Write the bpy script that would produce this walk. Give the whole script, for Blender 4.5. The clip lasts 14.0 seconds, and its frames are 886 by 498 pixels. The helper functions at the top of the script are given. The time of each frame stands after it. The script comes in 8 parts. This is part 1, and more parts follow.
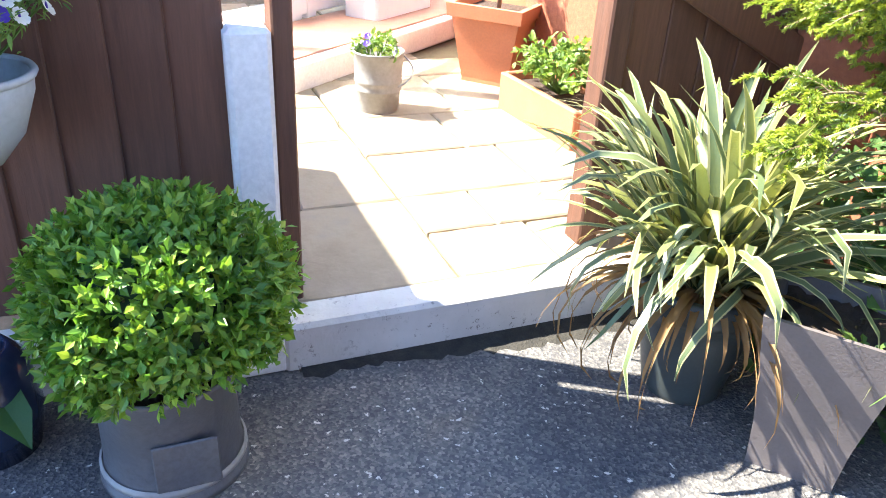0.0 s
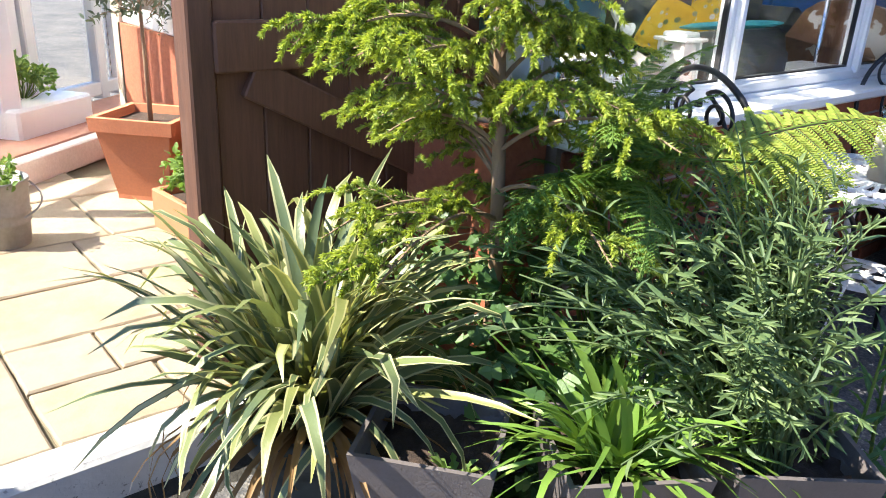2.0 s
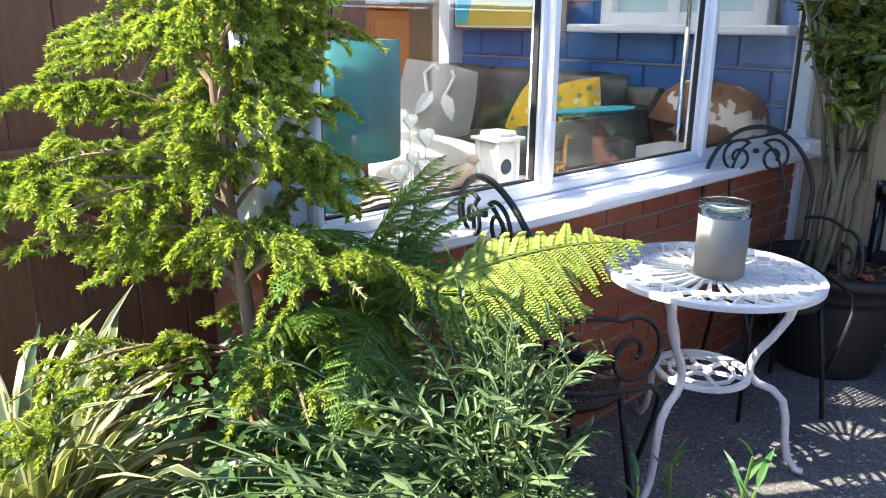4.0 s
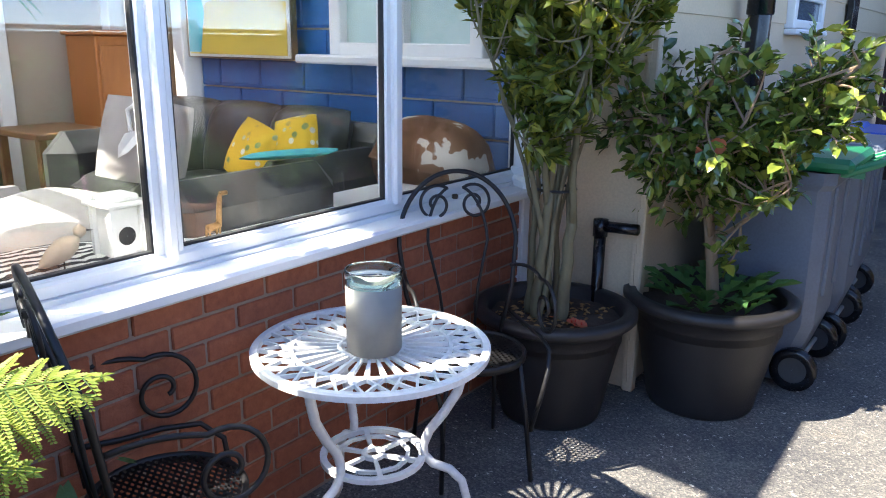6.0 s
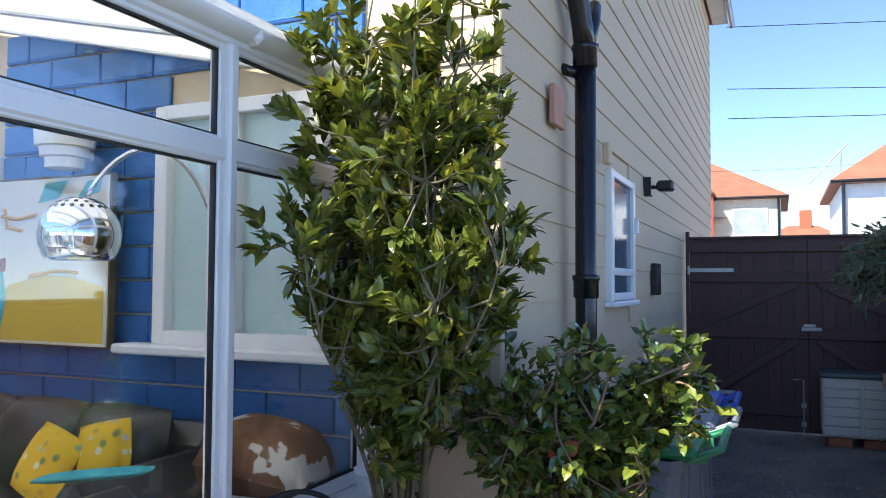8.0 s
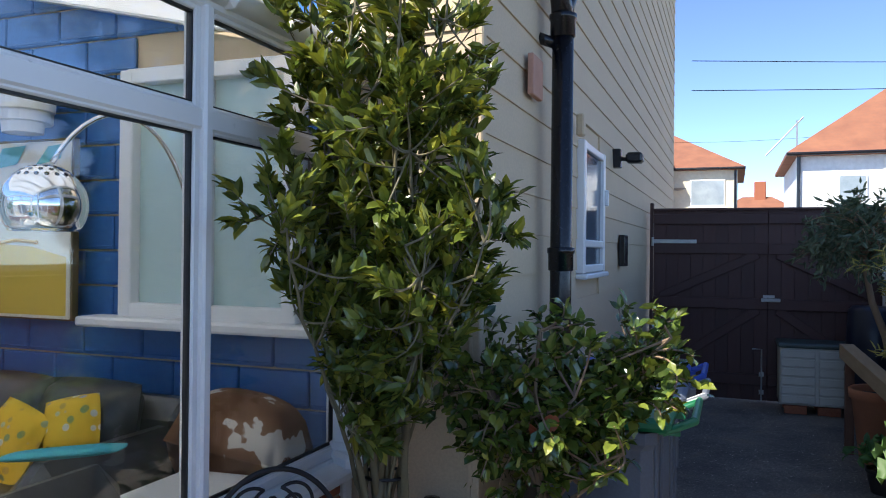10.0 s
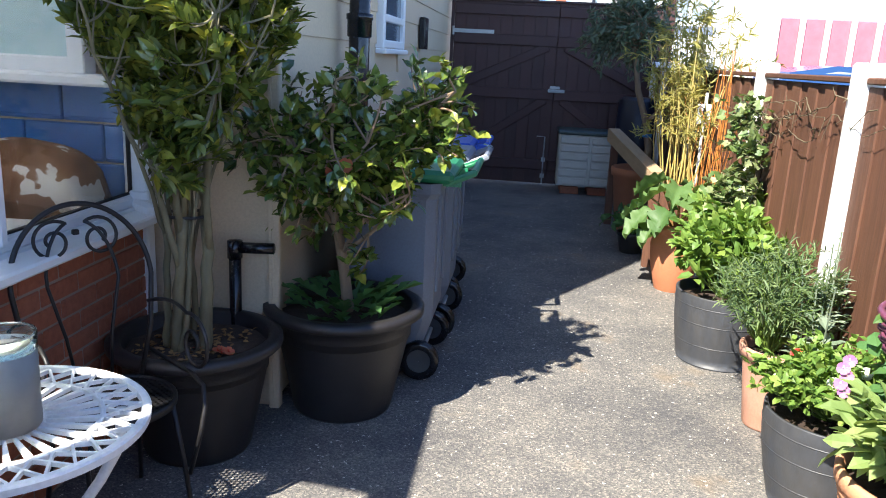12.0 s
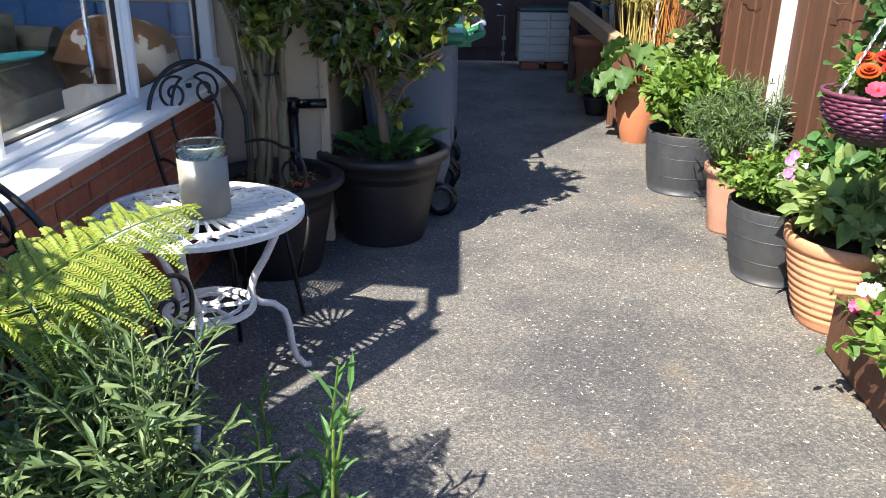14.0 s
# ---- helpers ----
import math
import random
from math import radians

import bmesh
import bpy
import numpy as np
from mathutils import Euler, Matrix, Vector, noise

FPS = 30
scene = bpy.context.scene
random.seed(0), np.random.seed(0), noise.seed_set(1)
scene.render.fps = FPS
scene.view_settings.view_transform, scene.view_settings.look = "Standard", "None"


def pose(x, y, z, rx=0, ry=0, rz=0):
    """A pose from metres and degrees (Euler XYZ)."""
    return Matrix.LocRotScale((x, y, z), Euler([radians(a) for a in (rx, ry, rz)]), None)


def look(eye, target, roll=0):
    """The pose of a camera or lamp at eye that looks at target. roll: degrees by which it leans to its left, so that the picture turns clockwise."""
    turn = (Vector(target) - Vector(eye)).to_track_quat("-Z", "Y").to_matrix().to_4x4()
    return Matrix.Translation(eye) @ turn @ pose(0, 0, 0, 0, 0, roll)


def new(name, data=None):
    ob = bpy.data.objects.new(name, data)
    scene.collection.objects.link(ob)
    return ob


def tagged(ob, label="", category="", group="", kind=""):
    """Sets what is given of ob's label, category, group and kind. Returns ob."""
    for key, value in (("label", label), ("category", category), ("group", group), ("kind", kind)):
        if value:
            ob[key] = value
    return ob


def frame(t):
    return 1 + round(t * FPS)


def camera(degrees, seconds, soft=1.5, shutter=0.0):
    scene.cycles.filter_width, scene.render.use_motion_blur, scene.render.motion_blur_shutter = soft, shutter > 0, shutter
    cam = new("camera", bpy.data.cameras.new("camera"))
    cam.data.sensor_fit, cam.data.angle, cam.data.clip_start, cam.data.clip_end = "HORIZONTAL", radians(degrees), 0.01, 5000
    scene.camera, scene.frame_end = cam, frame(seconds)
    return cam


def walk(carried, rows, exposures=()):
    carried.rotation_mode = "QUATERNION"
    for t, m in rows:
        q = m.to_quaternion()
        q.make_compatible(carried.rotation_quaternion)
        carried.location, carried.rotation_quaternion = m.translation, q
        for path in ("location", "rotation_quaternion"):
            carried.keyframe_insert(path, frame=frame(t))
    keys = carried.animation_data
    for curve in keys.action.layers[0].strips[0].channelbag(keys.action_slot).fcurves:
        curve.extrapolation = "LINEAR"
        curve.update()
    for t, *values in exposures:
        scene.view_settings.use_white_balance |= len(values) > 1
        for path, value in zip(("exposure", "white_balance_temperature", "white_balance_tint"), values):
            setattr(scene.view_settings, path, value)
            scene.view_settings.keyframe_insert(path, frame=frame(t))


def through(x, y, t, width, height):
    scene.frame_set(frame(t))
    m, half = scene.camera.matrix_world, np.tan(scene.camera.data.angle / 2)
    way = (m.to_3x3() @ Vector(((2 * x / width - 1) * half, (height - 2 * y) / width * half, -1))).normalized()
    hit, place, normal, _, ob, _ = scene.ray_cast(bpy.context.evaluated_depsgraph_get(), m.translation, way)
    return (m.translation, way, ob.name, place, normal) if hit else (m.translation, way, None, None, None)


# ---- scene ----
cam = camera(60.0, 14.0, soft=1.0)
PATH = [
    (0, (1.346, -0.769, 1.262), (-0.273, -0.078, 0.312), 3.4),
    (0.5, (1.321, -0.736, 1.253), (-0.189, 0.154, 0.291), 2.4),
    (1, (1.332, -0.608, 1.242), (-0.131, 0.35, 0.272), 2.7),
    (1.5, (1.373, -0.414, 1.277), (-0.096, 0.58, 0.354), 2.5),
    (2, (1.381, -0.287, 1.311), (-0.025, 0.938, 0.589), 2.9),
    (2.2, (1.389, -0.233, 1.34), (-0.017, 1.058, 0.744), 2.8),
    (4.3, (1.598, 0.302, 1.435), (0.205, 1.628, 0.884), -0.0),
    (4.5, (1.596, 0.378, 1.441), (0.231, 1.737, 0.903), -0.4),
    (5, (1.625, 0.557, 1.446), (0.279, 1.939, 0.918), -1.0),
    (5.5, (1.725, 0.769, 1.476), (0.385, 2.146, 0.92), -0.9),
    (6, (1.817, 0.894, 1.511), (0.681, 2.456, 0.991), 0.7),
    (6.5, (1.824, 0.974, 1.569), (0.875, 2.703, 1.235), 0.4),
    (7, (1.768, 1.036, 1.636), (0.895, 2.826, 1.457), 0.5),
    (7.5, (1.715, 1.065, 1.688), (0.854, 2.87, 1.686), 0.4),
    (7.7, (1.693, 1.062, 1.709), (0.86, 2.879, 1.779), 0.4),
    (9.8, (1.567, 1.068, 1.788), (0.839, 2.927, 1.905), 0.7),
    (10, (1.572, 1.078, 1.757), (0.865, 2.949, 1.763), 0.6),
    (10.5, (1.579, 1.094, 1.693), (0.985, 2.986, 1.434), 1.0),
    (11, (1.581, 1.089, 1.634), (1.111, 2.996, 1.258), 1.4),
    (11.5, (1.615, 1.011, 1.607), (1.29, 2.939, 1.184), 2.1),
    (12, (1.664, 0.856, 1.584), (1.469, 2.787, 1.098), 3.0),
    (12.5, (1.661, 0.655, 1.565), (1.547, 2.569, 0.995), 2.5),
    (13, (1.551, 0.47, 1.538), (1.564, 2.377, 0.935), 2.2),
    (13.5, (1.392, 0.25, 1.518), (1.499, 2.129, 0.839), 2.4),
    (14, (1.3, 0.058, 1.495), (1.27, 1.92, 0.765), 0.9),
]
walk(cam, [(t, look(eye, target, roll)) for t, eye, target, roll in PATH],
     exposures=[(0, 3.0), (0.6, 2.87), (1.2, 2.5), (1.6, 2.08), (4.3, 2.38), (5.3, 2.46), (6, 2.42), (7, 2.34), (7.7, 1.93), (9.8, 1.27), (10.5, 1.84), (11, 2.09), (12, 2.09), (12.5, 1.94), (13, 1.9), (14, 1.78)])

# ---------------------------------------------------------------- light
SUN_DIR = Vector((0.33, 0.52, -0.69)).normalized()      # the way the sunlight goes
world = bpy.data.worlds.new("sky_world")
scene.world = world
world.use_nodes = True
wn = world.node_tree
sky = wn.nodes.new("ShaderNodeTexSky")
sky.sky_type = "NISHITA"
sky.sun_disc = False
sky.sun_elevation = math.asin(-SUN_DIR.z)
sky.sun_rotation = math.atan2(-SUN_DIR.x, -SUN_DIR.y)
sky.altitude = 1500
sky.air_density, sky.dust_density, sky.ozone_density = 0.5, 0.0, 3.0
wn.nodes["Background"].inputs[1].default_value = 0.15
wn.links.new(sky.outputs[0], wn.nodes["Background"].inputs[0])
sun_data = bpy.data.lights.new("sun", "SUN")
sun_data.energy, sun_data.angle, sun_data.color = 3.8, radians(0.55), (1.0, 0.94, 0.83)
sun = new("sun", sun_data)
sun.matrix_world = look((0, 0, 12), Vector((0, 0, 12)) + SUN_DIR)

# ---------------------------------------------------------------- materials


def material(name, build):
    m = bpy.data.materials.new(name)
    m.use_nodes = True
    build(m.node_tree, m.node_tree.nodes["Principled BSDF"])
    return m


def ramp(nt, fac, stops):
    r = nt.nodes.new("ShaderNodeValToRGB")
    e = r.color_ramp.elements
    while len(e) < len(stops):
        e.new(0.5)
    for el, (p, c) in zip(e, stops):
        el.position, el.color = p, (*c, 1)
    nt.links.new(fac, r.inputs[0])
    return r.outputs[0]


def coords(nt, scale=(1, 1, 1), world_space=False):
    c = nt.nodes.new("ShaderNodeNewGeometry" if world_space else "ShaderNodeTexCoord")
    mp = nt.nodes.new("ShaderNodeMapping")
    mp.inputs["Scale"].default_value = scale
    nt.links.new(c.outputs["Position" if world_space else "Object"], mp.inputs[0])
    return mp.outputs[0]


def noise_tex(nt, vec, scale, detail=4, rough=0.6):
    n = nt.nodes.new("ShaderNodeTexNoise")
    n.inputs["Scale"].default_value, n.inputs["Detail"].default_value, n.inputs["Roughness"].default_value = scale, detail, rough
    nt.links.new(vec, n.inputs["Vector"])
    return n.outputs[0]


def mixc(nt, fac, a, b, mode="MIX"):
    m = nt.nodes.new("ShaderNodeMix")
    m.data_type, m.blend_type = "RGBA", mode
    for sock, v in ((m.inputs[0], fac), (m.inputs[6], a), (m.inputs[7], b)):
        if isinstance(v, bpy.types.NodeSocket):
            nt.links.new(v, sock)
        else:
            sock.default_value = v if isinstance(v, (int, float)) else (*v, 1)
    return m.outputs[2]


def bump(nt, bs, height, strength=0.3, dist=0.01):
    b = nt.nodes.new("ShaderNodeBump")
    b.inputs["Strength"].default_value, b.inputs["Distance"].default_value = strength, dist
    nt.links.new(height, b.inputs["Height"])
    nt.links.new(b.outputs[0], bs.inputs["Normal"])


def plain(name, c1, c2=None, rough=0.6, metal=0.0, scale=6.0, grain=60.0, bumpiness=0.15, stretch=(1, 1, 1), rand=0.0, world_space=True, spec=0.5, mottle=0.2):
    """A surface whose colour drifts between two tones, with fine grain and relief."""
    c2 = c2 or tuple(v * 0.75 for v in c1)

    def build(nt, bs):
        v = coords(nt, stretch, world_space)
        big = noise_tex(nt, v, scale)
        fine = noise_tex(nt, v, grain, 3)
        col = ramp(nt, big, [(0.3, c1), (0.7, c2)])
        col = mixc(nt, mottle, col, ramp(nt, fine, [(0.3, tuple(x * 0.55 for x in c1)), (0.65, tuple(min(1, x * 1.25) for x in c1))]))
        if rand:
            oi = nt.nodes.new("ShaderNodeObjectInfo")
            col = mixc(nt, rand, col, ramp(nt, oi.outputs["Random"], [(0.0, tuple(x * 0.45 for x in c1)), (1.0, tuple(min(1, x * 1.5) for x in c1))]))
        nt.links.new(col, bs.inputs["Base Color"])
        nt.links.new(ramp(nt, fine, [(0.2, (rough * 0.8,) * 3), (0.8, (min(1, rough * 1.2),) * 3)]), bs.inputs["Roughness"])
        bs.inputs["Metallic"].default_value = metal
        bs.inputs["Specular IOR Level"].default_value = spec
        bump(nt, bs, fine, bumpiness, 0.004)
    return material(name, build)


def leafy(name, tones, rough=0.4, through=0.35, spec=0.5):
    """Leaves: each its own tone, thin enough to let light through."""
    def build(nt, bs):
        g = nt.nodes.new("ShaderNodeNewGeometry")
        n = len(tones)
        oi = nt.nodes.new("ShaderNodeObjectInfo")
        ad = nt.nodes.new("ShaderNodeMath")
        ad.operation = "ADD"
        fr = nt.nodes.new("ShaderNodeMath")
        fr.operation = "FRACT"
        nt.links.new(g.outputs["Random Per Island"], ad.inputs[0])
        nt.links.new(oi.outputs["Random"], ad.inputs[1])
        nt.links.new(ad.outputs[0], fr.inputs[0])
        col = ramp(nt, fr.outputs[0], [(i / max(1, n - 1), c) for i, c in enumerate(tones)])
        v = coords(nt, world_space=True)
        col = mixc(nt, 0.3, col, ramp(nt, noise_tex(nt, v, 9), [(0.3, tones[0]), (0.7, tones[-1])]))
        nt.links.new(col, bs.inputs["Base Color"])
        bs.inputs["Roughness"].default_value = rough
        bs.inputs["Specular IOR Level"].default_value = spec
        bump(nt, bs, noise_tex(nt, v, 140, 2), 0.25, 0.003)
        tr = nt.nodes.new("ShaderNodeBsdfTranslucent")
        nt.links.new(mixc(nt, 1.0, col, (1.0, 1.0, 0.55), "MULTIPLY"), tr.inputs[0])
        mx = nt.nodes.new("ShaderNodeMixShader")
        mx.inputs[0].default_value = through
        nt.links.new(bs.outputs[0], mx.inputs[1])
        nt.links.new(tr.outputs[0], mx.inputs[2])
        nt.links.new(mx.outputs[0], nt.nodes["Material Output"].inputs[0])
    return material(name, build)


def asphalt_build(nt, bs):
    v = coords(nt, world_space=True)
    vo = nt.nodes.new("ShaderNodeTexVoronoi")
    vo.inputs["Scale"].default_value = 140
    nt.links.new(v, vo.inputs["Vector"])
    sep = nt.nodes.new("ShaderNodeSeparateColor")
    nt.links.new(vo.outputs["Color"], sep.inputs[0])
    stone = ramp(nt, sep.outputs[0], [(0.0, (0.078, 0.079, 0.083)), (0.5, (0.128, 0.126, 0.125)), (0.85, (0.185, 0.177, 0.166)), (1.0, (0.27, 0.25, 0.22))])
    vc = nt.nodes.new("ShaderNodeTexVoronoi")
    vc.inputs["Scale"].default_value = 58
    vc.inputs["Randomness"].default_value = 1.0
    wob = mixc(nt, 0.035, v, nt.nodes.new("ShaderNodeTexNoise").outputs[1], "ADD")
    wn2 = wob.node.inputs[7].links[0].from_node
    wn2.inputs["Scale"].default_value = 70
    nt.links.new(v, wn2.inputs["Vector"])
    nt.links.new(wob, vc.inputs["Vector"])
    sc = nt.nodes.new("ShaderNodeSeparateColor")
    nt.links.new(vc.outputs["Color"], sc.inputs[0])
    pick = ramp(nt, sc.outputs[1], [(0.91, (0, 0, 0)), (0.92, (1, 1, 1))])
    near = ramp(nt, vc.outputs["Distance"], [(0.25, (1, 1, 1)), (0.33, (0, 0, 0))])
    chip = mixc(nt, 1.0, pick, near, "MULTIPLY")
    worn = ramp(nt, noise_tex(nt, v, 1.3, 5, 0.65), [(0.35, (0.62, 0.62, 0.64)), (0.62, (1.18, 1.13, 1.05))])
    base = mixc(nt, 1.0, stone, worn, "MULTIPLY")
    stain = ramp(nt, noise_tex(nt, v, 2.6, 3, 0.5), [(0.62, (0, 0, 0)), (0.76, (0.5, 0.5, 0.5))])
    base = mixc(nt, stain, base, (0.19, 0.125, 0.065))
    col = mixc(nt, chip, base, (0.62, 0.58, 0.50))
    nt.links.new(col, bs.inputs["Base Color"])
    bs.inputs["Roughness"].default_value = 0.85
    h = mixc(nt, 0.5, vo.outputs["Distance"], vc.outputs["Distance"])
    bump(nt, bs, h, 0.65, 0.006)


def slab_build(nt, bs):
    v = coords(nt, world_space=True)
    oi = nt.nodes.new("ShaderNodeObjectInfo")
    tone = ramp(nt, oi.outputs["Random"], [(0.0, (0.26, 0.20, 0.13)), (0.5, (0.33, 0.265, 0.175)), (1.0, (0.30, 0.25, 0.19))])
    n = noise_tex(nt, v, 5, 6, 0.65)
    col = mixc(nt, 0.55, tone, ramp(nt, n, [(0.3, (0.20, 0.15, 0.095)), (0.55, (0.34, 0.275, 0.19)), (0.75, (0.24, 0.215, 0.185))]))
    nt.links.new(col, bs.inputs["Base Color"])
    bs.inputs["Roughness"].default_value = 0.8
    bump(nt, bs, noise_tex(nt, v, 14, 8, 0.7), 0.5, 0.012)


def brick_build(nt, bs):
    v = coords(nt, world_space=True)
    oi = nt.nodes.new("ShaderNodeObjectInfo")
    tone = ramp(nt, oi.outputs["Random"], [(0.0, (0.28, 0.085, 0.045)), (0.5, (0.40, 0.125, 0.06)), (1.0, (0.35, 0.12, 0.065))])
    n = noise_tex(nt, v, 40, 5, 0.7)
    col = mixc(nt, 0.5, tone, ramp(nt, n, [(0.3, (0.16, 0.05, 0.03)), (0.6, (0.36, 0.12, 0.06)), (0.8, (0.38, 0.19, 0.12))]))
    nt.links.new(col, bs.inputs["Base Color"])
    bs.inputs["Roughness"].default_value = 0.85
    bump(nt, bs, noise_tex(nt, v, 120, 4, 0.7), 0.5, 0.004)


def glass_build(nt, bs):
    bs.inputs["Base Color"].default_value = (0.97, 0.985, 0.98, 1)
    bs.inputs["Transmission Weight"].default_value = 1.0
    bs.inputs["Roughness"].default_value = 0.0
    bs.inputs["IOR"].default_value = 1.5


def frosted_build(nt, bs):
    bs.inputs["Base Color"].default_value = (0.48, 0.62, 0.60, 1)
    bs.inputs["Roughness"].default_value = 0.3
    bs.inputs["Specular IOR Level"].default_value = 0.5
    bump(nt, bs, noise_tex(nt, coords(nt, world_space=True), 220, 2), 0.2, 0.002)


def fence_build(nt, bs):
    v = coords(nt, (1, 1, 0.08), True)
    oi = nt.nodes.new("ShaderNodeObjectInfo")
    tone = ramp(nt, oi.outputs["Random"], [(0.0, (0.085, 0.036, 0.020)), (1.0, (0.14, 0.06, 0.033))])
    n = noise_tex(nt, v, 55, 5, 0.7)
    col = mixc(nt, 0.5, tone, ramp(nt, n, [(0.3, (0.06, 0.024, 0.014)), (0.7, (0.17, 0.075, 0.042))]))
    big = ramp(nt, noise_tex(nt, coords(nt, world_space=True), 3.5, 4), [(0.6, (0, 0, 0)), (0.75, (0.25, 0.25, 0.25))])
    col = mixc(nt, big, col, (0.22, 0.13, 0.09))
    nt.links.new(col, bs.inputs["Base Color"])
    bs.inputs["Roughness"].default_value = 0.7
    bump(nt, bs, n, 0.45, 0.004)


def kerb_build(nt, bs):
    v = coords(nt, world_space=True)
    col = ramp(nt, noise_tex(nt, v, 5), [(0.3, (0.66, 0.65, 0.62)), (0.7, (0.52, 0.51, 0.48))])
    specks = ramp(nt, noise_tex(nt, v, 48, 6, 0.75), [(0.57, (0, 0, 0)), (0.62, (0.85, 0.85, 0.85))])
    patches = ramp(nt, noise_tex(nt, v, 7, 3), [(0.42, (0, 0, 0)), (0.6, (1, 1, 1))])
    col = mixc(nt, mixc(nt, 1.0, specks, patches, "MULTIPLY"), col, (0.10, 0.09, 0.075))
    nt.links.new(col, bs.inputs["Base Color"])
    bs.inputs["Roughness"].default_value = 0.8
    bump(nt, bs, noise_tex(nt, v, 60, 5), 0.5, 0.004)


M = {}
M["kerb"] = material("grimy_white_kerb_paint", kerb_build)
M["asphalt"] = material("asphalt_with_stone_chips", asphalt_build)
M["slab"] = material("sandstone_slab", slab_build)
M["brick"] = material("red_brick", brick_build)
M["mortar"] = plain("mortar", (0.27, 0.20, 0.16), (0.34, 0.27, 0.22), 0.9, grain=180, bumpiness=0.5)
M["joint"] = plain("paving_joint", (0.09, 0.078, 0.042), (0.16, 0.135, 0.08), 0.95, grain=160, bumpiness=0.5)
M["glass"] = material("window_glass", glass_build)
M["frosted"] = material("blind_behind_glass", frosted_build)
M["fence"] = material("brown_stained_timber", fence_build)
M["upvc"] = plain("white_upvc", (0.78, 0.78, 0.765), (0.745, 0.745, 0.735), 0.32, scale=2, grain=30, bumpiness=0.0, mottle=0.015)
M["white_paint"] = plain("white_masonry_paint", (0.78, 0.77, 0.75), (0.66, 0.65, 0.62), 0.7, scale=5, grain=70, bumpiness=0.35)
M["gasket"] = plain("black_gasket", (0.012, 0.012, 0.014), None, 0.5)
M["cream"] = plain("cream_painted_boards", (0.57, 0.45, 0.30), (0.53, 0.41, 0.275), 0.75, scale=1.6, grain=90, bumpiness=0.25)
M["blue"] = plain("blue_painted_boards", (0.022, 0.115, 0.33), (0.040, 0.165, 0.43), 0.35, scale=4, grain=45, bumpiness=0.5, mottle=0.3)
M["beige"] = plain("beige_plaster", (0.42, 0.36, 0.29), (0.38, 0.32, 0.26), 0.85, scale=2)
M["floorwood"] = plain("interior_floor", (0.24, 0.17, 0.11), (0.19, 0.13, 0.08), 0.5, scale=3, stretch=(1, 8, 1))
M["gatewood"] = plain("dark_maroon_gate_paint", (0.045, 0.016, 0.014), (0.065, 0.024, 0.020), 0.6, scale=3, grain=50, stretch=(1, 1, 0.12), bumpiness=0.35, rand=0.3)
M["galv"] = plain("galvanised_steel", (0.42, 0.43, 0.43), (0.30, 0.31, 0.31), 0.45, 0.6, scale=7, bumpiness=0.15)
M["oldgalv"] = plain("weathered_zinc", (0.36, 0.36, 0.35), (0.24, 0.23, 0.21), 0.6, 0.3, scale=9, bumpiness=0.25)
M["blackpot"] = plain("black_plastic", (0.014, 0.013, 0.014), (0.024, 0.021, 0.021), 0.5, scale=8, grain=120, bumpiness=0.2)
M["greypot"] = plain("dark_grey_rubber", (0.034, 0.040, 0.052), (0.075, 0.070, 0.064), 0.5, scale=7, grain=45, bumpiness=0.3, stretch=(1, 1, 0.4), mottle=0.35)
M["leadpot"] = plain("weathered_lead_grey", (0.11, 0.118, 0.135), (0.15, 0.14, 0.125), 0.5, 0.2, scale=11, grain=70, bumpiness=0.3, mottle=0.4)
M["slatepot"] = plain("slate_grey_resin", (0.14, 0.12, 0.115), (0.10, 0.088, 0.085), 0.6, scale=7, grain=120, bumpiness=0.3)
M["greenpot"] = plain("dark_green_grey_plastic", (0.055, 0.068, 0.066), (0.045, 0.055, 0.056), 0.45, scale=6, grain=80, bumpiness=0.15)
M["terracotta"] = plain("terracotta", (0.48, 0.185, 0.09), (0.42, 0.15, 0.07), 0.75, scale=6, grain=90, bumpiness=0.25)
M["paleterra"] = plain("pale_terracotta", (0.62, 0.30, 0.16), (0.55, 0.25, 0.13), 0.7, scale=5, grain=70, bumpiness=0.2)
M["pinkterra"] = plain("weathered_terracotta", (0.50, 0.27, 0.19), (0.42, 0.21, 0.14), 0.8, scale=9, grain=90, bumpiness=0.3)
M["soil"] = plain("soil", (0.028, 0.018, 0.013), (0.07, 0.042, 0.028), 0.95, scale=30, grain=160, bumpiness=1.0)
M["iron"] = plain("black_painted_iron", (0.014, 0.014, 0.016), (0.03, 0.028, 0.028), 0.42, 0.3, scale=20, bumpiness=0.2)
M["castwhite"] = plain("white_painted_cast_metal", (0.76, 0.76, 0.76), (0.68, 0.68, 0.67), 0.4, scale=10, bumpiness=0.12)
M["baybark"] = plain("olive_bay_bark", (0.19, 0.165, 0.09), (0.095, 0.082, 0.048), 0.7, scale=16, grain=70, stretch=(1, 1, 0.25), bumpiness=0.5)
M["bark"] = plain("grey_green_bark", (0.15, 0.125, 0.075), (0.09, 0.075, 0.045), 0.85, scale=12, grain=70, stretch=(1, 1, 0.25), bumpiness=0.6)
M["palebark"] = plain("pale_brown_bark", (0.30, 0.20, 0.12), (0.20, 0.13, 0.08), 0.85, scale=14, grain=80, stretch=(1, 1, 0.3), bumpiness=0.6)
M["binbody"] = plain("dark_grey_bin_plastic", (0.135, 0.16, 0.205), (0.115, 0.135, 0.175), 0.42, scale=4, grain=90, bumpiness=0.12)
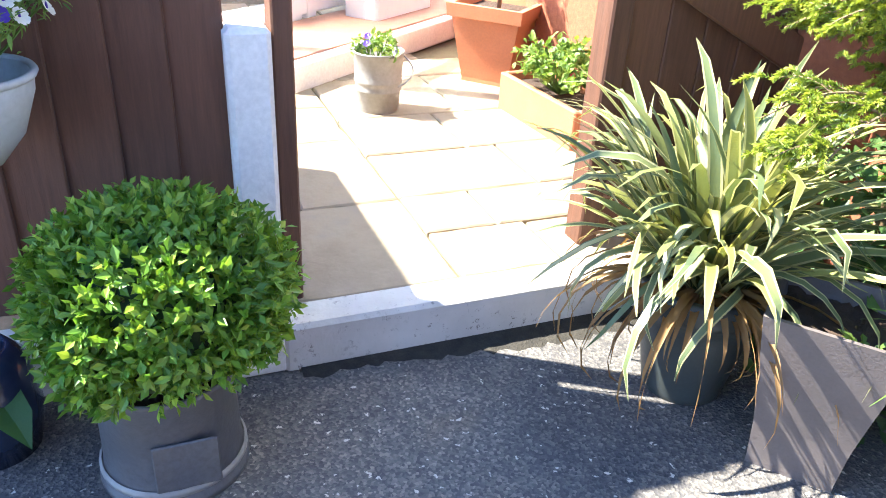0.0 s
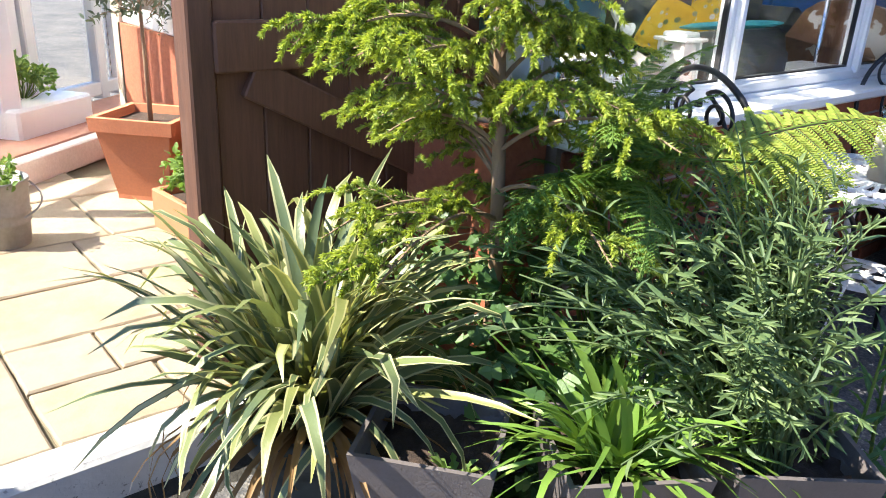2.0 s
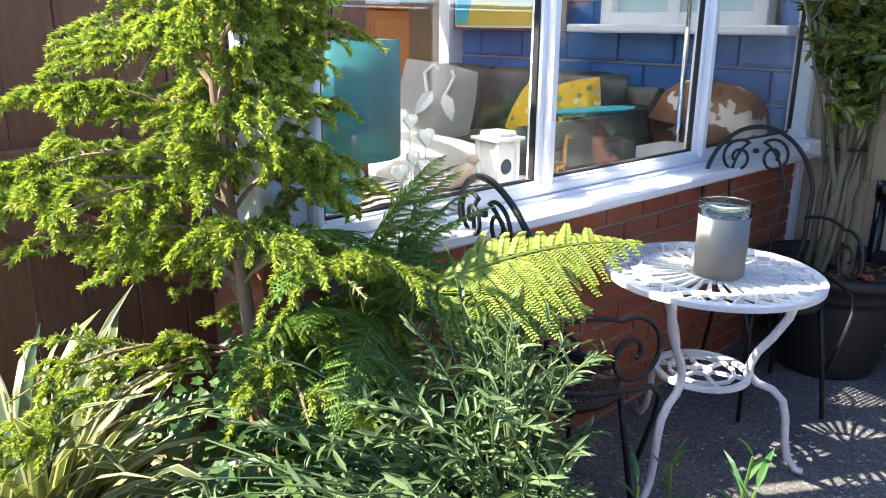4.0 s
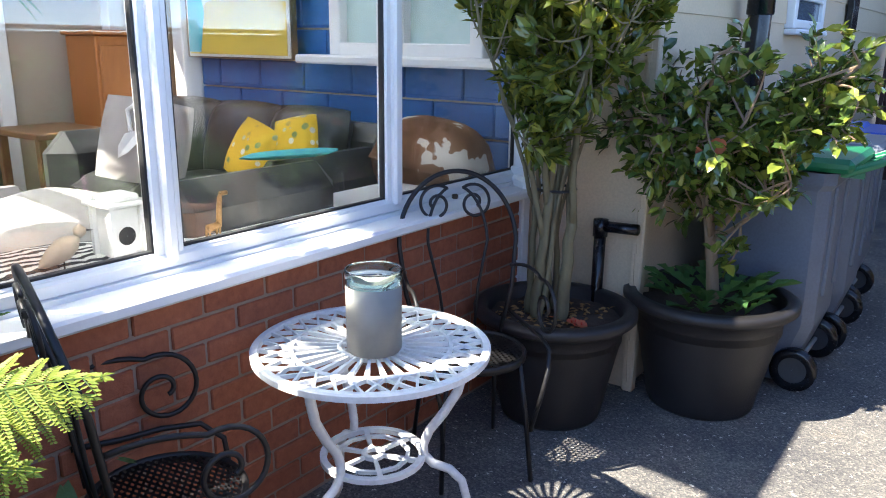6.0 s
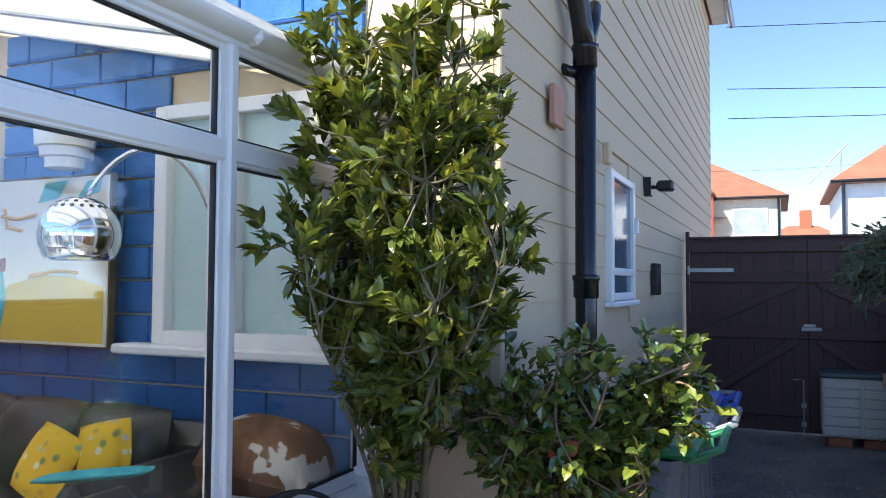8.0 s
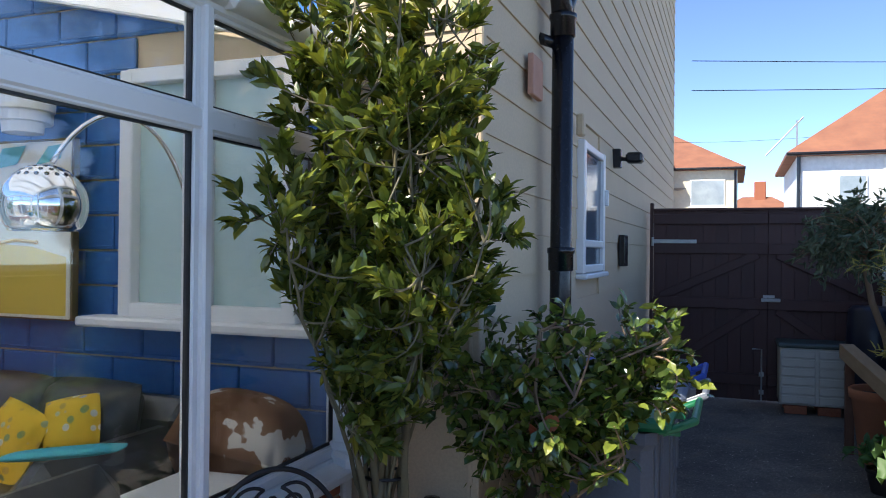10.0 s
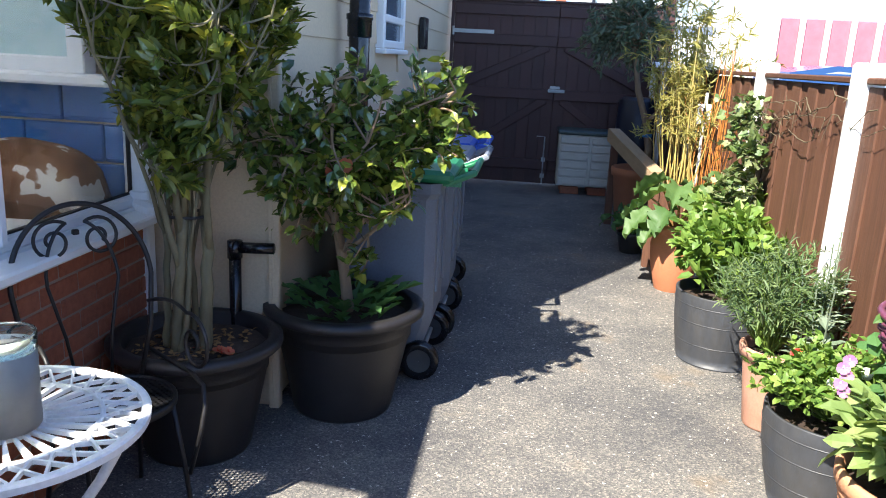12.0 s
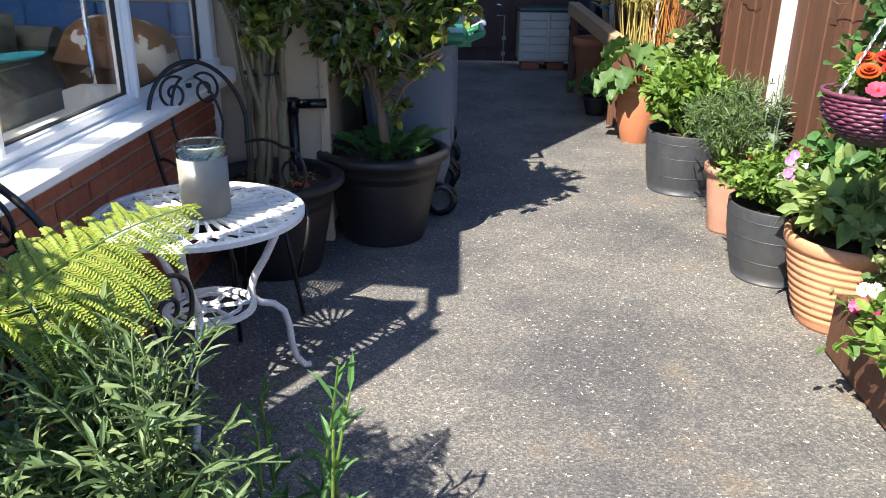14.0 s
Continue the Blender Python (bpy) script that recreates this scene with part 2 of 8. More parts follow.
M["pipe"] = plain("black_gloss_pipe", (0.008, 0.008, 0.011), None, 0.25, scale=6, bumpiness=0.05)


def poly_build(nt, bs):
    bs.inputs["Base Color"].default_value = (0.8, 0.82, 0.84, 1)
    bs.inputs["Roughness"].default_value = 0.4
    tr = nt.nodes.new("ShaderNodeBsdfTranslucent")
    tr.inputs[0].default_value = (0.93, 0.94, 0.95, 1)
    mx = nt.nodes.new("ShaderNodeMixShader")
    mx.inputs[0].default_value = 0.58
    nt.links.new(bs.outputs[0], mx.inputs[1])
    nt.links.new(tr.outputs[0], mx.inputs[2])
    nt.links.new(mx.outputs[0], nt.nodes["Material Output"].inputs[0])


M["roofpoly"] = material("opal_roof_sheet", poly_build)
G = {
    "bay": leafy("bay_leaves", [(0.030, 0.060, 0.013), (0.052, 0.095, 0.018), (0.105, 0.155, 0.024), (0.34, 0.32, 0.045)], 0.26, 0.25, 0.7),
    "camellia": leafy("camellia_leaves", [(0.022, 0.060, 0.014), (0.035, 0.085, 0.017), (0.10, 0.165, 0.026), (0.31, 0.32, 0.05)], 0.18, 0.12, 0.85),
    "box": leafy("box_leaves", [(0.05, 0.16, 0.022), (0.10, 0.26, 0.03), (0.17, 0.36, 0.045), (0.36, 0.48, 0.06)], 0.35, 0.35),
    "spruce": leafy("spruce_needles", [(0.20, 0.28, 0.04), (0.33, 0.42, 0.06), (0.46, 0.54, 0.08), (0.58, 0.62, 0.10)], 0.5, 0.45),
    "oldspruce": leafy("old_spruce_needles", [(0.12, 0.20, 0.04), (0.18, 0.28, 0.05), (0.28, 0.34, 0.06)], 0.5, 0.4),
    "willow": leafy("narrow_grey_green_leaves", [(0.065, 0.12, 0.055), (0.10, 0.17, 0.07), (0.17, 0.245, 0.10), (0.25, 0.33, 0.13)], 0.5, 0.35),
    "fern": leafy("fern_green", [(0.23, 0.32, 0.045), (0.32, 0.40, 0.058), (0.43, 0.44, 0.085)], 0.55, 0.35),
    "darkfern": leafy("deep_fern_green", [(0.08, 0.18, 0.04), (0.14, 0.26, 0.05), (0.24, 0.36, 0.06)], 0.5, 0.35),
    "strap": leafy("strap_leaf_green", [(0.085, 0.135, 0.075), (0.14, 0.19, 0.09), (0.27, 0.28, 0.08)], 0.38, 0.25),
    "cream": leafy("strap_leaf_cream_edge", [(0.50, 0.48, 0.24), (0.60, 0.58, 0.36), (0.40, 0.38, 0.14)], 0.42, 0.35),
    "dead": leafy("withered_leaf", [(0.30, 0.17, 0.07), (0.42, 0.26, 0.11), (0.22, 0.12, 0.05)], 0.75, 0.3),
    "lily": leafy("fresh_green_blades", [(0.09, 0.19, 0.035), (0.14, 0.26, 0.045), (0.24, 0.36, 0.065)], 0.4, 0.3),
    "ivy": leafy("ivy_leaves", [(0.04, 0.10, 0.03), (0.07, 0.15, 0.04), (0.12, 0.20, 0.05)], 0.45, 0.25),
    "variegated": leafy("variegated_ivy", [(0.08, 0.14, 0.04), (0.14, 0.20, 0.05), (0.40, 0.42, 0.22), (0.10, 0.17, 0.05)], 0.45, 0.25),
    "herb": leafy("soft_green_leaves", [(0.07, 0.16, 0.03), (0.13, 0.25, 0.045), (0.20, 0.32, 0.06), (0.28, 0.38, 0.08)], 0.5, 0.4),
    "weed": leafy("poppy_leaves", [(0.05, 0.13, 0.04), (0.08, 0.19, 0.055), (0.12, 0.25, 0.07)], 0.5, 0.35),
    "silver": leafy("silvery_leaves", [(0.14, 0.20, 0.13), (0.22, 0.28, 0.20), (0.32, 0.38, 0.28)], 0.55, 0.3),
    "olive": leafy("grey_olive_leaves", [(0.05, 0.085, 0.05), (0.09, 0.13, 0.08), (0.16, 0.19, 0.11)], 0.45, 0.25),
    "bamboo": leafy("golden_bamboo_leaves", [(0.24, 0.24, 0.06), (0.36, 0.33, 0.09), (0.46, 0.40, 0.13)], 0.5, 0.4),
    "rhubarb": leafy("rhubarb_leaves", [(0.06, 0.135, 0.04), (0.09, 0.175, 0.05), (0.14, 0.23, 0.07)], 0.5, 0.35),
    "red": leafy("red_petals", [(0.50, 0.02, 0.015), (0.62, 0.05, 0.02)], 0.5, 0.3),
    "orange": leafy("orange_petals", [(0.62, 0.07, 0.012), (0.70, 0.12, 0.018)], 0.5, 0.3),
    "pink": leafy("pink_petals", [(0.62, 0.05, 0.12), (0.68, 0.10, 0.17)], 0.5, 0.35),
    "magenta": leafy("magenta_petals", [(0.42, 0.02, 0.15), (0.60, 0.05, 0.22)], 0.5, 0.3),
    "violet": leafy("violet_petals", [(0.06, 0.025, 0.28), (0.10, 0.05, 0.38)], 0.5, 0.3),
    "white": leafy("white_petals", [(0.75, 0.75, 0.68), (0.82, 0.82, 0.78)], 0.5, 0.35),
    "lilac": leafy("lilac_petals", [(0.55, 0.20, 0.50), (0.70, 0.36, 0.62)], 0.5, 0.35),
    "seedling": leafy("pale_seedling_leaves", [(0.13, 0.22, 0.07), (0.19, 0.29, 0.09), (0.27, 0.36, 0.12), (0.34, 0.42, 0.15)], 0.5, 0.35),
    "amber": leafy("amber_petals", [(0.75, 0.25, 0.02), (0.8, 0.33, 0.04)], 0.5, 0.3),
    "coral": leafy("faded_coral_petals", [(0.50, 0.10, 0.05), (0.56, 0.17, 0.08)], 0.55, 0.3),
}

# ---------------------------------------------------------------- building blocks


class Shape:
    """Collects verts and faces, with a slot number for each face."""

    def __init__(self):
        self.v, self.f, self.s, self.n = [], [], [], 0

    def add(self, verts, faces, slot=0):
        self.v.append(np.asarray(verts, float).reshape(-1, 3))
        for f in faces:
            self.f.append([i + self.n for i in f])
            self.s.append(slot)
        self.n += len(self.v[-1])
        return self

    def box(self, c, s, rz=0.0, slot=0, chamfer=0.0):
        x, y, z = (a / 2 for a in s)
        k = min(chamfer, x * 0.9, y * 0.9, z * 0.9)
        if k:
            pts = [(sx * (x - (k if a != 0 else 0)), sy * (y - (k if a != 1 else 0)), sz * (z - (k if a != 2 else 0)))
                   for sx in (-1, 1) for sy in (-1, 1) for sz in (-1, 1) for a in range(3)]

            def i(sx, sy, sz, a):
                return (((sx > 0) * 2 + (sy > 0)) * 2 + (sz > 0)) * 3 + a
            fs = []
            for q in (-1, 1):
                fs.append([i(q, -1, -1, 0), i(q, 1, -1, 0), i(q, 1, 1, 0), i(q, -1, 1, 0)])
                fs.append([i(-1, q, -1, 1), i(1, q, -1, 1), i(1, q, 1, 1), i(-1, q, 1, 1)])
                fs.append([i(-1, -1, q, 2), i(1, -1, q, 2), i(1, 1, q, 2), i(-1, 1, q, 2)])
                for r in (-1, 1):
                    fs.append([i(q, r, -1, 0), i(q, r, 1, 0), i(q, r, 1, 1), i(q, r, -1, 1)])
                    fs.append([i(q, -1, r, 0), i(q, 1, r, 0), i(q, 1, r, 2), i(q, -1, r, 2)])
                    fs.append([i(-1, q, r, 1), i(1, q, r, 1), i(1, q, r, 2), i(-1, q, r, 2)])
                    for w in (-1, 1):
                        fs.append([i(q, r, w, 0), i(q, r, w, 1), i(q, r, w, 2)])
        else:
            pts = [(sx * x, sy * y, sz * z) for sx in (-1, 1) for sy in (-1, 1) for sz in (-1, 1)]
            fs = [(0, 1, 3, 2), (4, 6, 7, 5), (0, 4, 5, 1), (2, 3, 7, 6), (0, 2, 6, 4), (1, 5, 7, 3)]
        a = radians(rz)
        p = np.array(pts)
        p = np.c_[p[:, 0] * math.cos(a) - p[:, 1] * math.sin(a), p[:, 0] * math.sin(a) + p[:, 1] * math.cos(a), p[:, 2]] + np.array(c)
        return self.add(p, fs, slot)

    def lathe(self, prof, seg=40, c=(0, 0, 0), slot=0, sx=1.0, sy=1.0):
        """A surface turned round the z axis from (radius, height) pairs."""
        vs, fs = [], []
        for r, z in prof:
            for k in range(seg):
                a = 2 * math.pi * k / seg
                vs.append((c[0] + sx * r * math.cos(a), c[1] + sy * r * math.sin(a), c[2] + z))
        for j in range(len(prof) - 1):
            for k in range(seg):
                n = (k + 1) % seg
                fs.append((j * seg + k, j * seg + n, (j + 1) * seg + n, (j + 1) * seg + k))
        return self.add(vs, fs, slot)

    def tube(self, pts, r0, r1=None, seg=6, slot=0):
        pts = np.asarray(pts, float)
        r1 = r0 if r1 is None else r1
        n = len(pts)
        tan = np.gradient(pts, axis=0)
        tan /= np.linalg.norm(tan, axis=1)[:, None] + 1e-9
        ref = np.array((0.0, 0.0, 1.0)) if abs(tan[0][2]) < 0.9 else np.array((1.0, 0.0, 0.0))
        side = np.cross(tan[0], ref)
        vs = []
        for i in range(n):
            side = side - tan[i] * (side @ tan[i])
            side /= np.linalg.norm(side) + 1e-9
            up = np.cross(tan[i], side)
            r = r0 + (r1 - r0) * i / max(1, n - 1)
            for k in range(seg):
                a = 2 * math.pi * k / seg
                vs.append(pts[i] + r * (math.cos(a) * side + math.sin(a) * up))
        fs = [(i * seg + k, i * seg + (k + 1) % seg, (i + 1) * seg + (k + 1) % seg, (i + 1) * seg + k) for i in range(n - 1) for k in range(seg)]
        fs += [tuple(range(seg - 1, -1, -1)), tuple((n - 1) * seg + k for k in range(seg))]
        return self.add(vs, fs, slot)

    def leaves(self, pos, axis, nrm, length, width, kind="leaf", slot=0):
        t, fs = LEAF[kind]
        t = np.array(t, float)
        pos, axis, nrm = (np.asarray(a, float).reshape(-1, 3) for a in (pos, axis, nrm))
        axis = axis / (np.linalg.norm(axis, axis=1)[:, None] + 1e-9)
        side = np.cross(nrm, axis)
        side /= np.linalg.norm(side, axis=1)[:, None] + 1e-9
        up = np.cross(axis, side)
        n = len(pos)
        ln, wd = np.broadcast_to(length, n), np.broadcast_to(width, n)
        v = (pos[:, None] + axis[:, None] * (t[None, :, 0:1] * ln[:, None, None]) + side[:, None] * (t[None, :, 1:2] * wd[:, None, None])
             + up[:, None] * (t[None, :, 2:3] * ln[:, None, None]))
        k = len(t)
        self.v.append(v.reshape(-1, 3))
        for i in range(n):
            o = self.n + i * k
            for f in fs:
                self.f.append([a + o for a in f])
                self.s.append(slot)
        self.n += n * k
        return self

    def mesh(self, name, mats, smooth=False):
        me = bpy.data.meshes.new(name)
        me.from_pydata(np.concatenate(self.v).tolist(), [], self.f)
        for m in (mats if isinstance(mats, (list, tuple)) else [mats]):
            me.materials.append(m)
        if max(self.s, default=0):
            me.polygons.foreach_set("material_index", self.s)
        if smooth:
            me.polygons.foreach_set("use_smooth", [True] * len(self.f))
        me.validate()
        return me


LEAF = {
    "leaf": ([(0, 0, 0), (0.3, 0.5, 0.06), (0.3, 0, 0), (0.3, -0.5, 0.06), (0.7, 0.4, 0.03), (0.7, 0, -0.03), (0.7, -0.4, 0.03), (1, 0, -0.12)],
             [(0, 2, 1), (0, 3, 2), (1, 2, 5, 4), (2, 3, 6, 5), (4, 5, 7), (5, 6, 7)]),
    "small": ([(0, 0, 0), (0.5, 0.5, 0.05), (1, 0, -0.05), (0.5, -0.5, 0.05), (0.5, 0, -0.03)], [(0, 4, 1), (1, 4, 2), (0, 3, 4), (4, 3, 2)]),
    "needle": ([(0, 0.5, 0), (0, -0.5, 0), (1, 0, 0.0)], [(0, 1, 2)]),
    "petal": ([(0, 0, 0), (0.45, 0.45, 0.05), (0.95, 0.4, 0.1), (1.05, 0, 0.05), (0.95, -0.4, 0.1), (0.45, -0.45, 0.05)], [(0, 1, 2, 3), (0, 3, 4, 5)]),
    "ivy": ([(0, 0, 0), (0.05, 0.5, 0.04), (0.4, 0.32, 0.0), (0.5, 0.5, 0.05), (1, 0, -0.06), (0.5, -0.5, 0.05), (0.4, -0.32, 0.0), (0.05, -0.5, 0.04), (0.45, 0, -0.03)],
            [(0, 8, 2, 1), (8, 4, 3, 2), (0, 7, 6, 8), (8, 6, 5, 4)]),
    "lobed": ([(0, 0, 0), (0.15, 0.18, 0.02), (0.3, 0.5, 0.08), (0.4, 0.22, 0.02), (0.58, 0.48, 0.05), (0.66, 0.2, 0), (0.82, 0.32, 0.0), (1, 0, -0.15),
               (0.82, -0.32, 0.0), (0.66, -0.2, 0), (0.58, -0.48, 0.05), (0.4, -0.22, 0.02), (0.3, -0.5, 0.08), (0.15, -0.18, 0.02), (0.5, 0, -0.03)],
              [(0, 14, 3, 2, 1), (14, 5, 4, 3), (14, 7, 6, 5), (0, 13, 12, 11, 14), (14, 11, 10, 9), (14, 9, 8, 7)]),
}
rng = np.random.default_rng(7)


def unit(a):
    a = np.asarray(a, float)
    return a / (np.linalg.norm(a, axis=-1, keepdims=True) + 1e-9)


def thing(name, label, category, at=(0, 0, 0), rz=0, group="", kind=""):
    ob = new(name)
    ob.matrix_world = pose(*at, 0, 0, rz)
    return tagged(ob, label, category, group, kind)


def part(name, shape, mat, parent=None, label="", smooth=False, kind="", at=None):
    me = shape if isinstance(shape, bpy.types.Mesh) else shape.mesh(name, mat, smooth)
    ob = new(name, me)
    if parent is not None:
        ob.parent = parent
    if at is not None:
        ob.matrix_basis = at
    return tagged(ob, label, "", "", kind)


def structure(name, shape, mat, label, category, smooth=False):
    return tagged(new(name, shape.mesh(name, mat, smooth)), label, category, "", "structure")


def arc(p0, p1, lift, n=8):
    """Points from p0 to p1 that bulge by the vector lift."""
    p0, p1, lift = np.array(p0, float), np.array(p1, float), np.array(lift, float)
    u = np.linspace(0, 1, n)[:, None]
    return p0 + (p1 - p0) * u + lift * (4 * u * (1 - u))


def spiral(c, r, turns, ax, ay, start=0.0, n=40, shrink=0.2):
    a = np.linspace(0, turns * 2 * math.pi, n) + start
    rr = np.linspace(r, r * shrink, n)
    return np.array(c)[None] + (rr * np.cos(a))[:, None] * np.array(ax)[None] + (rr * np.sin(a))[:, None] * np.array(ay)[None]


# ---------------------------------------------------------------- ground and patio
s = Shape()
xs = [-60, -12, -0.34, 0.3, 1, 1.7, 2.4, 3.12, 8, 60]
ys = [-60, -12, -3, 0, 3, 6, 8, 10.4, 16, 30, 70]


def ground_z(y):
    return 0.0 if y < 6.5 else min(0.10, (y - 6.5) * 0.026)


gx, gy = np.meshgrid(xs, ys)
vs = [(x, y, ground_z(y)) for x, y in zip(gx.ravel(), gy.ravel())]
nx = len(xs)
s.add(vs, [(j * nx + i, j * nx + i + 1, (j + 1) * nx + i + 1, (j + 1) * nx + i) for j in range(len(ys) - 1) for i in range(nx - 1)])
structure("ground", s, M["asphalt"], "worn grey asphalt drive flecked with pale stone chips", "ground")
KERB_X = (-0.40, -0.28)
s = Shape().box(((KERB_X[0] + KERB_X[1]) / 2, 0.28, 0.068), (0.12, 1.56, 0.146), chamfer=0.012)
structure("kerb", s, M["kerb"], "white-painted concrete kerb with grimy lower edge", "kerb")
s = Shape()
ky = np.linspace(-0.46, 1.0, 60)
gr = np.random.default_rng(3)
kw = 0.05 + 0.03 * np.sin(ky * 5) + gr.uniform(0, 0.03, 60)
s.add([(-0.279, y, 0.012) for y in ky] + [(-0.279 + w * 0.6, y, 0.006) for y, w in zip(ky, kw)] + [(-0.279 + w, y, 0.0005) for y, w in zip(ky, kw)], [(j * 60 + i, j * 60 + i + 1, j * 60 + 61 + i, j * 60 + 60 + i) for j in range(2) for i in range(59)])
tagged(new("kerb_grime", s.mesh("kerb_grime", plain("black_moss_grit", (0.022, 0.021, 0.018), (0.05, 0.045, 0.035), 0.95, scale=30, grain=150, bumpiness=1.0))), "black mossy grit gathered along the kerb's foot", "grit", "", "stuff")
s = Shape().box((-2.55, 0.2, 0.055), (4.28, 6.2, 0.11))
patio = structure("patio", s, M["joint"], "sandstone paved patio with mossy joints, a step above the drive", "patio")

# ---------------------------------------------------------------- conservatory
CY0, CY1 = 1.20, 3.95      # along the drive
SILL = 0.90
s = Shape().box((0.015, (CY0 + 0.03 + CY1) / 2, 0.43), (0.12, CY1 - CY0 - 0.03, 0.86))
wall_low = structure("wall_dwarf", s, M["mortar"], "low red brick wall under the conservatory windows", "wall")
s = Shape().box((0.045, (CY0 + CY1) / 2 - 0.01, 0.876), (0.27, CY1 - CY0 + 0.02, 0.038), chamfer=0.008)
s.box((0.0, (CY0 + CY1) / 2, 0.900), (0.12, CY1 - CY0, 0.018))
structure("window_sill", s, M["upvc"], "white plastic outer sill above the brick wall", "window sill")
win = thing("window_1", "white plastic conservatory window with clear panes and top lights", "window", kind="structure")
PX = 0.012


def bar(parent, c, size, name="window_frame", mat="upvc", ch=0.008):
    return part(name, Shape().box(c, size, chamfer=ch), M[mat], parent)


TOP = 2.50
bar(win, (PX, (CY0 + CY1) / 2, 0.928), (0.07, CY1 - CY0, 0.044))
bar(win, (PX, (2.045 + CY1) / 2, 2.158), (0.07, CY1 - 2.045, 0.07))
bar(win, (PX, (1.38 + CY1) / 2, TOP + 0.04), (0.075, CY1 - 1.38, 0.08))
edges = [(1.235, 2.045), (2.12, 2.995), (3.075, 3.90)]
posts = [(CY0, 1.225), (2.065, 2.10), (3.015, 3.055), (3.92, CY1)]
for a, b in posts:
    ph = 1.58
    bar(win, (PX + 0.006, (a + b) / 2, 0.93 + ph / 2), (0.085, b - a, ph))
for a, b in edges:
    for z0, z1 in (((0.95, 2.49),) if a < 1.3 else ((0.95, 2.12), (2.195, 2.49))):
        zc, h = (z0 + z1) / 2, z1 - z0
        fr = Shape()
        fr.box((PX, a - 0.008, zc), (0.055, 0.03, h + 0.03), chamfer=0.005).box((PX, b + 0.008, zc), (0.055, 0.03, h + 0.03), chamfer=0.005)
        fr.box((PX, (a + b) / 2, z0 - 0.004), (0.055, b - a - 0.015, 0.022), chamfer=0.005).box((PX, (a + b) / 2, z1 + 0.004), (0.055, b - a - 0.015, 0.022), chamfer=0.005)
        sash = part("sash", fr, M["upvc"], win)
        gk = Shape()
        for yy in (a + 0.010, b - 0.010):
            gk.box((PX + 0.004, yy, zc), (0.028, 0.007, h - 0.012))
        for zz in (z0 + 0.010, z1 - 0.010):
            gk.box((PX + 0.004, (a + b) / 2, zz), (0.028, b - a - 0.028, 0.007))
        part("gasket", gk, M["gasket"], sash)
        pane = part("pane", Shape().box((PX, (a + b) / 2, zc), (0.016, b - a - 0.014, h - 0.014)), M["glass"], win)
        pane.visible_shadow = False
bar(win, (0.02, 1.065, 1.70), (0.09, 0.045, 1.56), "corner_post")
bar(win, (0.008, 1.145, 1.70), (0.05, 0.112, 1.56), "corner_panel")
bar(win, (0.015, 1.12, 0.455), (0.11, 0.155, 0.90), "corner_base", "brick", 0.004)
# south end of the conservatory
s = Shape().box((-1.6, CY0 + 0.06, 0.43), (3.18, 0.12, 0.86))
structure("wall_south_low", s, M["brick"], "low red brick end wall of the conservatory", "wall")
win2 = thing("window_2", "white plastic window wall at the conservatory's end", "window", kind="structure")
for z in (0.9, 2.158, 2.54):
    bar(win2, (-1.62, CY0 + 0.05, z), (3.06, 0.07, 0.08))
for x in (-0.12, -0.9, -1.7, -2.5, -3.1):
    bar(win2, (x, CY0 + 0.05, 1.72), (0.07, 0.08, 1.58))
for x in (-0.51, -1.3, -2.1, -2.8):
    p = part("pane", Shape().box((x, CY0 + 0.05, 1.7), (0.60, 0.016, 1.5)), M["glass"], win2)
    p.visible_shadow = False
s = Shape().box((-3.22, (CY0 + CY1) / 2, 1.3), (0.12, CY1 - CY0, 2.6))
structure("wall_west", s, M["beige"], "beige plastered inner wall of the conservatory", "wall")
s = Shape().box((-1.65, (CY0 + CY1) / 2, 0.30), (3.05, CY1 - CY0 - 0.1, 0.06))
structure("floor", s, M["floorwood"], "brown boarded conservatory floor", "floor")
s = Shape()
s.add([(0.05, 1.38, 2.60), (0.05, CY1, 2.60), (-3.3, CY1, 3.35), (-3.3, 1.16, 3.35), (0.05, 1.38, 2.63), (0.05, CY1, 2.63), (-3.3, CY1, 3.38), (-3.3, 1.16, 3.38)],
      [(0, 1, 2, 3), (7, 6, 5, 4), (0, 4, 5, 1), (1, 5, 6, 2), (2, 6, 7, 3), (3, 7, 4, 0)])
for k in range(6):
    y = 1.38 + k * 0.50
    s.add([(0.04, y, 2.59), (0.04, y + 0.05, 2.59), (-3.25, y + 0.05, 3.33), (-3.25, y, 3.33), (0.04, y, 2.655), (0.04, y + 0.05, 2.655), (-3.25, y + 0.05, 3.40), (-3.25, y, 3.40)],
          [(0, 1, 2, 3), (7, 6, 5, 4), (0, 4, 5, 1), (1, 5, 6, 2), (2, 6, 7, 3), (3, 7, 4, 0)], 1)
structure("ceiling", s, [M["roofpoly"], M["upvc"]], "sloping opal sheet roof with white glazing bars", "ceiling")
gut = thing("gutter", "white plastic rain gutter along the conservatory eaves", "gutter", kind="structure")
prof = [(0.055 * math.cos(a), 0.055 * math.sin(a)) for a in np.linspace(math.pi, 2 * math.pi, 9)]
vs, fs = [], []
for y in (1.37, CY1 - 0.02):
    vs += [(0.045 + x, y, 2.58 + z) for x, z in prof] + [(0.045 + x * 0.92, y, 2.58 + z * 0.92) for x, z in reversed(prof)]
n = len(vs) // 2
fs = [(k, (k + 1) % n, n + (k + 1) % n, n + k) for k in range(n)]
part("channel", Shape().add(vs, fs), M["upvc"], gut, smooth=True)
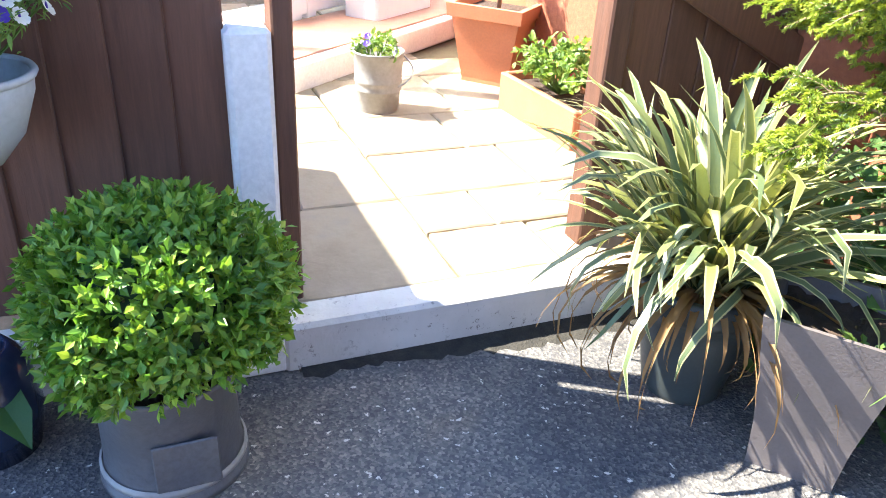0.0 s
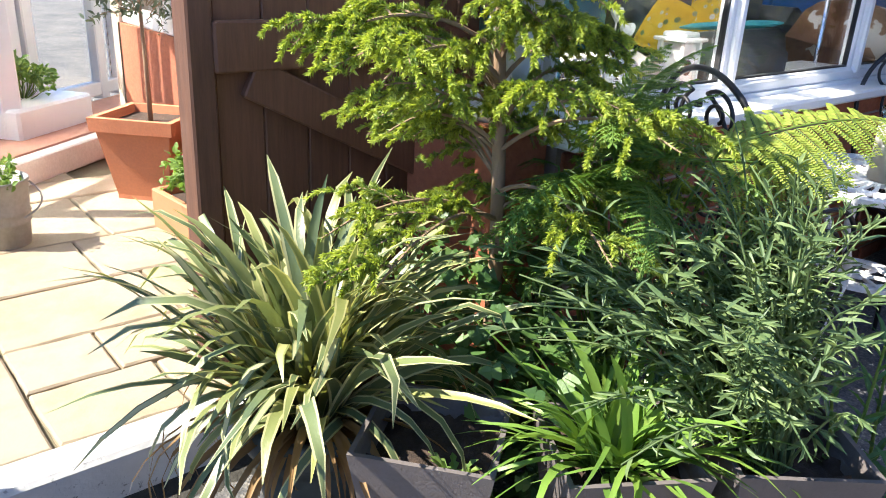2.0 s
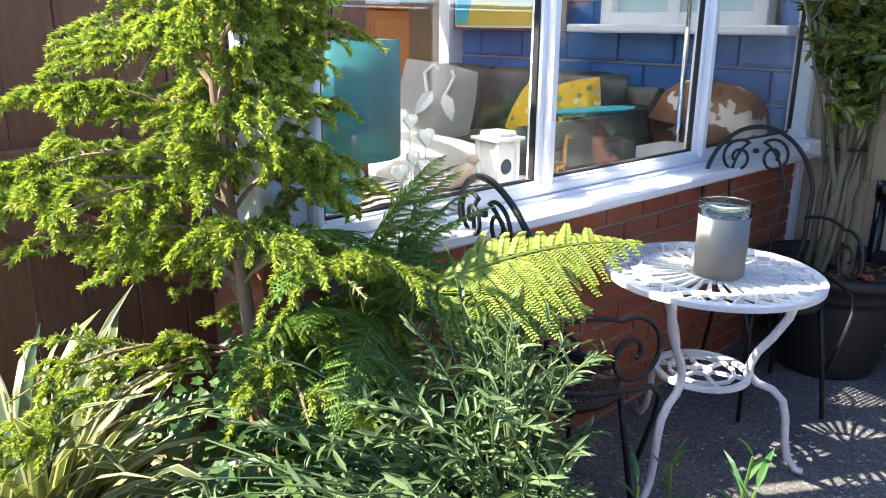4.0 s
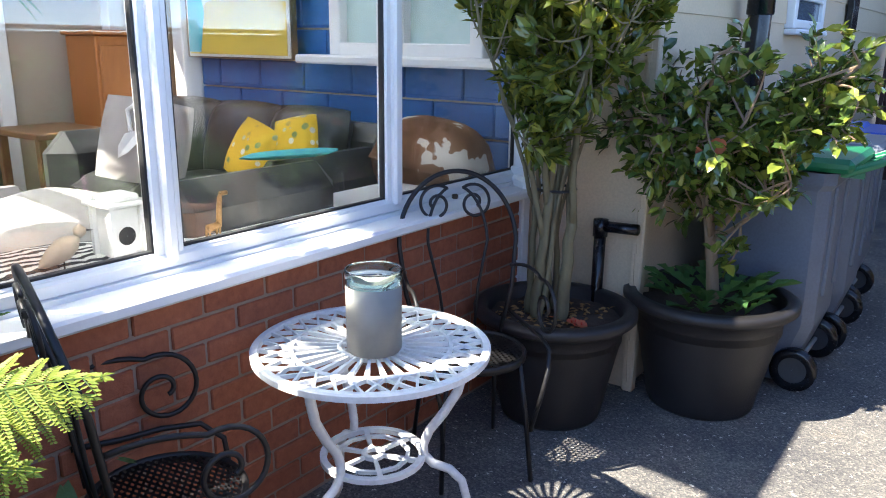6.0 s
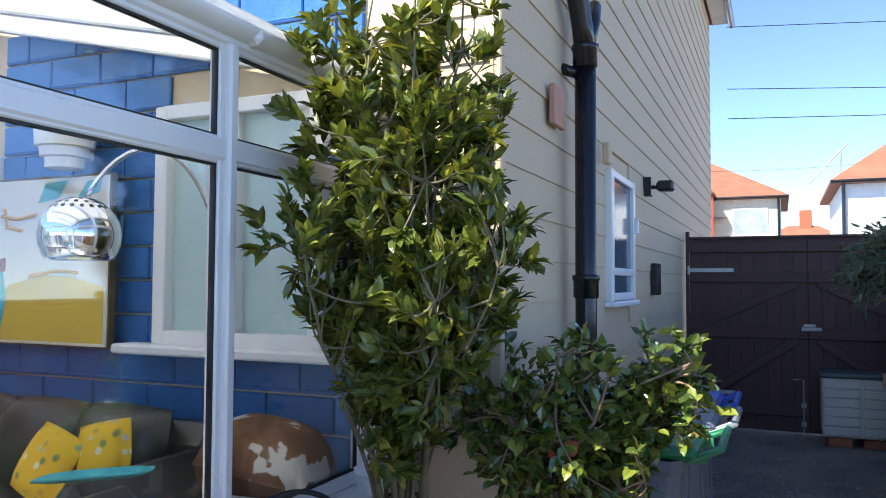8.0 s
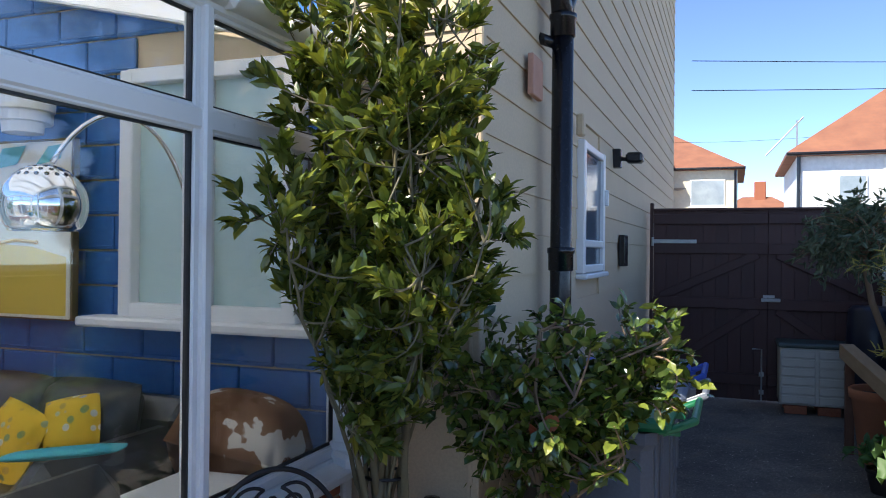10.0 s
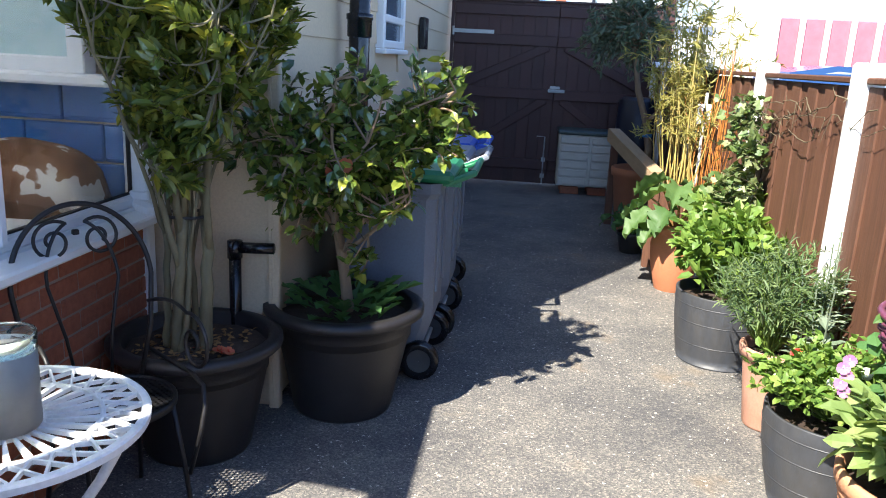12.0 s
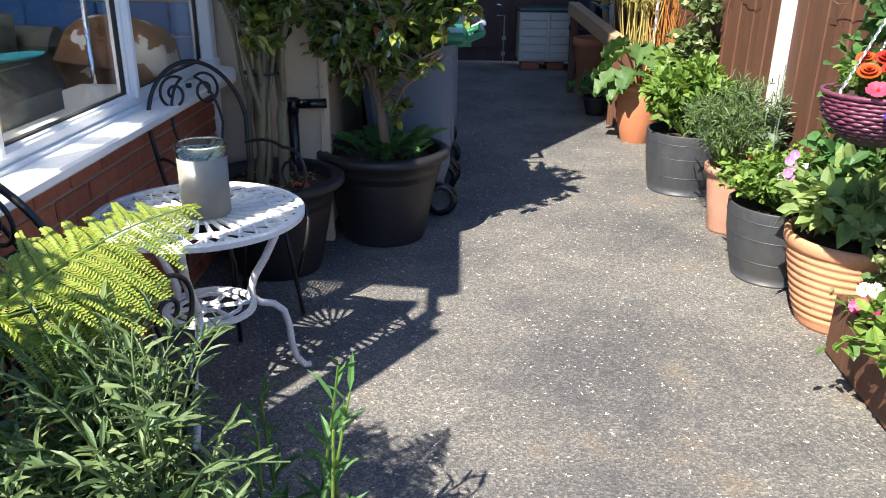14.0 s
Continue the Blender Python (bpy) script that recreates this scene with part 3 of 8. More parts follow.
part("fascia", Shape().box((0.01, (1.37 + CY1) / 2, 2.60), (0.03, CY1 - 1.37, 0.10)), M["upvc"], gut)
for y in (1.6, 2.35, 3.12, 3.75):
    part("bracket", Shape().box((0.045, y, 2.555), (0.118, 0.05, 0.07), chamfer=0.02), M["upvc"], gut)

# ---------------------------------------------------------------- house
HX, HY = 0.64, 3.95
s = Shape()
wx0, wx1, wz0, wz1 = -1.10, -0.16, 1.44, 2.58      # window in the back wall
s.box((-1.70, HY + 0.14, 1.5), (1.20, 0.2, 3.0)).box((-0.63, HY + 0.14, 0.72), (0.94, 0.2, 1.44)).box((-0.63, HY + 0.14, 2.79), (0.94, 0.2, 0.42)).box((0.22, HY + 0.14, 1.5), (0.76, 0.2, 3.0))
s.box((-2.80, HY + 0.14, 2.70), (1.0, 0.2, 0.6)).box((-1.35, HY + 0.14, 4.65), (3.9, 0.2, 3.3))
s.box((HX - 0.14, (HY + 14.7) / 2 + 0.12, 3.15), (0.2, 14.7 - HY - 0.25, 6.3)).box((-1.3, 14.6, 3.15), (3.6, 0.2, 6.3)).box((-3.4, 9.5, 3.15), (0.2, 10.7, 6.3))
structure("house_wall", s, M["cream"], "cream-painted walls of the two-storey house", "wall")
s = Shape()
e = 0.32
s.add([(HX + e, HY - e, 6.25), (HX + e, 15, 6.25), (-3.7, 15, 6.25), (-3.7, HY - e, 6.25), (-1.5, 6.2, 8.2), (-1.5, 12.6, 8.2)], [(0, 1, 5, 4), (1, 2, 5), (2, 3, 4, 5), (3, 0, 4), (3, 2, 1, 0)])
structure("house_roof", s, plain("roof_tiles", (0.32, 0.12, 0.06), (0.24, 0.09, 0.05), 0.8, scale=6), "red-brown tiled roof of the house", "roof")
hg = thing("house_gutter", "black plastic gutter under the house eaves", "gutter", kind="structure")
part("channel", Shape().tube([(HX + e, HY - e, 6.2), (HX + e, 15, 6.2)], 0.055, seg=10), M["pipe"], hg, smooth=True)
part("soffit", Shape().box((HX + e / 2 + 0.02, 9.3, 6.22), (e, 11.2, 0.03)), M["white_paint"], hg)
# side window, lamp, vent and pipe on the drive side
wy0, wy1, sz0, sz1 = 6.08, 6.98, 1.62, 2.50
hw = thing("window_3", "narrow white plastic window in the cream side wall", "window", kind="structure")
fr = Shape()
for y in (wy0 + 0.04, wy1 - 0.06):
    fr.box((HX - 0.005, y, (sz0 + sz1) / 2), (0.06, 0.07, sz1 - sz0), chamfer=0.006)
for z in (sz0 + 0.03, sz0 + 0.2, sz1 - 0.03):
    fr.box((HX - 0.005, (wy0 + wy1) / 2, z), (0.056, wy1 - wy0 - 0.06, 0.05), chamfer=0.006)
part("window_frame", fr, M["upvc"], hw)
part("pane", Shape().box((HX - 0.008, (wy0 + wy1) / 2, (sz0 + sz1) / 2), (0.012, wy1 - wy0 - 0.1, sz1 - sz0 - 0.1)), plain("dark_window", (0.05, 0.09, 0.13), (0.09, 0.13, 0.17), 0.06), hw)
part("handle", Shape().box((HX + 0.04, wy1 - 0.06, sz0 + 0.55), (0.03, 0.03, 0.12), chamfer=0.006), M["upvc"], hw)
part("window_sill", Shape().box((HX + 0.01, (wy0 + wy1) / 2, sz0 - 0.02), (0.08, wy1 - wy0 + 0.02, 0.035), chamfer=0.008), M["upvc"], hw)
fl = thing("security_lamp", "small black floodlight on the cream side wall", "lamp", at=(HX - 0.02, 7.70, 2.56))
part("backplate", Shape().box((0.0, 0, 0), (0.12, 0.10, 0.16), chamfer=0.006), M["pipe"], fl)
part("arm", Shape().tube([(0.02, 0, 0), (0.12, 0, -0.01)], 0.018), M["pipe"], fl)
part("head", Shape().box((0.17, 0, 0.0), (0.14, 0.13, 0.09), chamfer=0.02), M["pipe"], fl)
ob = tagged(new("wall_vent", Shape().box((HX + 0.012, 8.1, 1.78), (0.05, 0.24, 0.28), chamfer=0.005).mesh("wall_vent", M["pipe"])), "dark recessed vent in the side wall", "vent")
ob = tagged(new("air_brick", Shape().box((HX + 0.012, 4.78, 2.62), (0.03, 0.20, 0.20), chamfer=0.004).mesh("air_brick", M["pinkterra"])), "terracotta air brick beside the downpipe", "air brick")
ob = tagged(new("junction_box", Shape().box((HX + 0.03, 5.9, 2.56), (0.05, 0.07, 0.14), chamfer=0.01).mesh("junction_box", M["cream"])), "small cream cable box on the wall", "cable box")
dp = thing("downpipe", "glossy black soil pipe with collars on the side wall", "pipe", at=(HX + 0.09, 5.05, 0))
part("pipe", Shape().tube([(0, 0, 0.0), (0, 0, 1.5), (0, 0, 2.98)], 0.056, seg=20).tube([(0, 0, 2.95), (-0.01, -0.02, 3.1), (-0.02, -0.1, 3.25), (-0.02, -0.14, 3.4), (-0.02, -0.14, 5.9)], 0.056, seg=20), M["pipe"], dp, smooth=True)
for z in (1.72, 2.94, 4.4):
    part("collar", Shape().lathe([(0.056, z - 0.06), (0.066, z - 0.055), (0.066, z + 0.03), (0.072, z + 0.035), (0.072, z + 0.06), (0.056, z + 0.065)], 20), M["pipe"], dp, smooth=True)
part("branch", Shape().tube([(0, 0, 2.95), (0.02, 0.1, 3.15), (0.0, 0.22, 3.28), (-0.05, 0.35, 3.3)], 0.04, seg=14), M["pipe"], dp, smooth=True)
part("branch", Shape().tube([(-0.04, -0.02, 2.85), (-0.12, -0.05, 2.88)], 0.03, seg=12), M["pipe"], dp, smooth=True)
dp2 = thing("waste_pipe", "black waste pipe rising beside the conservatory corner", "pipe", at=(0.47, HY - 0.05, 0))
part("pipe", Shape().tube([(0, 0, 0.0), (0, 0, 0.40), (0, 0, 0.74)], 0.026, seg=14), M["pipe"], dp2, smooth=True)
part("pipe", Shape().tube([(0.0, 0.0, 0.755), (0.09, 0.0, 0.758), (0.17, 0.0, 0.762)], 0.024, seg=14), M["pipe"], dp2, smooth=True)
part("elbow", Shape().lathe([(0.001, 0.71), (0.032, 0.71), (0.032, 0.785), (0.001, 0.79)], 14), M["pipe"], dp2, smooth=True)
dr = thing("conservatory_downpipe", "white square downpipe at the conservatory corner", "pipe", at=(0.07, HY - 0.05, 0))
part("pipe", Shape().box((0, 0, 1.3), (0.065, 0.065, 2.55), chamfer=0.008), M["upvc"], dr)
for z in (0.95, 1.9):
    part("clip", Shape().box((0, 0, z), (0.085, 0.075, 0.05), chamfer=0.006), M["upvc"], dr)
part("shoe", Shape().box((0.05, -0.04, 0.90), (0.17, 0.10, 0.08), rz=-35, chamfer=0.015), M["upvc"], dr)
# window in the back wall, seen through the conservatory
bw = thing("window_4", "white window with closed pale blinds in the blue wall", "window", kind="structure")
fr = Shape()
for x in (wx0 + 0.03, (wx0 + wx1) / 2 - 0.02, wx1 - 0.03):
    fr.box((x, HY - 0.03, (wz0 + wz1) / 2), (0.075, 0.09, wz1 - wz0), chamfer=0.006)
for z in (wz0 + 0.03, wz1 - 0.03):
    fr.box(((wx0 + wx1) / 2, HY - 0.03, z), (wx1 - wx0 - 0.06, 0.085, 0.07), chamfer=0.006)
part("window_frame", fr, M["upvc"], bw)
part("pane", Shape().box(((wx0 + wx1) / 2, HY - 0.01, (wz0 + wz1) / 2), (wx1 - wx0 - 0.1, 0.012, wz1 - wz0 - 0.1)), M["frosted"], bw)
part("window_sill", Shape().box(((wx0 + wx1) / 2 - 0.0, HY - 0.10, wz0 - 0.02), (wx1 - wx0 + 0.32, 0.16, 0.045), chamfer=0.01), M["upvc"], bw)
# doorway and the room behind it
dw = thing("door_1", "white door frame of an open doorway into the house", "door", kind="structure")
part("door_frame", Shape().box((-2.35, HY - 0.0, 1.38), (0.10, 0.22, 2.10), chamfer=0.006), M["upvc"], dw)
part("door_frame", Shape().box((-3.12, HY - 0.0, 1.38), (0.10, 0.22, 2.10), chamfer=0.006), M["upvc"], dw)
s = Shape().box((-2.4, 7.0, 1.5), (2.2, 0.1, 3.0)).box((-1.2, 5.5, 1.5), (0.1, 3.0, 3.0)).box((-2.4, 5.5, 0.28), (2.2, 3.0, 0.06)).box((-2.4, 5.5, 2.9), (2.2, 3.0, 0.06))
structure("wall_inner_room", s, M["beige"], "plain beige walls of the room behind the doorway", "wall")

# ---------------------------------------------------------------- timber gate across the drive
GY = 10.42
gate = thing("driveway_gate", "tall dark maroon boarded double gate, closed", "gate", at=(0, GY, 0))
for leaf, (a, b) in enumerate(((0.70, 1.938), (1.942, 3.165))):
    nb = 9
    w = (b - a) / nb
    me = Shape().box((0, 0, 0), (w + 0.004, 0.02, 2.16), chamfer=0.005).mesh("board", M["gatewood"])
    for k in range(nb):
        part("board", me, None, gate, at=pose(a + w * (k + 0.5), 0, 1.20))
    for z in (2.16, 1.82, 1.20, 0.35):
        part("ledge", Shape().box(((a + b) / 2, -0.03, z), (b - a, 0.035, 0.12), chamfer=0.006), M["gatewood"], gate)
    for z0, z1 in ((1.26, 1.76), (0.41, 1.14)):
        x0, x1 = (a + 0.08, b - 0.1) if leaf == 0 else (b - 0.08, a + 0.1)
        d = math.atan2(z1 - z0, x1 - x0)
        ln = math.hypot(x1 - x0, z1 - z0)
        ob = part("brace", Shape().box((0, 0, 0), (ln, 0.028, 0.10), chamfer=0.005), M["gatewood"], gate)
        ob.matrix_basis = pose((x0 + x1) / 2, -0.028, (z0 + z1) / 2, 0, -math.degrees(d), 0)
    part("capping", Shape().box(((a + b) / 2, -0.01, 2.27), (b - a + 0.01, 0.07, 0.03), chamfer=0.006), M["gatewood"], gate)
for z in (1.90, 0.52):
    part("strap_hinge", Shape().box((0.93, -0.052, z), (0.50, 0.008, 0.045), chamfer=0.003).tube([(0.69, -0.05, z - 0.05), (0.69, -0.05, z + 0.05)], 0.014, seg=10), M["galv"], gate, "pale galvanised strap hinge")
part("latch", Shape().box((1.97, -0.06, 1.25), (0.20, 0.02, 0.04), chamfer=0.004).tube([(1.90, -0.075, 1.25), (2.04, -0.075, 1.25)], 0.009, seg=8).box((1.95, -0.065, 1.29), (0.12, 0.012, 0.03)), M["galv"], gate, "galvanised sliding latch")
part("drop_bolt", Shape().tube([(1.78, -0.06, 0.70), (1.88, -0.06, 0.70), (1.88, -0.06, 0.12)], 0.009, seg=8).box((1.88, -0.055, 0.42), (0.05, 0.012, 0.05)).box((1.88, -0.055, 0.22), (0.05, 0.012, 0.05)), M["galv"], gate, "galvanised drop bolt")
part("gate_post", Shape().box((3.22, 0, 1.2), (0.10, 0.10, 2.4), chamfer=0.006), M["gatewood"], gate)
part("gate_post", Shape().box((0.675, 0.03, 1.2), (0.04, 0.09, 2.3), chamfer=0.004), M["gatewood"], gate)

# ---------------------------------------------------------------- right-hand fence
FX = 3.12
fe = thing("fence_east", "brown stained overlap fence with white concrete posts", "fence", kind="structure")
pys = [-3.1, -1.27, 0.6, 2.5, 4.46, 5.95, 7.8, 9.6, 10.4]
for y in pys:
    part("post", Shape().box((FX - 0.0, y, 0.83), (0.11, 0.13, 1.64), chamfer=0.012), M["white_paint"], fe, "white-painted concrete post")
board = Shape().box((0, 0, 0), (0.018, 0.135, 1.46), chamfer=0.003).mesh("board", M["fence"])
for a, b in zip(pys, pys[1:]):
    a, b = a + 0.065, b - 0.065
    n = max(2, round((b - a) / 0.12))
    for k in range(n):
        part("board", board, None, fe, at=pose(FX + (0.006 if k % 2 else -0.006), a + (b - a) * (k + 0.5) / n, 0.82, 0, 0, 1.2))
    part("capping", Shape().box((FX, (a + b) / 2, 1.575), (0.07, b - a, 0.03), chamfer=0.006), M["fence"], fe)
    part("rail", Shape().box((FX - 0.022, (a + b) / 2, 0.14), (0.025, b - a, 0.14), chamfer=0.005), M["fence"], fe)

# ---------------------------------------------------------------- fence beside the patio opening
LX = -0.47
fw = thing("fence_west", "dark brown boarded fence with white concrete post and base", "fence", kind="structure")
part("post", Shape().box((LX + 0.01, -0.52, 0.43), (0.10, 0.105, 0.86), chamfer=0.012), M["white_paint"], fw, "white-painted concrete post")
part("timber_post", Shape().box((LX + 0.0, -0.44, 0.85), (0.08, 0.05, 1.7), chamfer=0.005), M["fence"], fw)
part("gravel_board", Shape().box((LX + 0.08, -1.6, 0.09), (0.06, 2.22, 0.18), chamfer=0.008), M["white_paint"], fw, "white-painted concrete base board")
part("gravel_board", Shape().box((LX + 0.09, -0.555, 0.09), (0.19, 0.13, 0.18), chamfer=0.01), M["white_paint"], fw)
wb = Shape().box((0, 0, 0), (0.02, 0.15, 1.6), chamfer=0.004).mesh("board", M["fence"])
for k in range(19):
    part("board", wb, None, fw, at=pose(LX - 0.01, -0.64 - 0.125 * k, 0.98, 0, 0, -7))
for z in (0.35, 1.55):
    part("rail", Shape().box((LX - 0.05, -1.7, z), (0.04, 2.3, 0.07)), M["fence"], fw)
# Unseen board screen, added only to throw a shadow edge across the patio.
screen_s = thing("shadow_screen_south", "unseen brown boarded screen added to cast a shadow on the patio", "fence", kind="structure")
sb_ = Shape().box((0, 0, 0), (0.15, 0.02, 1.75), chamfer=0.004).mesh("board", M["fence"])
for k in range(11):
    part("board", sb_, None, screen_s, at=pose(-0.62 - 0.14 * k, -1.42, 0.985))
for z in (0.4, 1.6):
    part("rail", Shape().box((-1.32, -1.45, z), (1.5, 0.04, 0.07)), M["fence"], screen_s)
fg = thing("side_gate", "open dark brown boarded garden gate with ledges and braces", "gate")
part("gate_post", Shape().box((-0.54, 0.52, 0.9), (0.09, 0.07, 1.8), chamfer=0.006), M["fence"], fg)
gb = Shape().box((0, 0, 0), (0.02, 0.135, 1.7), chamfer=0.004).mesh("board", M["fence"])
for k in range(9):
    part("board", gb, None, fg, at=pose(-0.53, 0.63 + 0.138 * k, 1.0))
for z in (1.06, 0.35, 1.62):
    part("ledge", Shape().box((-0.50, 1.18, z), (0.035, 1.26, 0.13), chamfer=0.006), M["fence"], fg)
for z0, z1 in ((0.42, 0.98),):
    ob = part("brace", Shape().box((0, 0, 0), (0.03, math.hypot(1.1, z1 - z0), 0.11), chamfer=0.005), M["fence"], fg)
    ob.matrix_basis = pose(-0.503, 1.2, (z0 + z1) / 2, -math.degrees(math.atan2(z1 - z0, 1.1)), 0, 0)

# ---------------------------------------------------------------- plants: makers


def crown(twigs, per, size, width, kind="leaf", along=0.6, spread=0.5, start=0.35, jitter=0.03, upness=0.35, size_var=0.3, r=rng):
    """Leaf arrays along twigs, each twig a row of points."""
    P, A, N, L, W = [], [], [], [], []
    for tw in twigs:
        tw = np.asarray(tw)
        seg = unit(tw[-1] - tw[-2])
        u = start + (1 - start) * r.random(per) ** 0.7
        k = np.clip((u * (len(tw) - 1)).astype(int), 0, len(tw) - 2)
        f = (u * (len(tw) - 1) - k)[:, None]
        p = tw[k] * (1 - f) + tw[k + 1] * f + r.normal(0, jitter, (per, 3))
        rad = unit(r.normal(0, 1, (per, 3)))
        a = unit(seg * along + rad * (0.6 + spread) + np.array((0, 0, upness * 0.3)))
        n = unit(np.array((0, 0, 1.0)) * (0.6 + upness) + r.normal(0, 0.55, (per, 3)))
        P.append(p), A.append(a), N.append(n)
        ln = size * (1 + r.uniform(-size_var, size_var, per))
        L.append(ln), W.append(ln * width)
    return [np.concatenate(x) for x in (P, A, N, L, W)]


def foliage(parent, arrays, kind, mat, singles=0, name="leaf", rest="foliage"):
    """Some leaves as parts of their own, the others joined."""
    P, A, N, L, W = arrays
    n = len(P)
    idx = rng.permutation(n)
    one, many = idx[:singles], idx[singles:]
    if singles:
        me = Shape().leaves([(0, 0, 0)], [(1, 0, 0)], [(0, 0, 1)], 1.0, 1.0, kind).mesh(name, mat)
        for i in one:
            x = Vector(A[i]).normalized()
            z = Vector(N[i])
            y = z.cross(x).normalized()
            z = x.cross(y)
            m = Matrix((x * L[i], y * W[i], z * L[i])).transposed().to_4x4()
            m.translation = Vector(P[i])
            part(name, me, None, parent, at=m)
    if len(many):
        part(rest, Shape().leaves(P[many], A[many], N[many], L[many], W[many], kind), mat, parent, kind="stuff")


def strap(length, width, droop, slots=2, twist=0.0, n=9, fold=0.12, late=1.5, bend=0.0):
    """One arching strap leaf along +x that bends down towards its tip; edge strips take slot 1."""
    s = Shape()
    ang = droop * np.linspace(0, 1, n) ** late
    step = length / (n - 1)
    x = np.concatenate([[0], np.cumsum(np.cos(ang[:-1]) * step)])
    z = -np.concatenate([[0], np.cumsum(np.sin(ang[:-1]) * step)])
    u = np.linspace(0, 1, n)
    w = width * np.minimum(1, 0.55 + u * 2) * np.sqrt(np.clip(1 - u ** 3, 0.0, 1)) * 0.5 + 0.0008
    vs = []
    for i in range(n):
        for k, q in enumerate((-1, -0.66, 0, 0.66, 1)):
            vs.append((x[i], bend * u[i] ** 2 + q * w[i] * math.cos(twist * u[i]), z[i] + abs(q) * w[i] * fold * 3 + q * w[i] * math.sin(twist * u[i])))
    for i in range(n - 1):
        for k in range(4):
            s.add([], [], 0)
            s.f.append([i * 5 + k, i * 5 + k + 1, (i + 1) * 5 + k + 1, (i + 1) * 5 + k])
            s.s.append(1 if slots > 1 and k in (0, 3) else 0)
    s.v.append(np.array(vs))
    s.n += len(vs)
    return s


def strap_plant(parent, n, c, lmin, lmax, width, mats, tilt=(15, 85), droop=(0.8, 2.3), dead=0, seed=3, spread=0.06, face=None):
    r = np.random.default_rng(seed)
    kinds = [strap(1.0, width * q, d, len(mats), t, late=h, bend=b).mesh("leaf", mats, True) for q, h in ((0.75, 1.4), (1.2, 3.6)) for d in np.linspace(*droop, 4) for t, b in ((0.4, 0.14), (-0.9, -0.2), (0.6, -0.08))]
    for k in range(n):
        L = r.uniform(lmin, lmax)
        az = r.uniform(0, 360)
        rise = r.uniform(*tilt)
        rad = r.uniform(0, spread)
        at = pose(c[0] + rad * math.cos(radians(az)), c[1] + rad * math.sin(radians(az)), c[2], 0, 0, az + r.normal(0, 28)) @ pose(0, 0, 0, r.normal(0, 22), -rise, 0) @ Matrix.Diagonal((L, 1.0, L, 1))
        part("leaf", kinds[r.integers(len(kinds))], None, parent, at=at)
    if dead:
        dk = [strap(1.0, width * 0.7, d, 1, t, fold=0.4).mesh("withered_leaf", [G["dead"]], True) for d in (1.9, 2.6, 3.1) for t in (1.5, -2.0)]
        for k in range(dead):
            az, L = r.uniform(0, 360), r.uniform(lmin * 0.6, lmax * 0.8)
            part("withered_leaf", dk[r.integers(len(dk))], None, parent, at=pose(c[0] + 0.05 * math.cos(radians(az)), c[1] + 0.05 * math.sin(radians(az)), c[2], 0, -r.uniform(0, 35), az) @ Matrix.Diagonal((L, 1, L, 1)))


def pot(name, label, at, prof, mat, soil_z, soil_r, category="plant pot", rib=None, seg=44, rz=0):
    ob = thing(name, label, category, at, rz)
    part("body", Shape().lathe(prof, seg), mat, ob, smooth=True)
    s = Shape()
    ring = [(0.001, soil_z + 0.02), (soil_r * 0.5, soil_z + 0.012), (soil_r, soil_z)]
    s.lathe(ring, 28)
    s.v[-1][:, 2] += rng.normal(0, 0.006, len(s.v[-1]))
    part("soil", s, M["soil"], ob, "dark crumbly soil", smooth=True)
    return ob


def round_pot(r0, r1, h, lip=0.02, wall=0.012, lip_h=0.04, waist=0.0):
    p = [(0.001, 0.0), (r0 * 0.97, 0.0), (r0, 0.012)]
    for u in np.linspace(0.12, 1, 7):
        p.append((r0 + (r1 - r0) * u ** (1.0 - waist), 0.012 + (h - lip_h - 0.012) * u))
    p += [(r1 + lip * 0.7, h - lip_h + 0.002), (r1 + lip, h - lip_h * 0.7), (r1 + lip, h - 0.01), (r1 + lip * 0.6, h), (r1 - wall * 0.4, h), (r1 - wall, h - 0.012), (r1 - wall, h * 0.72), (0.001, h * 0.7)]
    return p


def flower(shape, c, r, n, slot, up=(0, 0, 1), cup=0.25):
    u = unit(np.array(up, float))
    e = unit(np.cross(u, (0.3, 1, 0.2)))
    f = np.cross(u, e)
    a = np.linspace(0, 2 * math.pi, n, endpoint=False) + rng.random()
    ax = np.cos(a)[:, None] * e + np.sin(a)[:, None] * f + cup * u
    shape.leaves(np.repeat([c], n, 0), ax, np.repeat([u], n, 0), r, r * 1.15, "petal", slot)


def bloom(parent, c, r, mats, petals=6, rows=1, up=(0, -0.5, 0.8), name="flower"):
    s = Shape()
    for k in range(rows):
        flower(s, np.array(c) + unit(np.array(up, float)) * 0.006 * k, r * (1 - 0.22 * k), petals, 0, up, 0.2 + 0.25 * k)
    s.lathe([(0.001, 0.012), (r * 0.13, 0.008), (r * 0.15, 0)], 8, c, 1)
    return part(name, s, [G[mats[0]], G[mats[1]]], parent)


def dome_twigs(c, rx, ry, rz, n, root, seed, zmin=-0.2, inner=0.55):
    """Twigs from near the root to places in a dome."""
    r = np.random.default_rng(seed)
    out = []
    while len(out) < n:
        d = unit(r.normal(0, 1, 3))
        if d[2] < zmin:
            continue
        tip = np.array(c) + d * np.array((rx, ry, rz)) * r.uniform(inner, 1.0)
        p0 = np.array(root) * 0.6 + tip * 0.4
        out.append(arc(p0, tip, (r.normal(0, 0.02), r.normal(0, 0.02), r.uniform(0, 0.05)), 6))
    return out


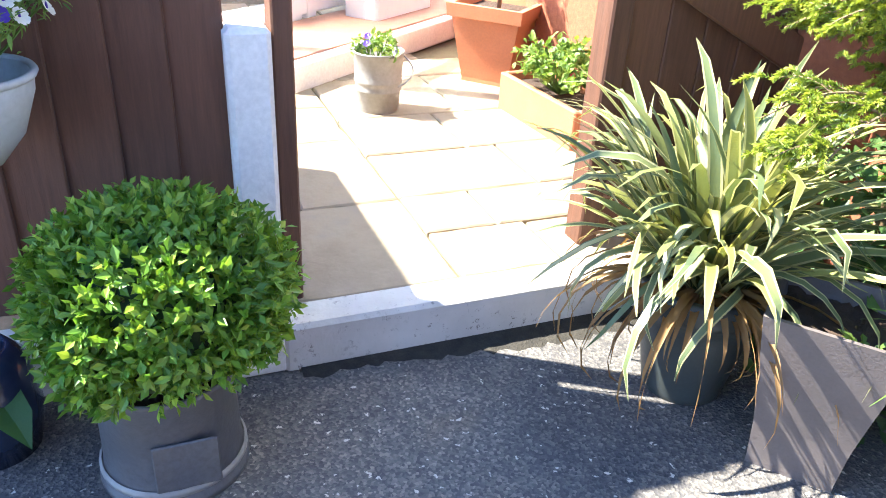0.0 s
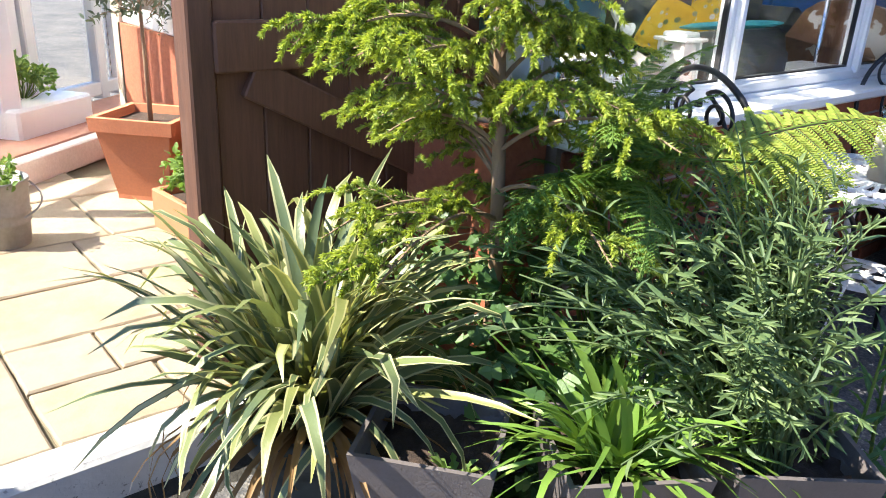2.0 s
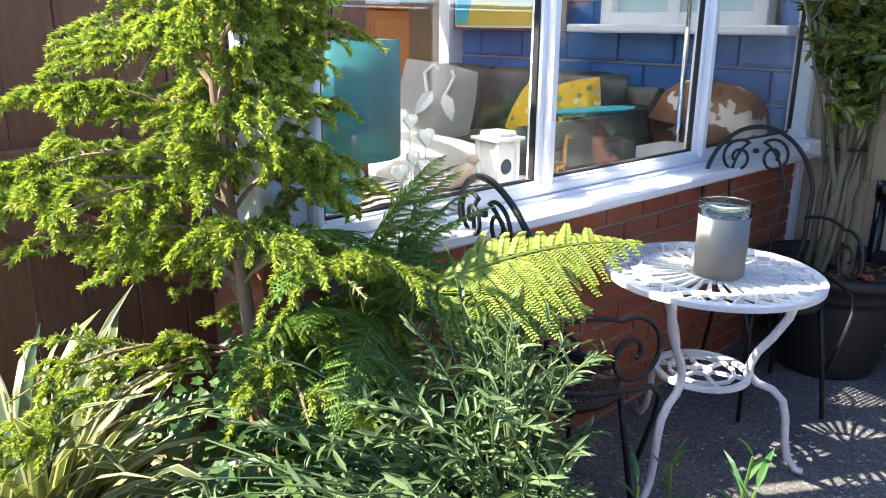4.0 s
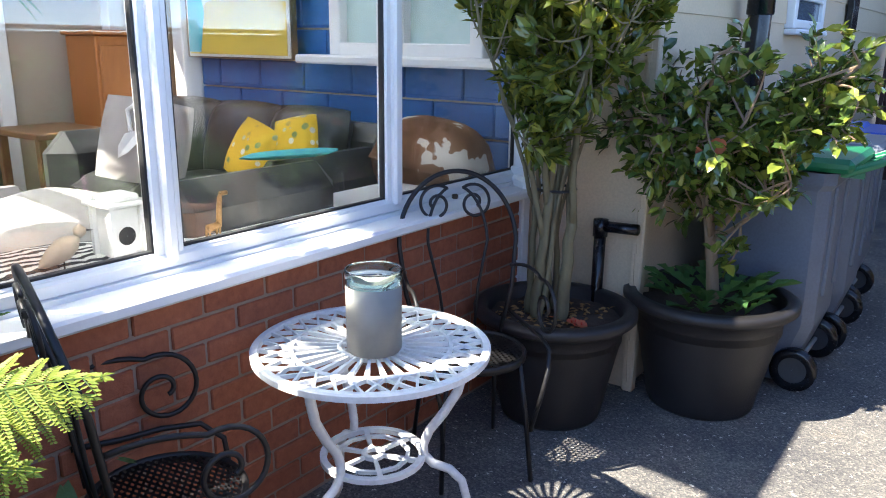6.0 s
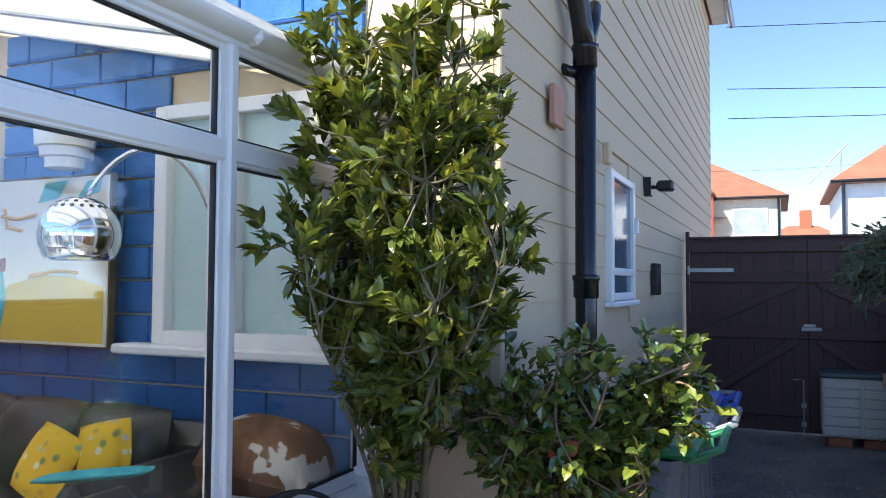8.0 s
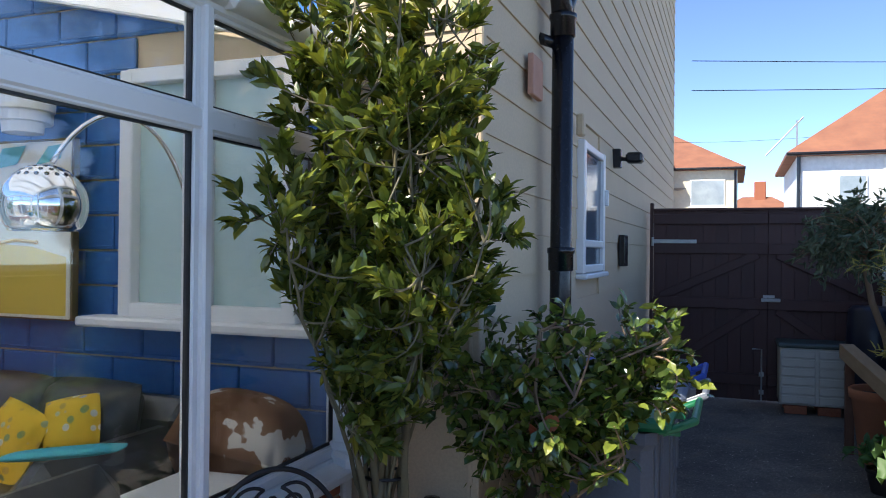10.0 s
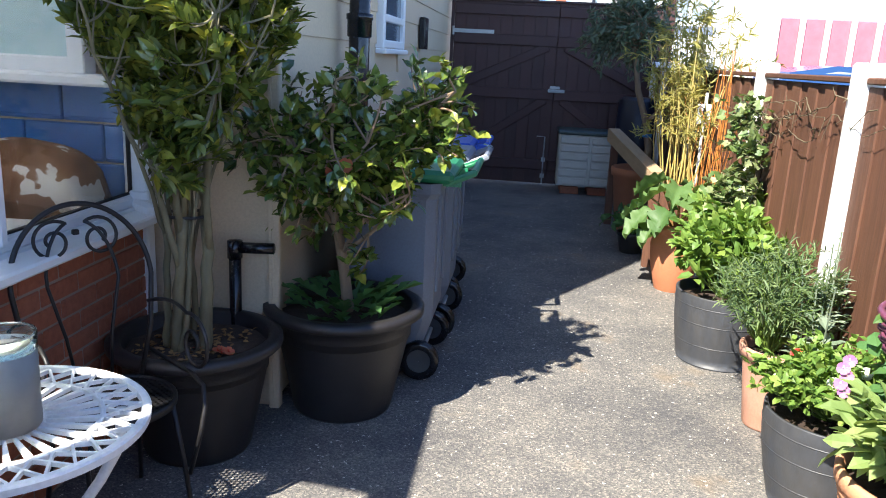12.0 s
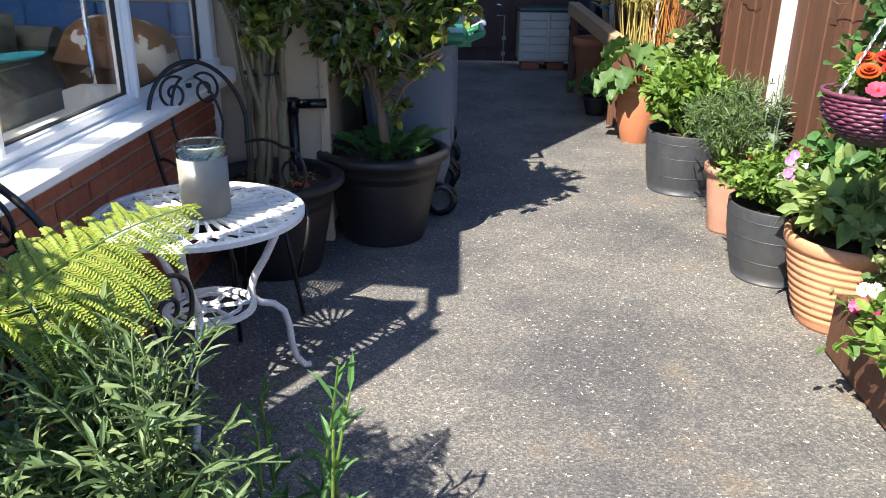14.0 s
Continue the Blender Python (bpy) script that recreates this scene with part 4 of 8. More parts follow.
# ---------------------------------------------------------------- table, jar and chairs
TX, TY = 0.47, 2.41
tb = thing("garden_table", "round white cast-metal garden table with pierced top", "table", (TX, TY, 0), 20)
R = 0.335
s = Shape()
for r0, r1, z0, z1 in ((R - 0.024, R, 0.670, 0.691), (0.215, 0.228, 0.672, 0.688), (0.083, 0.096, 0.672, 0.688), (0.0, 0.03, 0.672, 0.688)):
    s.lathe([(max(r0, 0.001), z0 + (z1 - z0) * 0.3), (r1, z0), (r1 + 0.001, z1 - 0.004), (r1 - 0.005, z1), (max(r0, 0.001) + 0.003, z1), (max(r0, 0.001), z0 + (z1 - z0) * 0.3)], 64)
N = 30


def flat_bar(s, r0, a0, r1, a1, w, z0=0.675, z1=0.686, w1=None):
    p, q = np.array((r0 * math.cos(a0), r0 * math.sin(a0))), np.array((r1 * math.cos(a1), r1 * math.sin(a1)))
    d = unit(q - p)
    n = np.array((-d[1], d[0]))
    w1 = w if w1 is None else w1
    vs = [(*(p + n * w / 2), z0), (*(p - n * w / 2), z0), (*(q - n * w1 / 2), z0), (*(q + n * w1 / 2), z0)]
    vs += [(x, y, z1) for x, y, z in vs]
    s.add(vs, [(3, 2, 1, 0), (4, 5, 6, 7), (0, 1, 5, 4), (1, 2, 6, 5), (2, 3, 7, 6), (3, 0, 4, 7)])


hstep = math.pi / N
top = part("tabletop", s, M["castwhite"], tb)
q = Shape()
flat_bar(q, 0.09, 0, 0.22, 0, 0.006, w1=0.016)
spoke = q.mesh("spoke", M["castwhite"])
q = Shape()
flat_bar(q, 0.224, 0, 0.314, 2 * hstep, 0.0068)
lat1 = q.mesh("lattice_bar", M["castwhite"])
q = Shape()
flat_bar(q, 0.224, 0, 0.314, -2 * hstep, 0.0068)
lat2 = q.mesh("lattice_bar", M["castwhite"])
for k in range(N):
    a = 360 * k / N
    part("spoke", spoke, None, top, at=pose(0, 0, 0, 0, 0, a))
    part("lattice_bar", lat1, None, top, at=pose(0, 0, 0.0004, 0, 0, a))
    part("lattice_bar", lat2, None, top, at=pose(0, 0, 0.0008, 0, 0, a))
q = Shape()
flat_bar(q, 0.02, 0, 0.088, 0.15, 0.014)
inner_spoke = q.mesh("spoke", M["castwhite"])
for k in range(10):
    part("spoke", inner_spoke, None, top, at=pose(0, 0, 0, 0, 0, 36 * k))
for k in range(3):
    a = 2 * math.pi * k / 3 + 0.25
    ca, sa = math.cos(a), math.sin(a)
    rz = [(0.265, 0.672), (0.262, 0.62), (0.245, 0.55), (0.205, 0.48), (0.165, 0.425), (0.148, 0.38), (0.150, 0.345), (0.175, 0.318), (0.225, 0.30), (0.262, 0.262), (0.278, 0.20), (0.285, 0.12), (0.30, 0.06), (0.33, 0.018), (0.352, 0.014)]
    part("leg", Shape().tube([(r * ca, r * sa, z) for r, z in rz], 0.0145, 0.0125, 8), M["castwhite"], tb, smooth=True)
s = Shape()
s.lathe([(0.135, 0.335), (0.155, 0.335), (0.155, 0.35), (0.135, 0.35), (0.135, 0.335)], 36)
s.lathe([(0.02, 0.337), (0.035, 0.337), (0.035, 0.349), (0.02, 0.349), (0.02, 0.337)], 16)
PETAL = [2 * math.pi * k / 6 for k in range(6)]
shelf = part("shelf", s, M["castwhite"], tb)
q = Shape()
flat_bar(q, 0.03, 0, 0.142, 0, 0.010, 0.3375, 0.3485, 0.016)
rib = q.mesh("rib", M["castwhite"])
q = Shape()
flat_bar(q, 0.105, -0.02, 0.105, math.pi / 3 * 0.5, 0.011, 0.338, 0.348)
flat_bar(q, 0.105, math.pi / 3 * 0.5, 0.105, math.pi / 3 + 0.02, 0.011, 0.338, 0.348)
petal = q.mesh("petal_arch", M["castwhite"])
for a in PETAL:
    part("rib", rib, None, shelf, at=pose(0, 0, 0, 0, 0, math.degrees(a)))
    part("petal_arch", petal, None, shelf, at=pose(0, 0, 0, 0, 0, math.degrees(a)))
jar = thing("candle_jar", "smoky frosted glass candle jar standing on the table", "candle holder", (0.502, 2.385, 0.690))


def smoky(nt, bs):
    v = coords(nt)
    sx = nt.nodes.new("ShaderNodeSeparateXYZ")
    nt.links.new(v, sx.inputs[0])
    col = ramp(nt, sx.outputs[2], [(0.02, (0.28, 0.265, 0.235)), (0.14, (0.46, 0.45, 0.40)), (0.2, (0.55, 0.55, 0.49))])
    col = mixc(nt, 0.3, col, ramp(nt, noise_tex(nt, v, 25), [(0.3, (0.32, 0.31, 0.28)), (0.7, (0.55, 0.54, 0.48))]))
    nt.links.new(col, bs.inputs["Base Color"])
    bs.inputs["Roughness"].default_value = 0.35
    bs.inputs["Transmission Weight"].default_value = 0.55


def clear_green(nt, bs):
    bs.inputs["Base Color"].default_value = (0.80, 0.93, 0.88, 1)
    bs.inputs["Transmission Weight"].default_value = 1.0
    bs.inputs["Roughness"].default_value = 0.02


part("body", Shape().lathe([(0.001, 0), (0.072, 0), (0.076, 0.006), (0.077, 0.19), (0.073, 0.19), (0.072, 0.012), (0.001, 0.012)], 40), material("smoky_frosted_glass", smoky), jar, smooth=True)
part("rim", Shape().lathe([(0.073, 0.19), (0.077, 0.19), (0.079, 0.226), (0.078, 0.232), (0.074, 0.232), (0.073, 0.226), (0.073, 0.19)], 40), material("greenish_clear_glass", clear_green), jar, "clear greenish glass rim", smooth=True)
part("candle", Shape().lathe([(0.001, 0.012), (0.05, 0.012), (0.05, 0.18), (0.046, 0.184), (0.001, 0.178)], 30), plain("white_wax", (0.75, 0.72, 0.66), None, 0.4), jar, "white wax candle", smooth=True)


def bistro_chair(at, rz, label):
    """Back along the local +y edge of the seat, front towards -y."""
    ch = thing("garden_chair", label, "chair", at, rz, "black iron bistro chairs")
    m = M["iron"]
    sr, sz = 0.185, 0.45
    s = Shape().lathe([(sr - 0.008, sz - 0.02), (sr + 0.006, sz - 0.02), (sr + 0.008, sz), (sr, sz + 0.008), (sr - 0.008, sz), (sr - 0.008, sz - 0.02)], 40)
    part("seat_frame", s, m, ch, smooth=True)
    s = Shape()
    st = 0.017
    k = int(sr / st)
    for i in range(-k, k + 1):
        c = i * st
        h = math.sqrt(max(0, (sr - 0.004) ** 2 - c * c))
        for sgn in (1, -1):
            d, n = np.array((math.cos(0.5), sgn * math.sin(0.5))), np.array((-sgn * math.sin(0.5), math.cos(0.5)))
            p, q = n * c - d * h, n * c + d * h
            u = n * 0.0032
            s.add([(*(p + u), sz), (*(p - u), sz), (*(q - u), sz), (*(q + u), sz), (*(p + u), sz - 0.003), (*(p - u), sz - 0.003), (*(q - u), sz - 0.003), (*(q + u), sz - 0.003)],
                  [(0, 1, 2, 3), (7, 6, 5, 4), (0, 4, 5, 1), (2, 6, 7, 3)])
    part("seat", s, m, ch, "black expanded-mesh seat", kind="stuff")
    for sx in (-1, 1):
        part("leg", Shape().tube([(sx * 0.13, -0.13, sz - 0.01), (sx * 0.15, -0.155, 0.25), (sx * 0.165, -0.19, 0.008)], 0.009, seg=8), m, ch, smooth=True)
        part("leg", Shape().tube([(sx * 0.135, 0.14, sz - 0.01), (sx * 0.15, 0.175, 0.22), (sx * 0.165, 0.215, 0.008)], 0.009, seg=8), m, ch, smooth=True)
        # arm with its scroll
        pts = np.concatenate([arc((sx * 0.205, 0.18, 0.70), (sx * 0.24, -0.03, 0.705), (sx * 0.01, 0, 0.02), 8)[:-1], spiral((sx * 0.24, -0.075, 0.605), 0.108, 1.45, (0, 0.4, 0.92), (0, -0.92, 0.4), 0.0, 40, 0.16)])
        part("side_rail", Shape().tube([(sx * 0.195, 0.17, 0.53), (sx * 0.225, 0.05, 0.505), (sx * 0.235, -0.06, 0.50), (sx * 0.225, -0.16, 0.49), (sx * 0.20, -0.215, 0.44), (sx * 0.18, -0.22, 0.36), (sx * 0.16, -0.18, 0.20)], 0.008, seg=7), m, ch, smooth=True)
        part("arm", Shape().tube(pts, 0.007, seg=7), m, ch, smooth=True)
    hoop = []
    for a in np.linspace(0, math.pi, 30):
        hoop.append((0.225 * math.cos(a), 0.19 + 0.06 * math.sin(a), 0.80 + 0.255 * math.sin(a)))
    hoop = [(0.155, 0.15, sz - 0.01), (0.205, 0.165, 0.62)] + hoop + [(-0.205, 0.165, 0.62), (-0.155, 0.15, sz - 0.01)]
    part("back_frame", Shape().tube(hoop, 0.009, seg=8), m, ch, smooth=True)
    inner = [(0.115 * math.cos(a) * (1.0), 0.20 + 0.05 * math.sin(a), 0.80 + 0.20 * math.sin(a)) for a in np.linspace(0.0, math.pi * 0.42, 10)]
    for sx in (-1, 1):
        part("back_rod", Shape().tube([(sx * 0.055, 0.155, sz), (sx * 0.075, 0.18, 0.62)] + [(sx * x, y, z) for x, y, z in inner], 0.006, seg=7), m, ch, smooth=True)
        part("scroll", Shape().tube(spiral((sx * 0.074, 0.243, 0.935), 0.072, 1.5, (-sx, 0, 0), (0, 0.1, 1), 0.9, 40, 0.22), 0.006, seg=7), m, ch, smooth=True)
    part("collar", Shape().box((0, 0.248, 0.96), (0.022, 0.016, 0.018), chamfer=0.003), m, ch)
    return ch


bistro_chair((0.40, 3.03, 0), 52, "black iron bistro chair with scrolled back beside the potted bay")
bistro_chair((0.32, 1.83, 0), 162, "black iron bistro chair with mesh seat half hidden by ferns")

# ---------------------------------------------------------------- bay tree in its black tub
BX, BY = 0.425, 3.60
p1 = pot("large_plant_tub", "large black plastic tub with rolled rim holding a bay tree", (BX, BY, 0), round_pot(0.21, 0.292, 0.475, 0.045, lip_h=0.05), M["blackpot"], 0.42, 0.275)
bay = thing("bay_tree", "tall multi-stemmed bay tree with glossy green leaves", "tree", (BX, BY, 0.42))
r = np.random.default_rng(11)
BAY_Z = np.array((1.05, 1.20, 1.45, 1.75, 2.15, 2.55, 2.75, 2.90))
BAY_S = np.array((0.10, 0.28, 0.58, 0.88, 1.00, 0.96, 0.80, 0.45))


def in_bay(p, grow=1.0):
    """Whether a place lies in the crown: clear of the glass, the eaves and the house wall."""
    if p[0] < (0.13 if p[2] > 2.40 else 0.07) or p[1] > 3.84 or not 1.05 < p[2] < 2.90:
        return False
    sz = np.interp(p[2], BAY_Z, BAY_S) * grow
    a = math.atan2(p[1] - 3.40, p[0] - 0.48)
    sz *= 1 + 0.10 * math.sin(3 * a + 4 * p[2]) + 0.08 * math.sin(7 * p[2] + 1)
    return ((p[0] - 0.48) / 0.47) ** 2 + ((p[1] - 3.40) / 0.50) ** 2 < sz * sz


base0 = np.array((BX, BY, 0.42))
limbs, twigs = [], []
ends = []
while len(ends) < 18:
    q = np.array((r.uniform(0.1, 0.95), r.uniform(2.9, 3.85), r.uniform(1.6, 2.85)))
    if in_bay(q, 0.9) and all(np.linalg.norm(q - e) > 0.22 for e in ends):
        ends.append(q)
for k in range(6):
    a = 2 * math.pi * k / 6 + r.uniform(-0.5, 0.5)
    rad = r.uniform(0.05, 0.11)
    b0 = np.array((BX - 0.03 + rad * math.cos(a), BY - 0.02 + rad * math.sin(a), 0.40))
    rad = r.uniform(0.04, 0.072)
    tie = np.array((BX - 0.01 + rad * math.cos(a + 0.4), BY - 0.03 + rad * math.sin(a + 0.4), 0.96))
    q = arc(b0, tie, (r.normal(0, 0.02), r.normal(0, 0.018), 0), 9)
    q[1:-1] += r.normal(0, 0.004, (7, 3))
    w0 = (0.024, 0.012, 0.018, 0.014, 0.021, 0.011)[k]
    part("stem", Shape().tube(q - base0, w0 * 1.15, w0 * 0.85, 9), M["baybark"], bay, smooth=True)
    for e in ends[3 * k:3 * k + 3]:
        b1 = q[r.integers(5, 9)]
        fork = b1 + (e - b1) * 0.40 * np.array((0.6, 0.6, 1.0)) + r.normal(0, 0.03, 3)
        u = np.linspace(0, 1, 13)[:, None]
        g = (1 - u) ** 2 * b1 + 2 * u * (1 - u) * fork + u ** 2 * e
        g[1:-1] += np.cumsum(r.normal(0, 0.006, (11, 3)), 0)
        g[:, 0] = np.maximum(g[:, 0], 0.10)
        limbs.append(g)
        part("limb", Shape().tube(g - base0, w0 * 0.66, 0.0035, 8), M["baybark"], bay, smooth=True)
part("tie", Shape().tube(np.c_[0.082 * np.cos(np.linspace(0, 6.2832, 30)) - 0.01, 0.078 * np.sin(np.linspace(0, 6.2832, 30)) - 0.03, np.full(30, 0.54)], 0.006, seg=6), M["gasket"], bay, "black rubber tie round the stems")
tw = Shape()
miss = 0
while len(twigs) < 640 and miss < 60000:
    miss += 1
    lb_ = limbs[r.integers(len(limbs))]
    p0 = lb_[r.integers(3, 13)]
    d = unit(r.normal(0, 1, 3) + np.array((0, -0.1, 0.35)))
    tip = p0 + d * r.uniform(0.10, 0.34)
    if not in_bay(tip, 1.04) or not in_bay(p0, 1.15):
        continue
    a = arc(p0, tip, (r.normal(0, 0.02), r.normal(0, 0.02), -0.03), 7)
    twigs.append(a - base0)
    tw.tube(a - base0, 0.004, 0.0018, 5)
part("twig", tw, M["baybark"], bay, kind="stuff")
bl_ = crown(twigs, 21, 0.062, 0.42, along=1.0, spread=0.25, start=0.5, jitter=0.005, upness=0.5, size_var=0.4, r=r)
keep = (bl_[0][:, 0] + BX) > 0.05
foliage(bay, [q[keep] for q in bl_], "leaf", G["bay"], 240)
red = thing("fallen_flowers", "small red fallen flowers on the tub's soil", "flower", (BX + 0.13, BY - 0.1, 0.432))
for k in range(5):
    bloom(red, (r.normal(0, 0.035), r.normal(0, 0.03), 0.012), 0.022, ("coral", "red"), 5, 1, (r.normal(0, 0.3), r.normal(0, 0.3), 1), "petals")
lt = Shape()
q = r.uniform(-1, 1, (160, 2)) * 0.19
lt.leaves(np.c_[q, np.full(160, 0.438)] + np.array((BX, BY, 0)), np.c_[r.normal(0, 1, (160, 2)), np.full(160, 0.1)], np.tile((0, 0, 1.0), (160, 1)) + r.normal(0, 0.3, (160, 3)), 0.03, 0.014, "leaf")
tagged(new("leaf_litter", lt.mesh("leaf_litter", G["dead"])), "dry brown fallen leaves on the tub's soil", "leaves", "", "stuff")

# ---------------------------------------------------------------- camellia in the second tub
CX, CYY = 0.905, 4.09
p2 = pot("large_plant_tub", "large black plastic tub with rolled rim holding a camellia", (CX, CYY, 0), round_pot(0.225, 0.315, 0.50, 0.045, lip_h=0.05), M["blackpot"], 0.43, 0.30)
cam2 = thing("camellia", "bushy camellia with glossy leaves and faded coral blooms", "shrub", (CX, CYY, 0.43))
r = np.random.default_rng(5)
tr = arc((0.02, 0, -0.02), (-0.06, -0.02, 0.52), (0.01, 0, 0), 8)
part("stem", Shape().tube(tr, 0.028, 0.02, 9), M["palebark"], cam2, smooth=True)
twigs, tw = [], Shape()
boughs = []
for k in range(12):
    a = k * 2.4
    e = np.array((0.0 + 0.36 * math.cos(a), -0.07 + 0.28 * math.sin(a), r.uniform(0.58, 1.05)))
    if k == 3:
        e = np.array((0.46, -0.10, 1.02))
    q = arc(tr[r.integers(4, 8)], e, (r.normal(0, 0.02), r.normal(0, 0.02), r.uniform(-0.03, 0.03)), 9)
    boughs.append(q)
    part("bough", Shape().tube(q, 0.012, 0.005, 7), M["palebark"], cam2, smooth=True)
while len(twigs) < 330:
    q = boughs[r.integers(len(boughs))]
    p0 = q[r.integers(3, 9)]
    tip = p0 + unit(r.normal(0, 1, 3) + np.array((0, -0.15, 0.15))) * r.uniform(0.10, 0.30)
    if tip[2] < 0.13 or tip[1] > 0.36 or (tip[0] > 0.12 and tip[2] < 0.50) or (tip[0] > 0.3 and tip[2] < 0.68) or np.linalg.norm((tip - np.array((0.02, -0.06, 0.75))) / np.array((0.60, 0.46, 0.58))) > 1:
        continue
    a = arc(p0, tip, (r.normal(0, 0.03), r.normal(0, 0.03), r.uniform(-0.05, 0.05)), 8)
    twigs.append(a)
    tw.tube(a, 0.005, 0.0025, 5)
part("twig", tw, M["palebark"], cam2, kind="stuff")
foliage(cam2, crown(twigs, 15, 0.060, 0.55, along=0.75, spread=0.35, start=0.3, jitter=0.010, upness=0.6, r=r), "leaf", G["camellia"], 240)
for c, u2 in (((0.03, -0.37, 0.70), (-0.6, -0.6, -0.5)), ((0.07, -0.36, 0.73), (0.5, -0.7, -0.2))):
    bloom(cam2, c, 0.034, ("coral", "dead"), 5, 2, u2, "bloom")
weeds = thing("poppy_seedlings", "lobed green poppy leaves growing round the camellia", "plant", (CX, CYY, 0.43))
r = np.random.default_rng(9)
n = 46
a = r.uniform(0, 2 * math.pi, n)
rad = r.uniform(0.06, 0.2, n)
foliage(weeds, [np.c_[rad * np.cos(a), rad * np.sin(a), np.zeros(n) + r.uniform(0, 0.1, n)], np.c_[np.cos(a), np.sin(a), r.uniform(0.2, 1.3, n)], np.c_[-np.cos(a) * 0.6, -np.sin(a) * 0.6, np.ones(n)], r.uniform(0.11, 0.2, n), r.uniform(0.06, 0.10, n)], "lobed", G["weed"], n)

# ---------------------------------------------------------------- wheelie bins


def wheelie(at, lid, label):
    b = thing("wheelie_bin", label, "wheelie bin", at, 0, "row of wheelie bins")
    s = Shape()
    secs = [(0.02, 0.40, 0.44), (0.30, 0.45, 0.47), (0.60, 0.49, 0.51), (0.92, 0.53, 0.55), (0.95, 0.57, 0.575), (1.0, 0.57, 0.575)]
    vs = []
    for z, lx, ly in secs:
        c = 0.045
        x0, x1 = 0.56 - lx, 0.56 + (0.02 if z > 0.94 else 0)
        for px, py in ((x0 + c, -ly / 2), (x1 - c, -ly / 2), (x1, -ly / 2 + c), (x1, ly / 2 - c), (x1 - c, ly / 2), (x0 + c, ly / 2), (x0, ly / 2 - c), (x0, -ly / 2 + c)):
            if z < 0.25 and px > 0.45:
                px -= 0.09
            vs.append((px, py, z))
    fs = [(j * 8 + k, j * 8 + (k + 1) % 8, j * 8 + 8 + (k + 1) % 8, j * 8 + 8 + k) for j in range(len(secs) - 1) for k in range(8)] + [tuple(range(7, -1, -1))]
    s.add(vs, fs)
    for yy in (-0.13, 0.13):
        s.box((0.565, yy, 0.68), (0.02, 0.03, 0.5), chamfer=0.006)
    part("body", s, M["binbody"], b)
    lidm = plain(lid[0], lid[1], lid[2], 0.35, mottle=0.08)
    s = Shape().box((0.30, 0, 1.035), (0.68, 0.58, 0.06), chamfer=0.02).box((0.24, 0, 1.06), (0.46, 0.44, 0.05), chamfer=0.024).box((0.27, 0, 1.09), (0.10, 0.40, 0.03), chamfer=0.012)
    part("lid", s, lidm, b, lid[3])
    h = Shape().tube([(0.60, -0.24, 1.0), (0.73, -0.24, 1.06), (0.73, 0.24, 1.06), (0.60, 0.24, 1.0)], 0.018, seg=8).box((0.62, -0.18, 1.0), (0.10, 0.03, 0.04)).box((0.62, 0.18, 1.0), (0.10, 0.03, 0.04))
    part("handle", h, lidm, b)
    for yy in (-0.245, 0.245):
        w = part("wheel", Shape().lathe([(0.06, -0.02), (0.085, -0.024), (0.10, -0.018), (0.10, 0.018), (0.085, 0.024), (0.06, 0.02)], 28), M["pipe"], b, "black rubber tyre", smooth=True)
        w.matrix_basis = pose(0.51, yy, 0.10, 90, 0, 0)
        part("hub", Shape().lathe([(0.001, -0.016), (0.02, -0.022), (0.055, -0.014), (0.062, -0.018), (0.062, 0.018), (0.055, 0.014), (0.02, 0.022), (0.001, 0.016)], 22), M["greypot"], w, "grey wheel hub", smooth=True)
    part("axle", Shape().tube([(0.51, -0.24, 0.10), (0.51, 0.24, 0.10)], 0.012, seg=8), M["galv"], b)
    return b


GREEN = ("green_lid", (0.012, 0.16, 0.07), (0.016, 0.20, 0.09), "bright green plastic lid")
GREYL = ("grey_lid", (0.20, 0.22, 0.26), (0.16, 0.18, 0.22), "pale grey plastic lid")
BLUE = ("blue_lid", (0.012, 0.07, 0.42), (0.016, 0.085, 0.50), "bright blue plastic lid")
wheelie((0.70, 4.68, 0), GREEN, "dark grey wheelie bin with a green lid")
wheelie((0.72, 5.30, 0), GREYL, "dark grey wheelie bin with a grey lid")
wheelie((0.69, 5.94, 0), BLUE, "dark grey wheelie bin with a blue lid")

# ---------------------------------------------------------------- box ball and planters beside the patio step
zp = [(0.001, 0), (0.15, 0), (0.158, 0.004), (0.158, 0.018), (0.150, 0.024), (0.145, 0.06), (0.14, 0.25), (0.147, 0.256), (0.148, 0.268), (0.142, 0.27), (0.134, 0.262), (0.134, 0.22), (0.001, 0.215)]
bp = pot("zinc_planter", "weathered grey zinc bucket planter with a box ball", (-0.05, -0.79, 0), zp, M["leadpot"], 0.222, 0.13)
part("panel", Shape().box((0.147, 0.02, 0.11), (0.008, 0.13, 0.12), chamfer=0.003), M["leadpot"], bp)
part("edge_band", Shape().lathe([(0.151, 0.03), (0.156, 0.035), (0.156, 0.045), (0.150, 0.05)], 40), M["oldgalv"], bp, smooth=True)
bx = thing("box_ball", "clipped round box bush with small bright green leaves", "shrub", (-0.05, -0.77, 0.235))
r = np.random.default_rng(21)
P, A, N, L, W = [], [], [], [], []
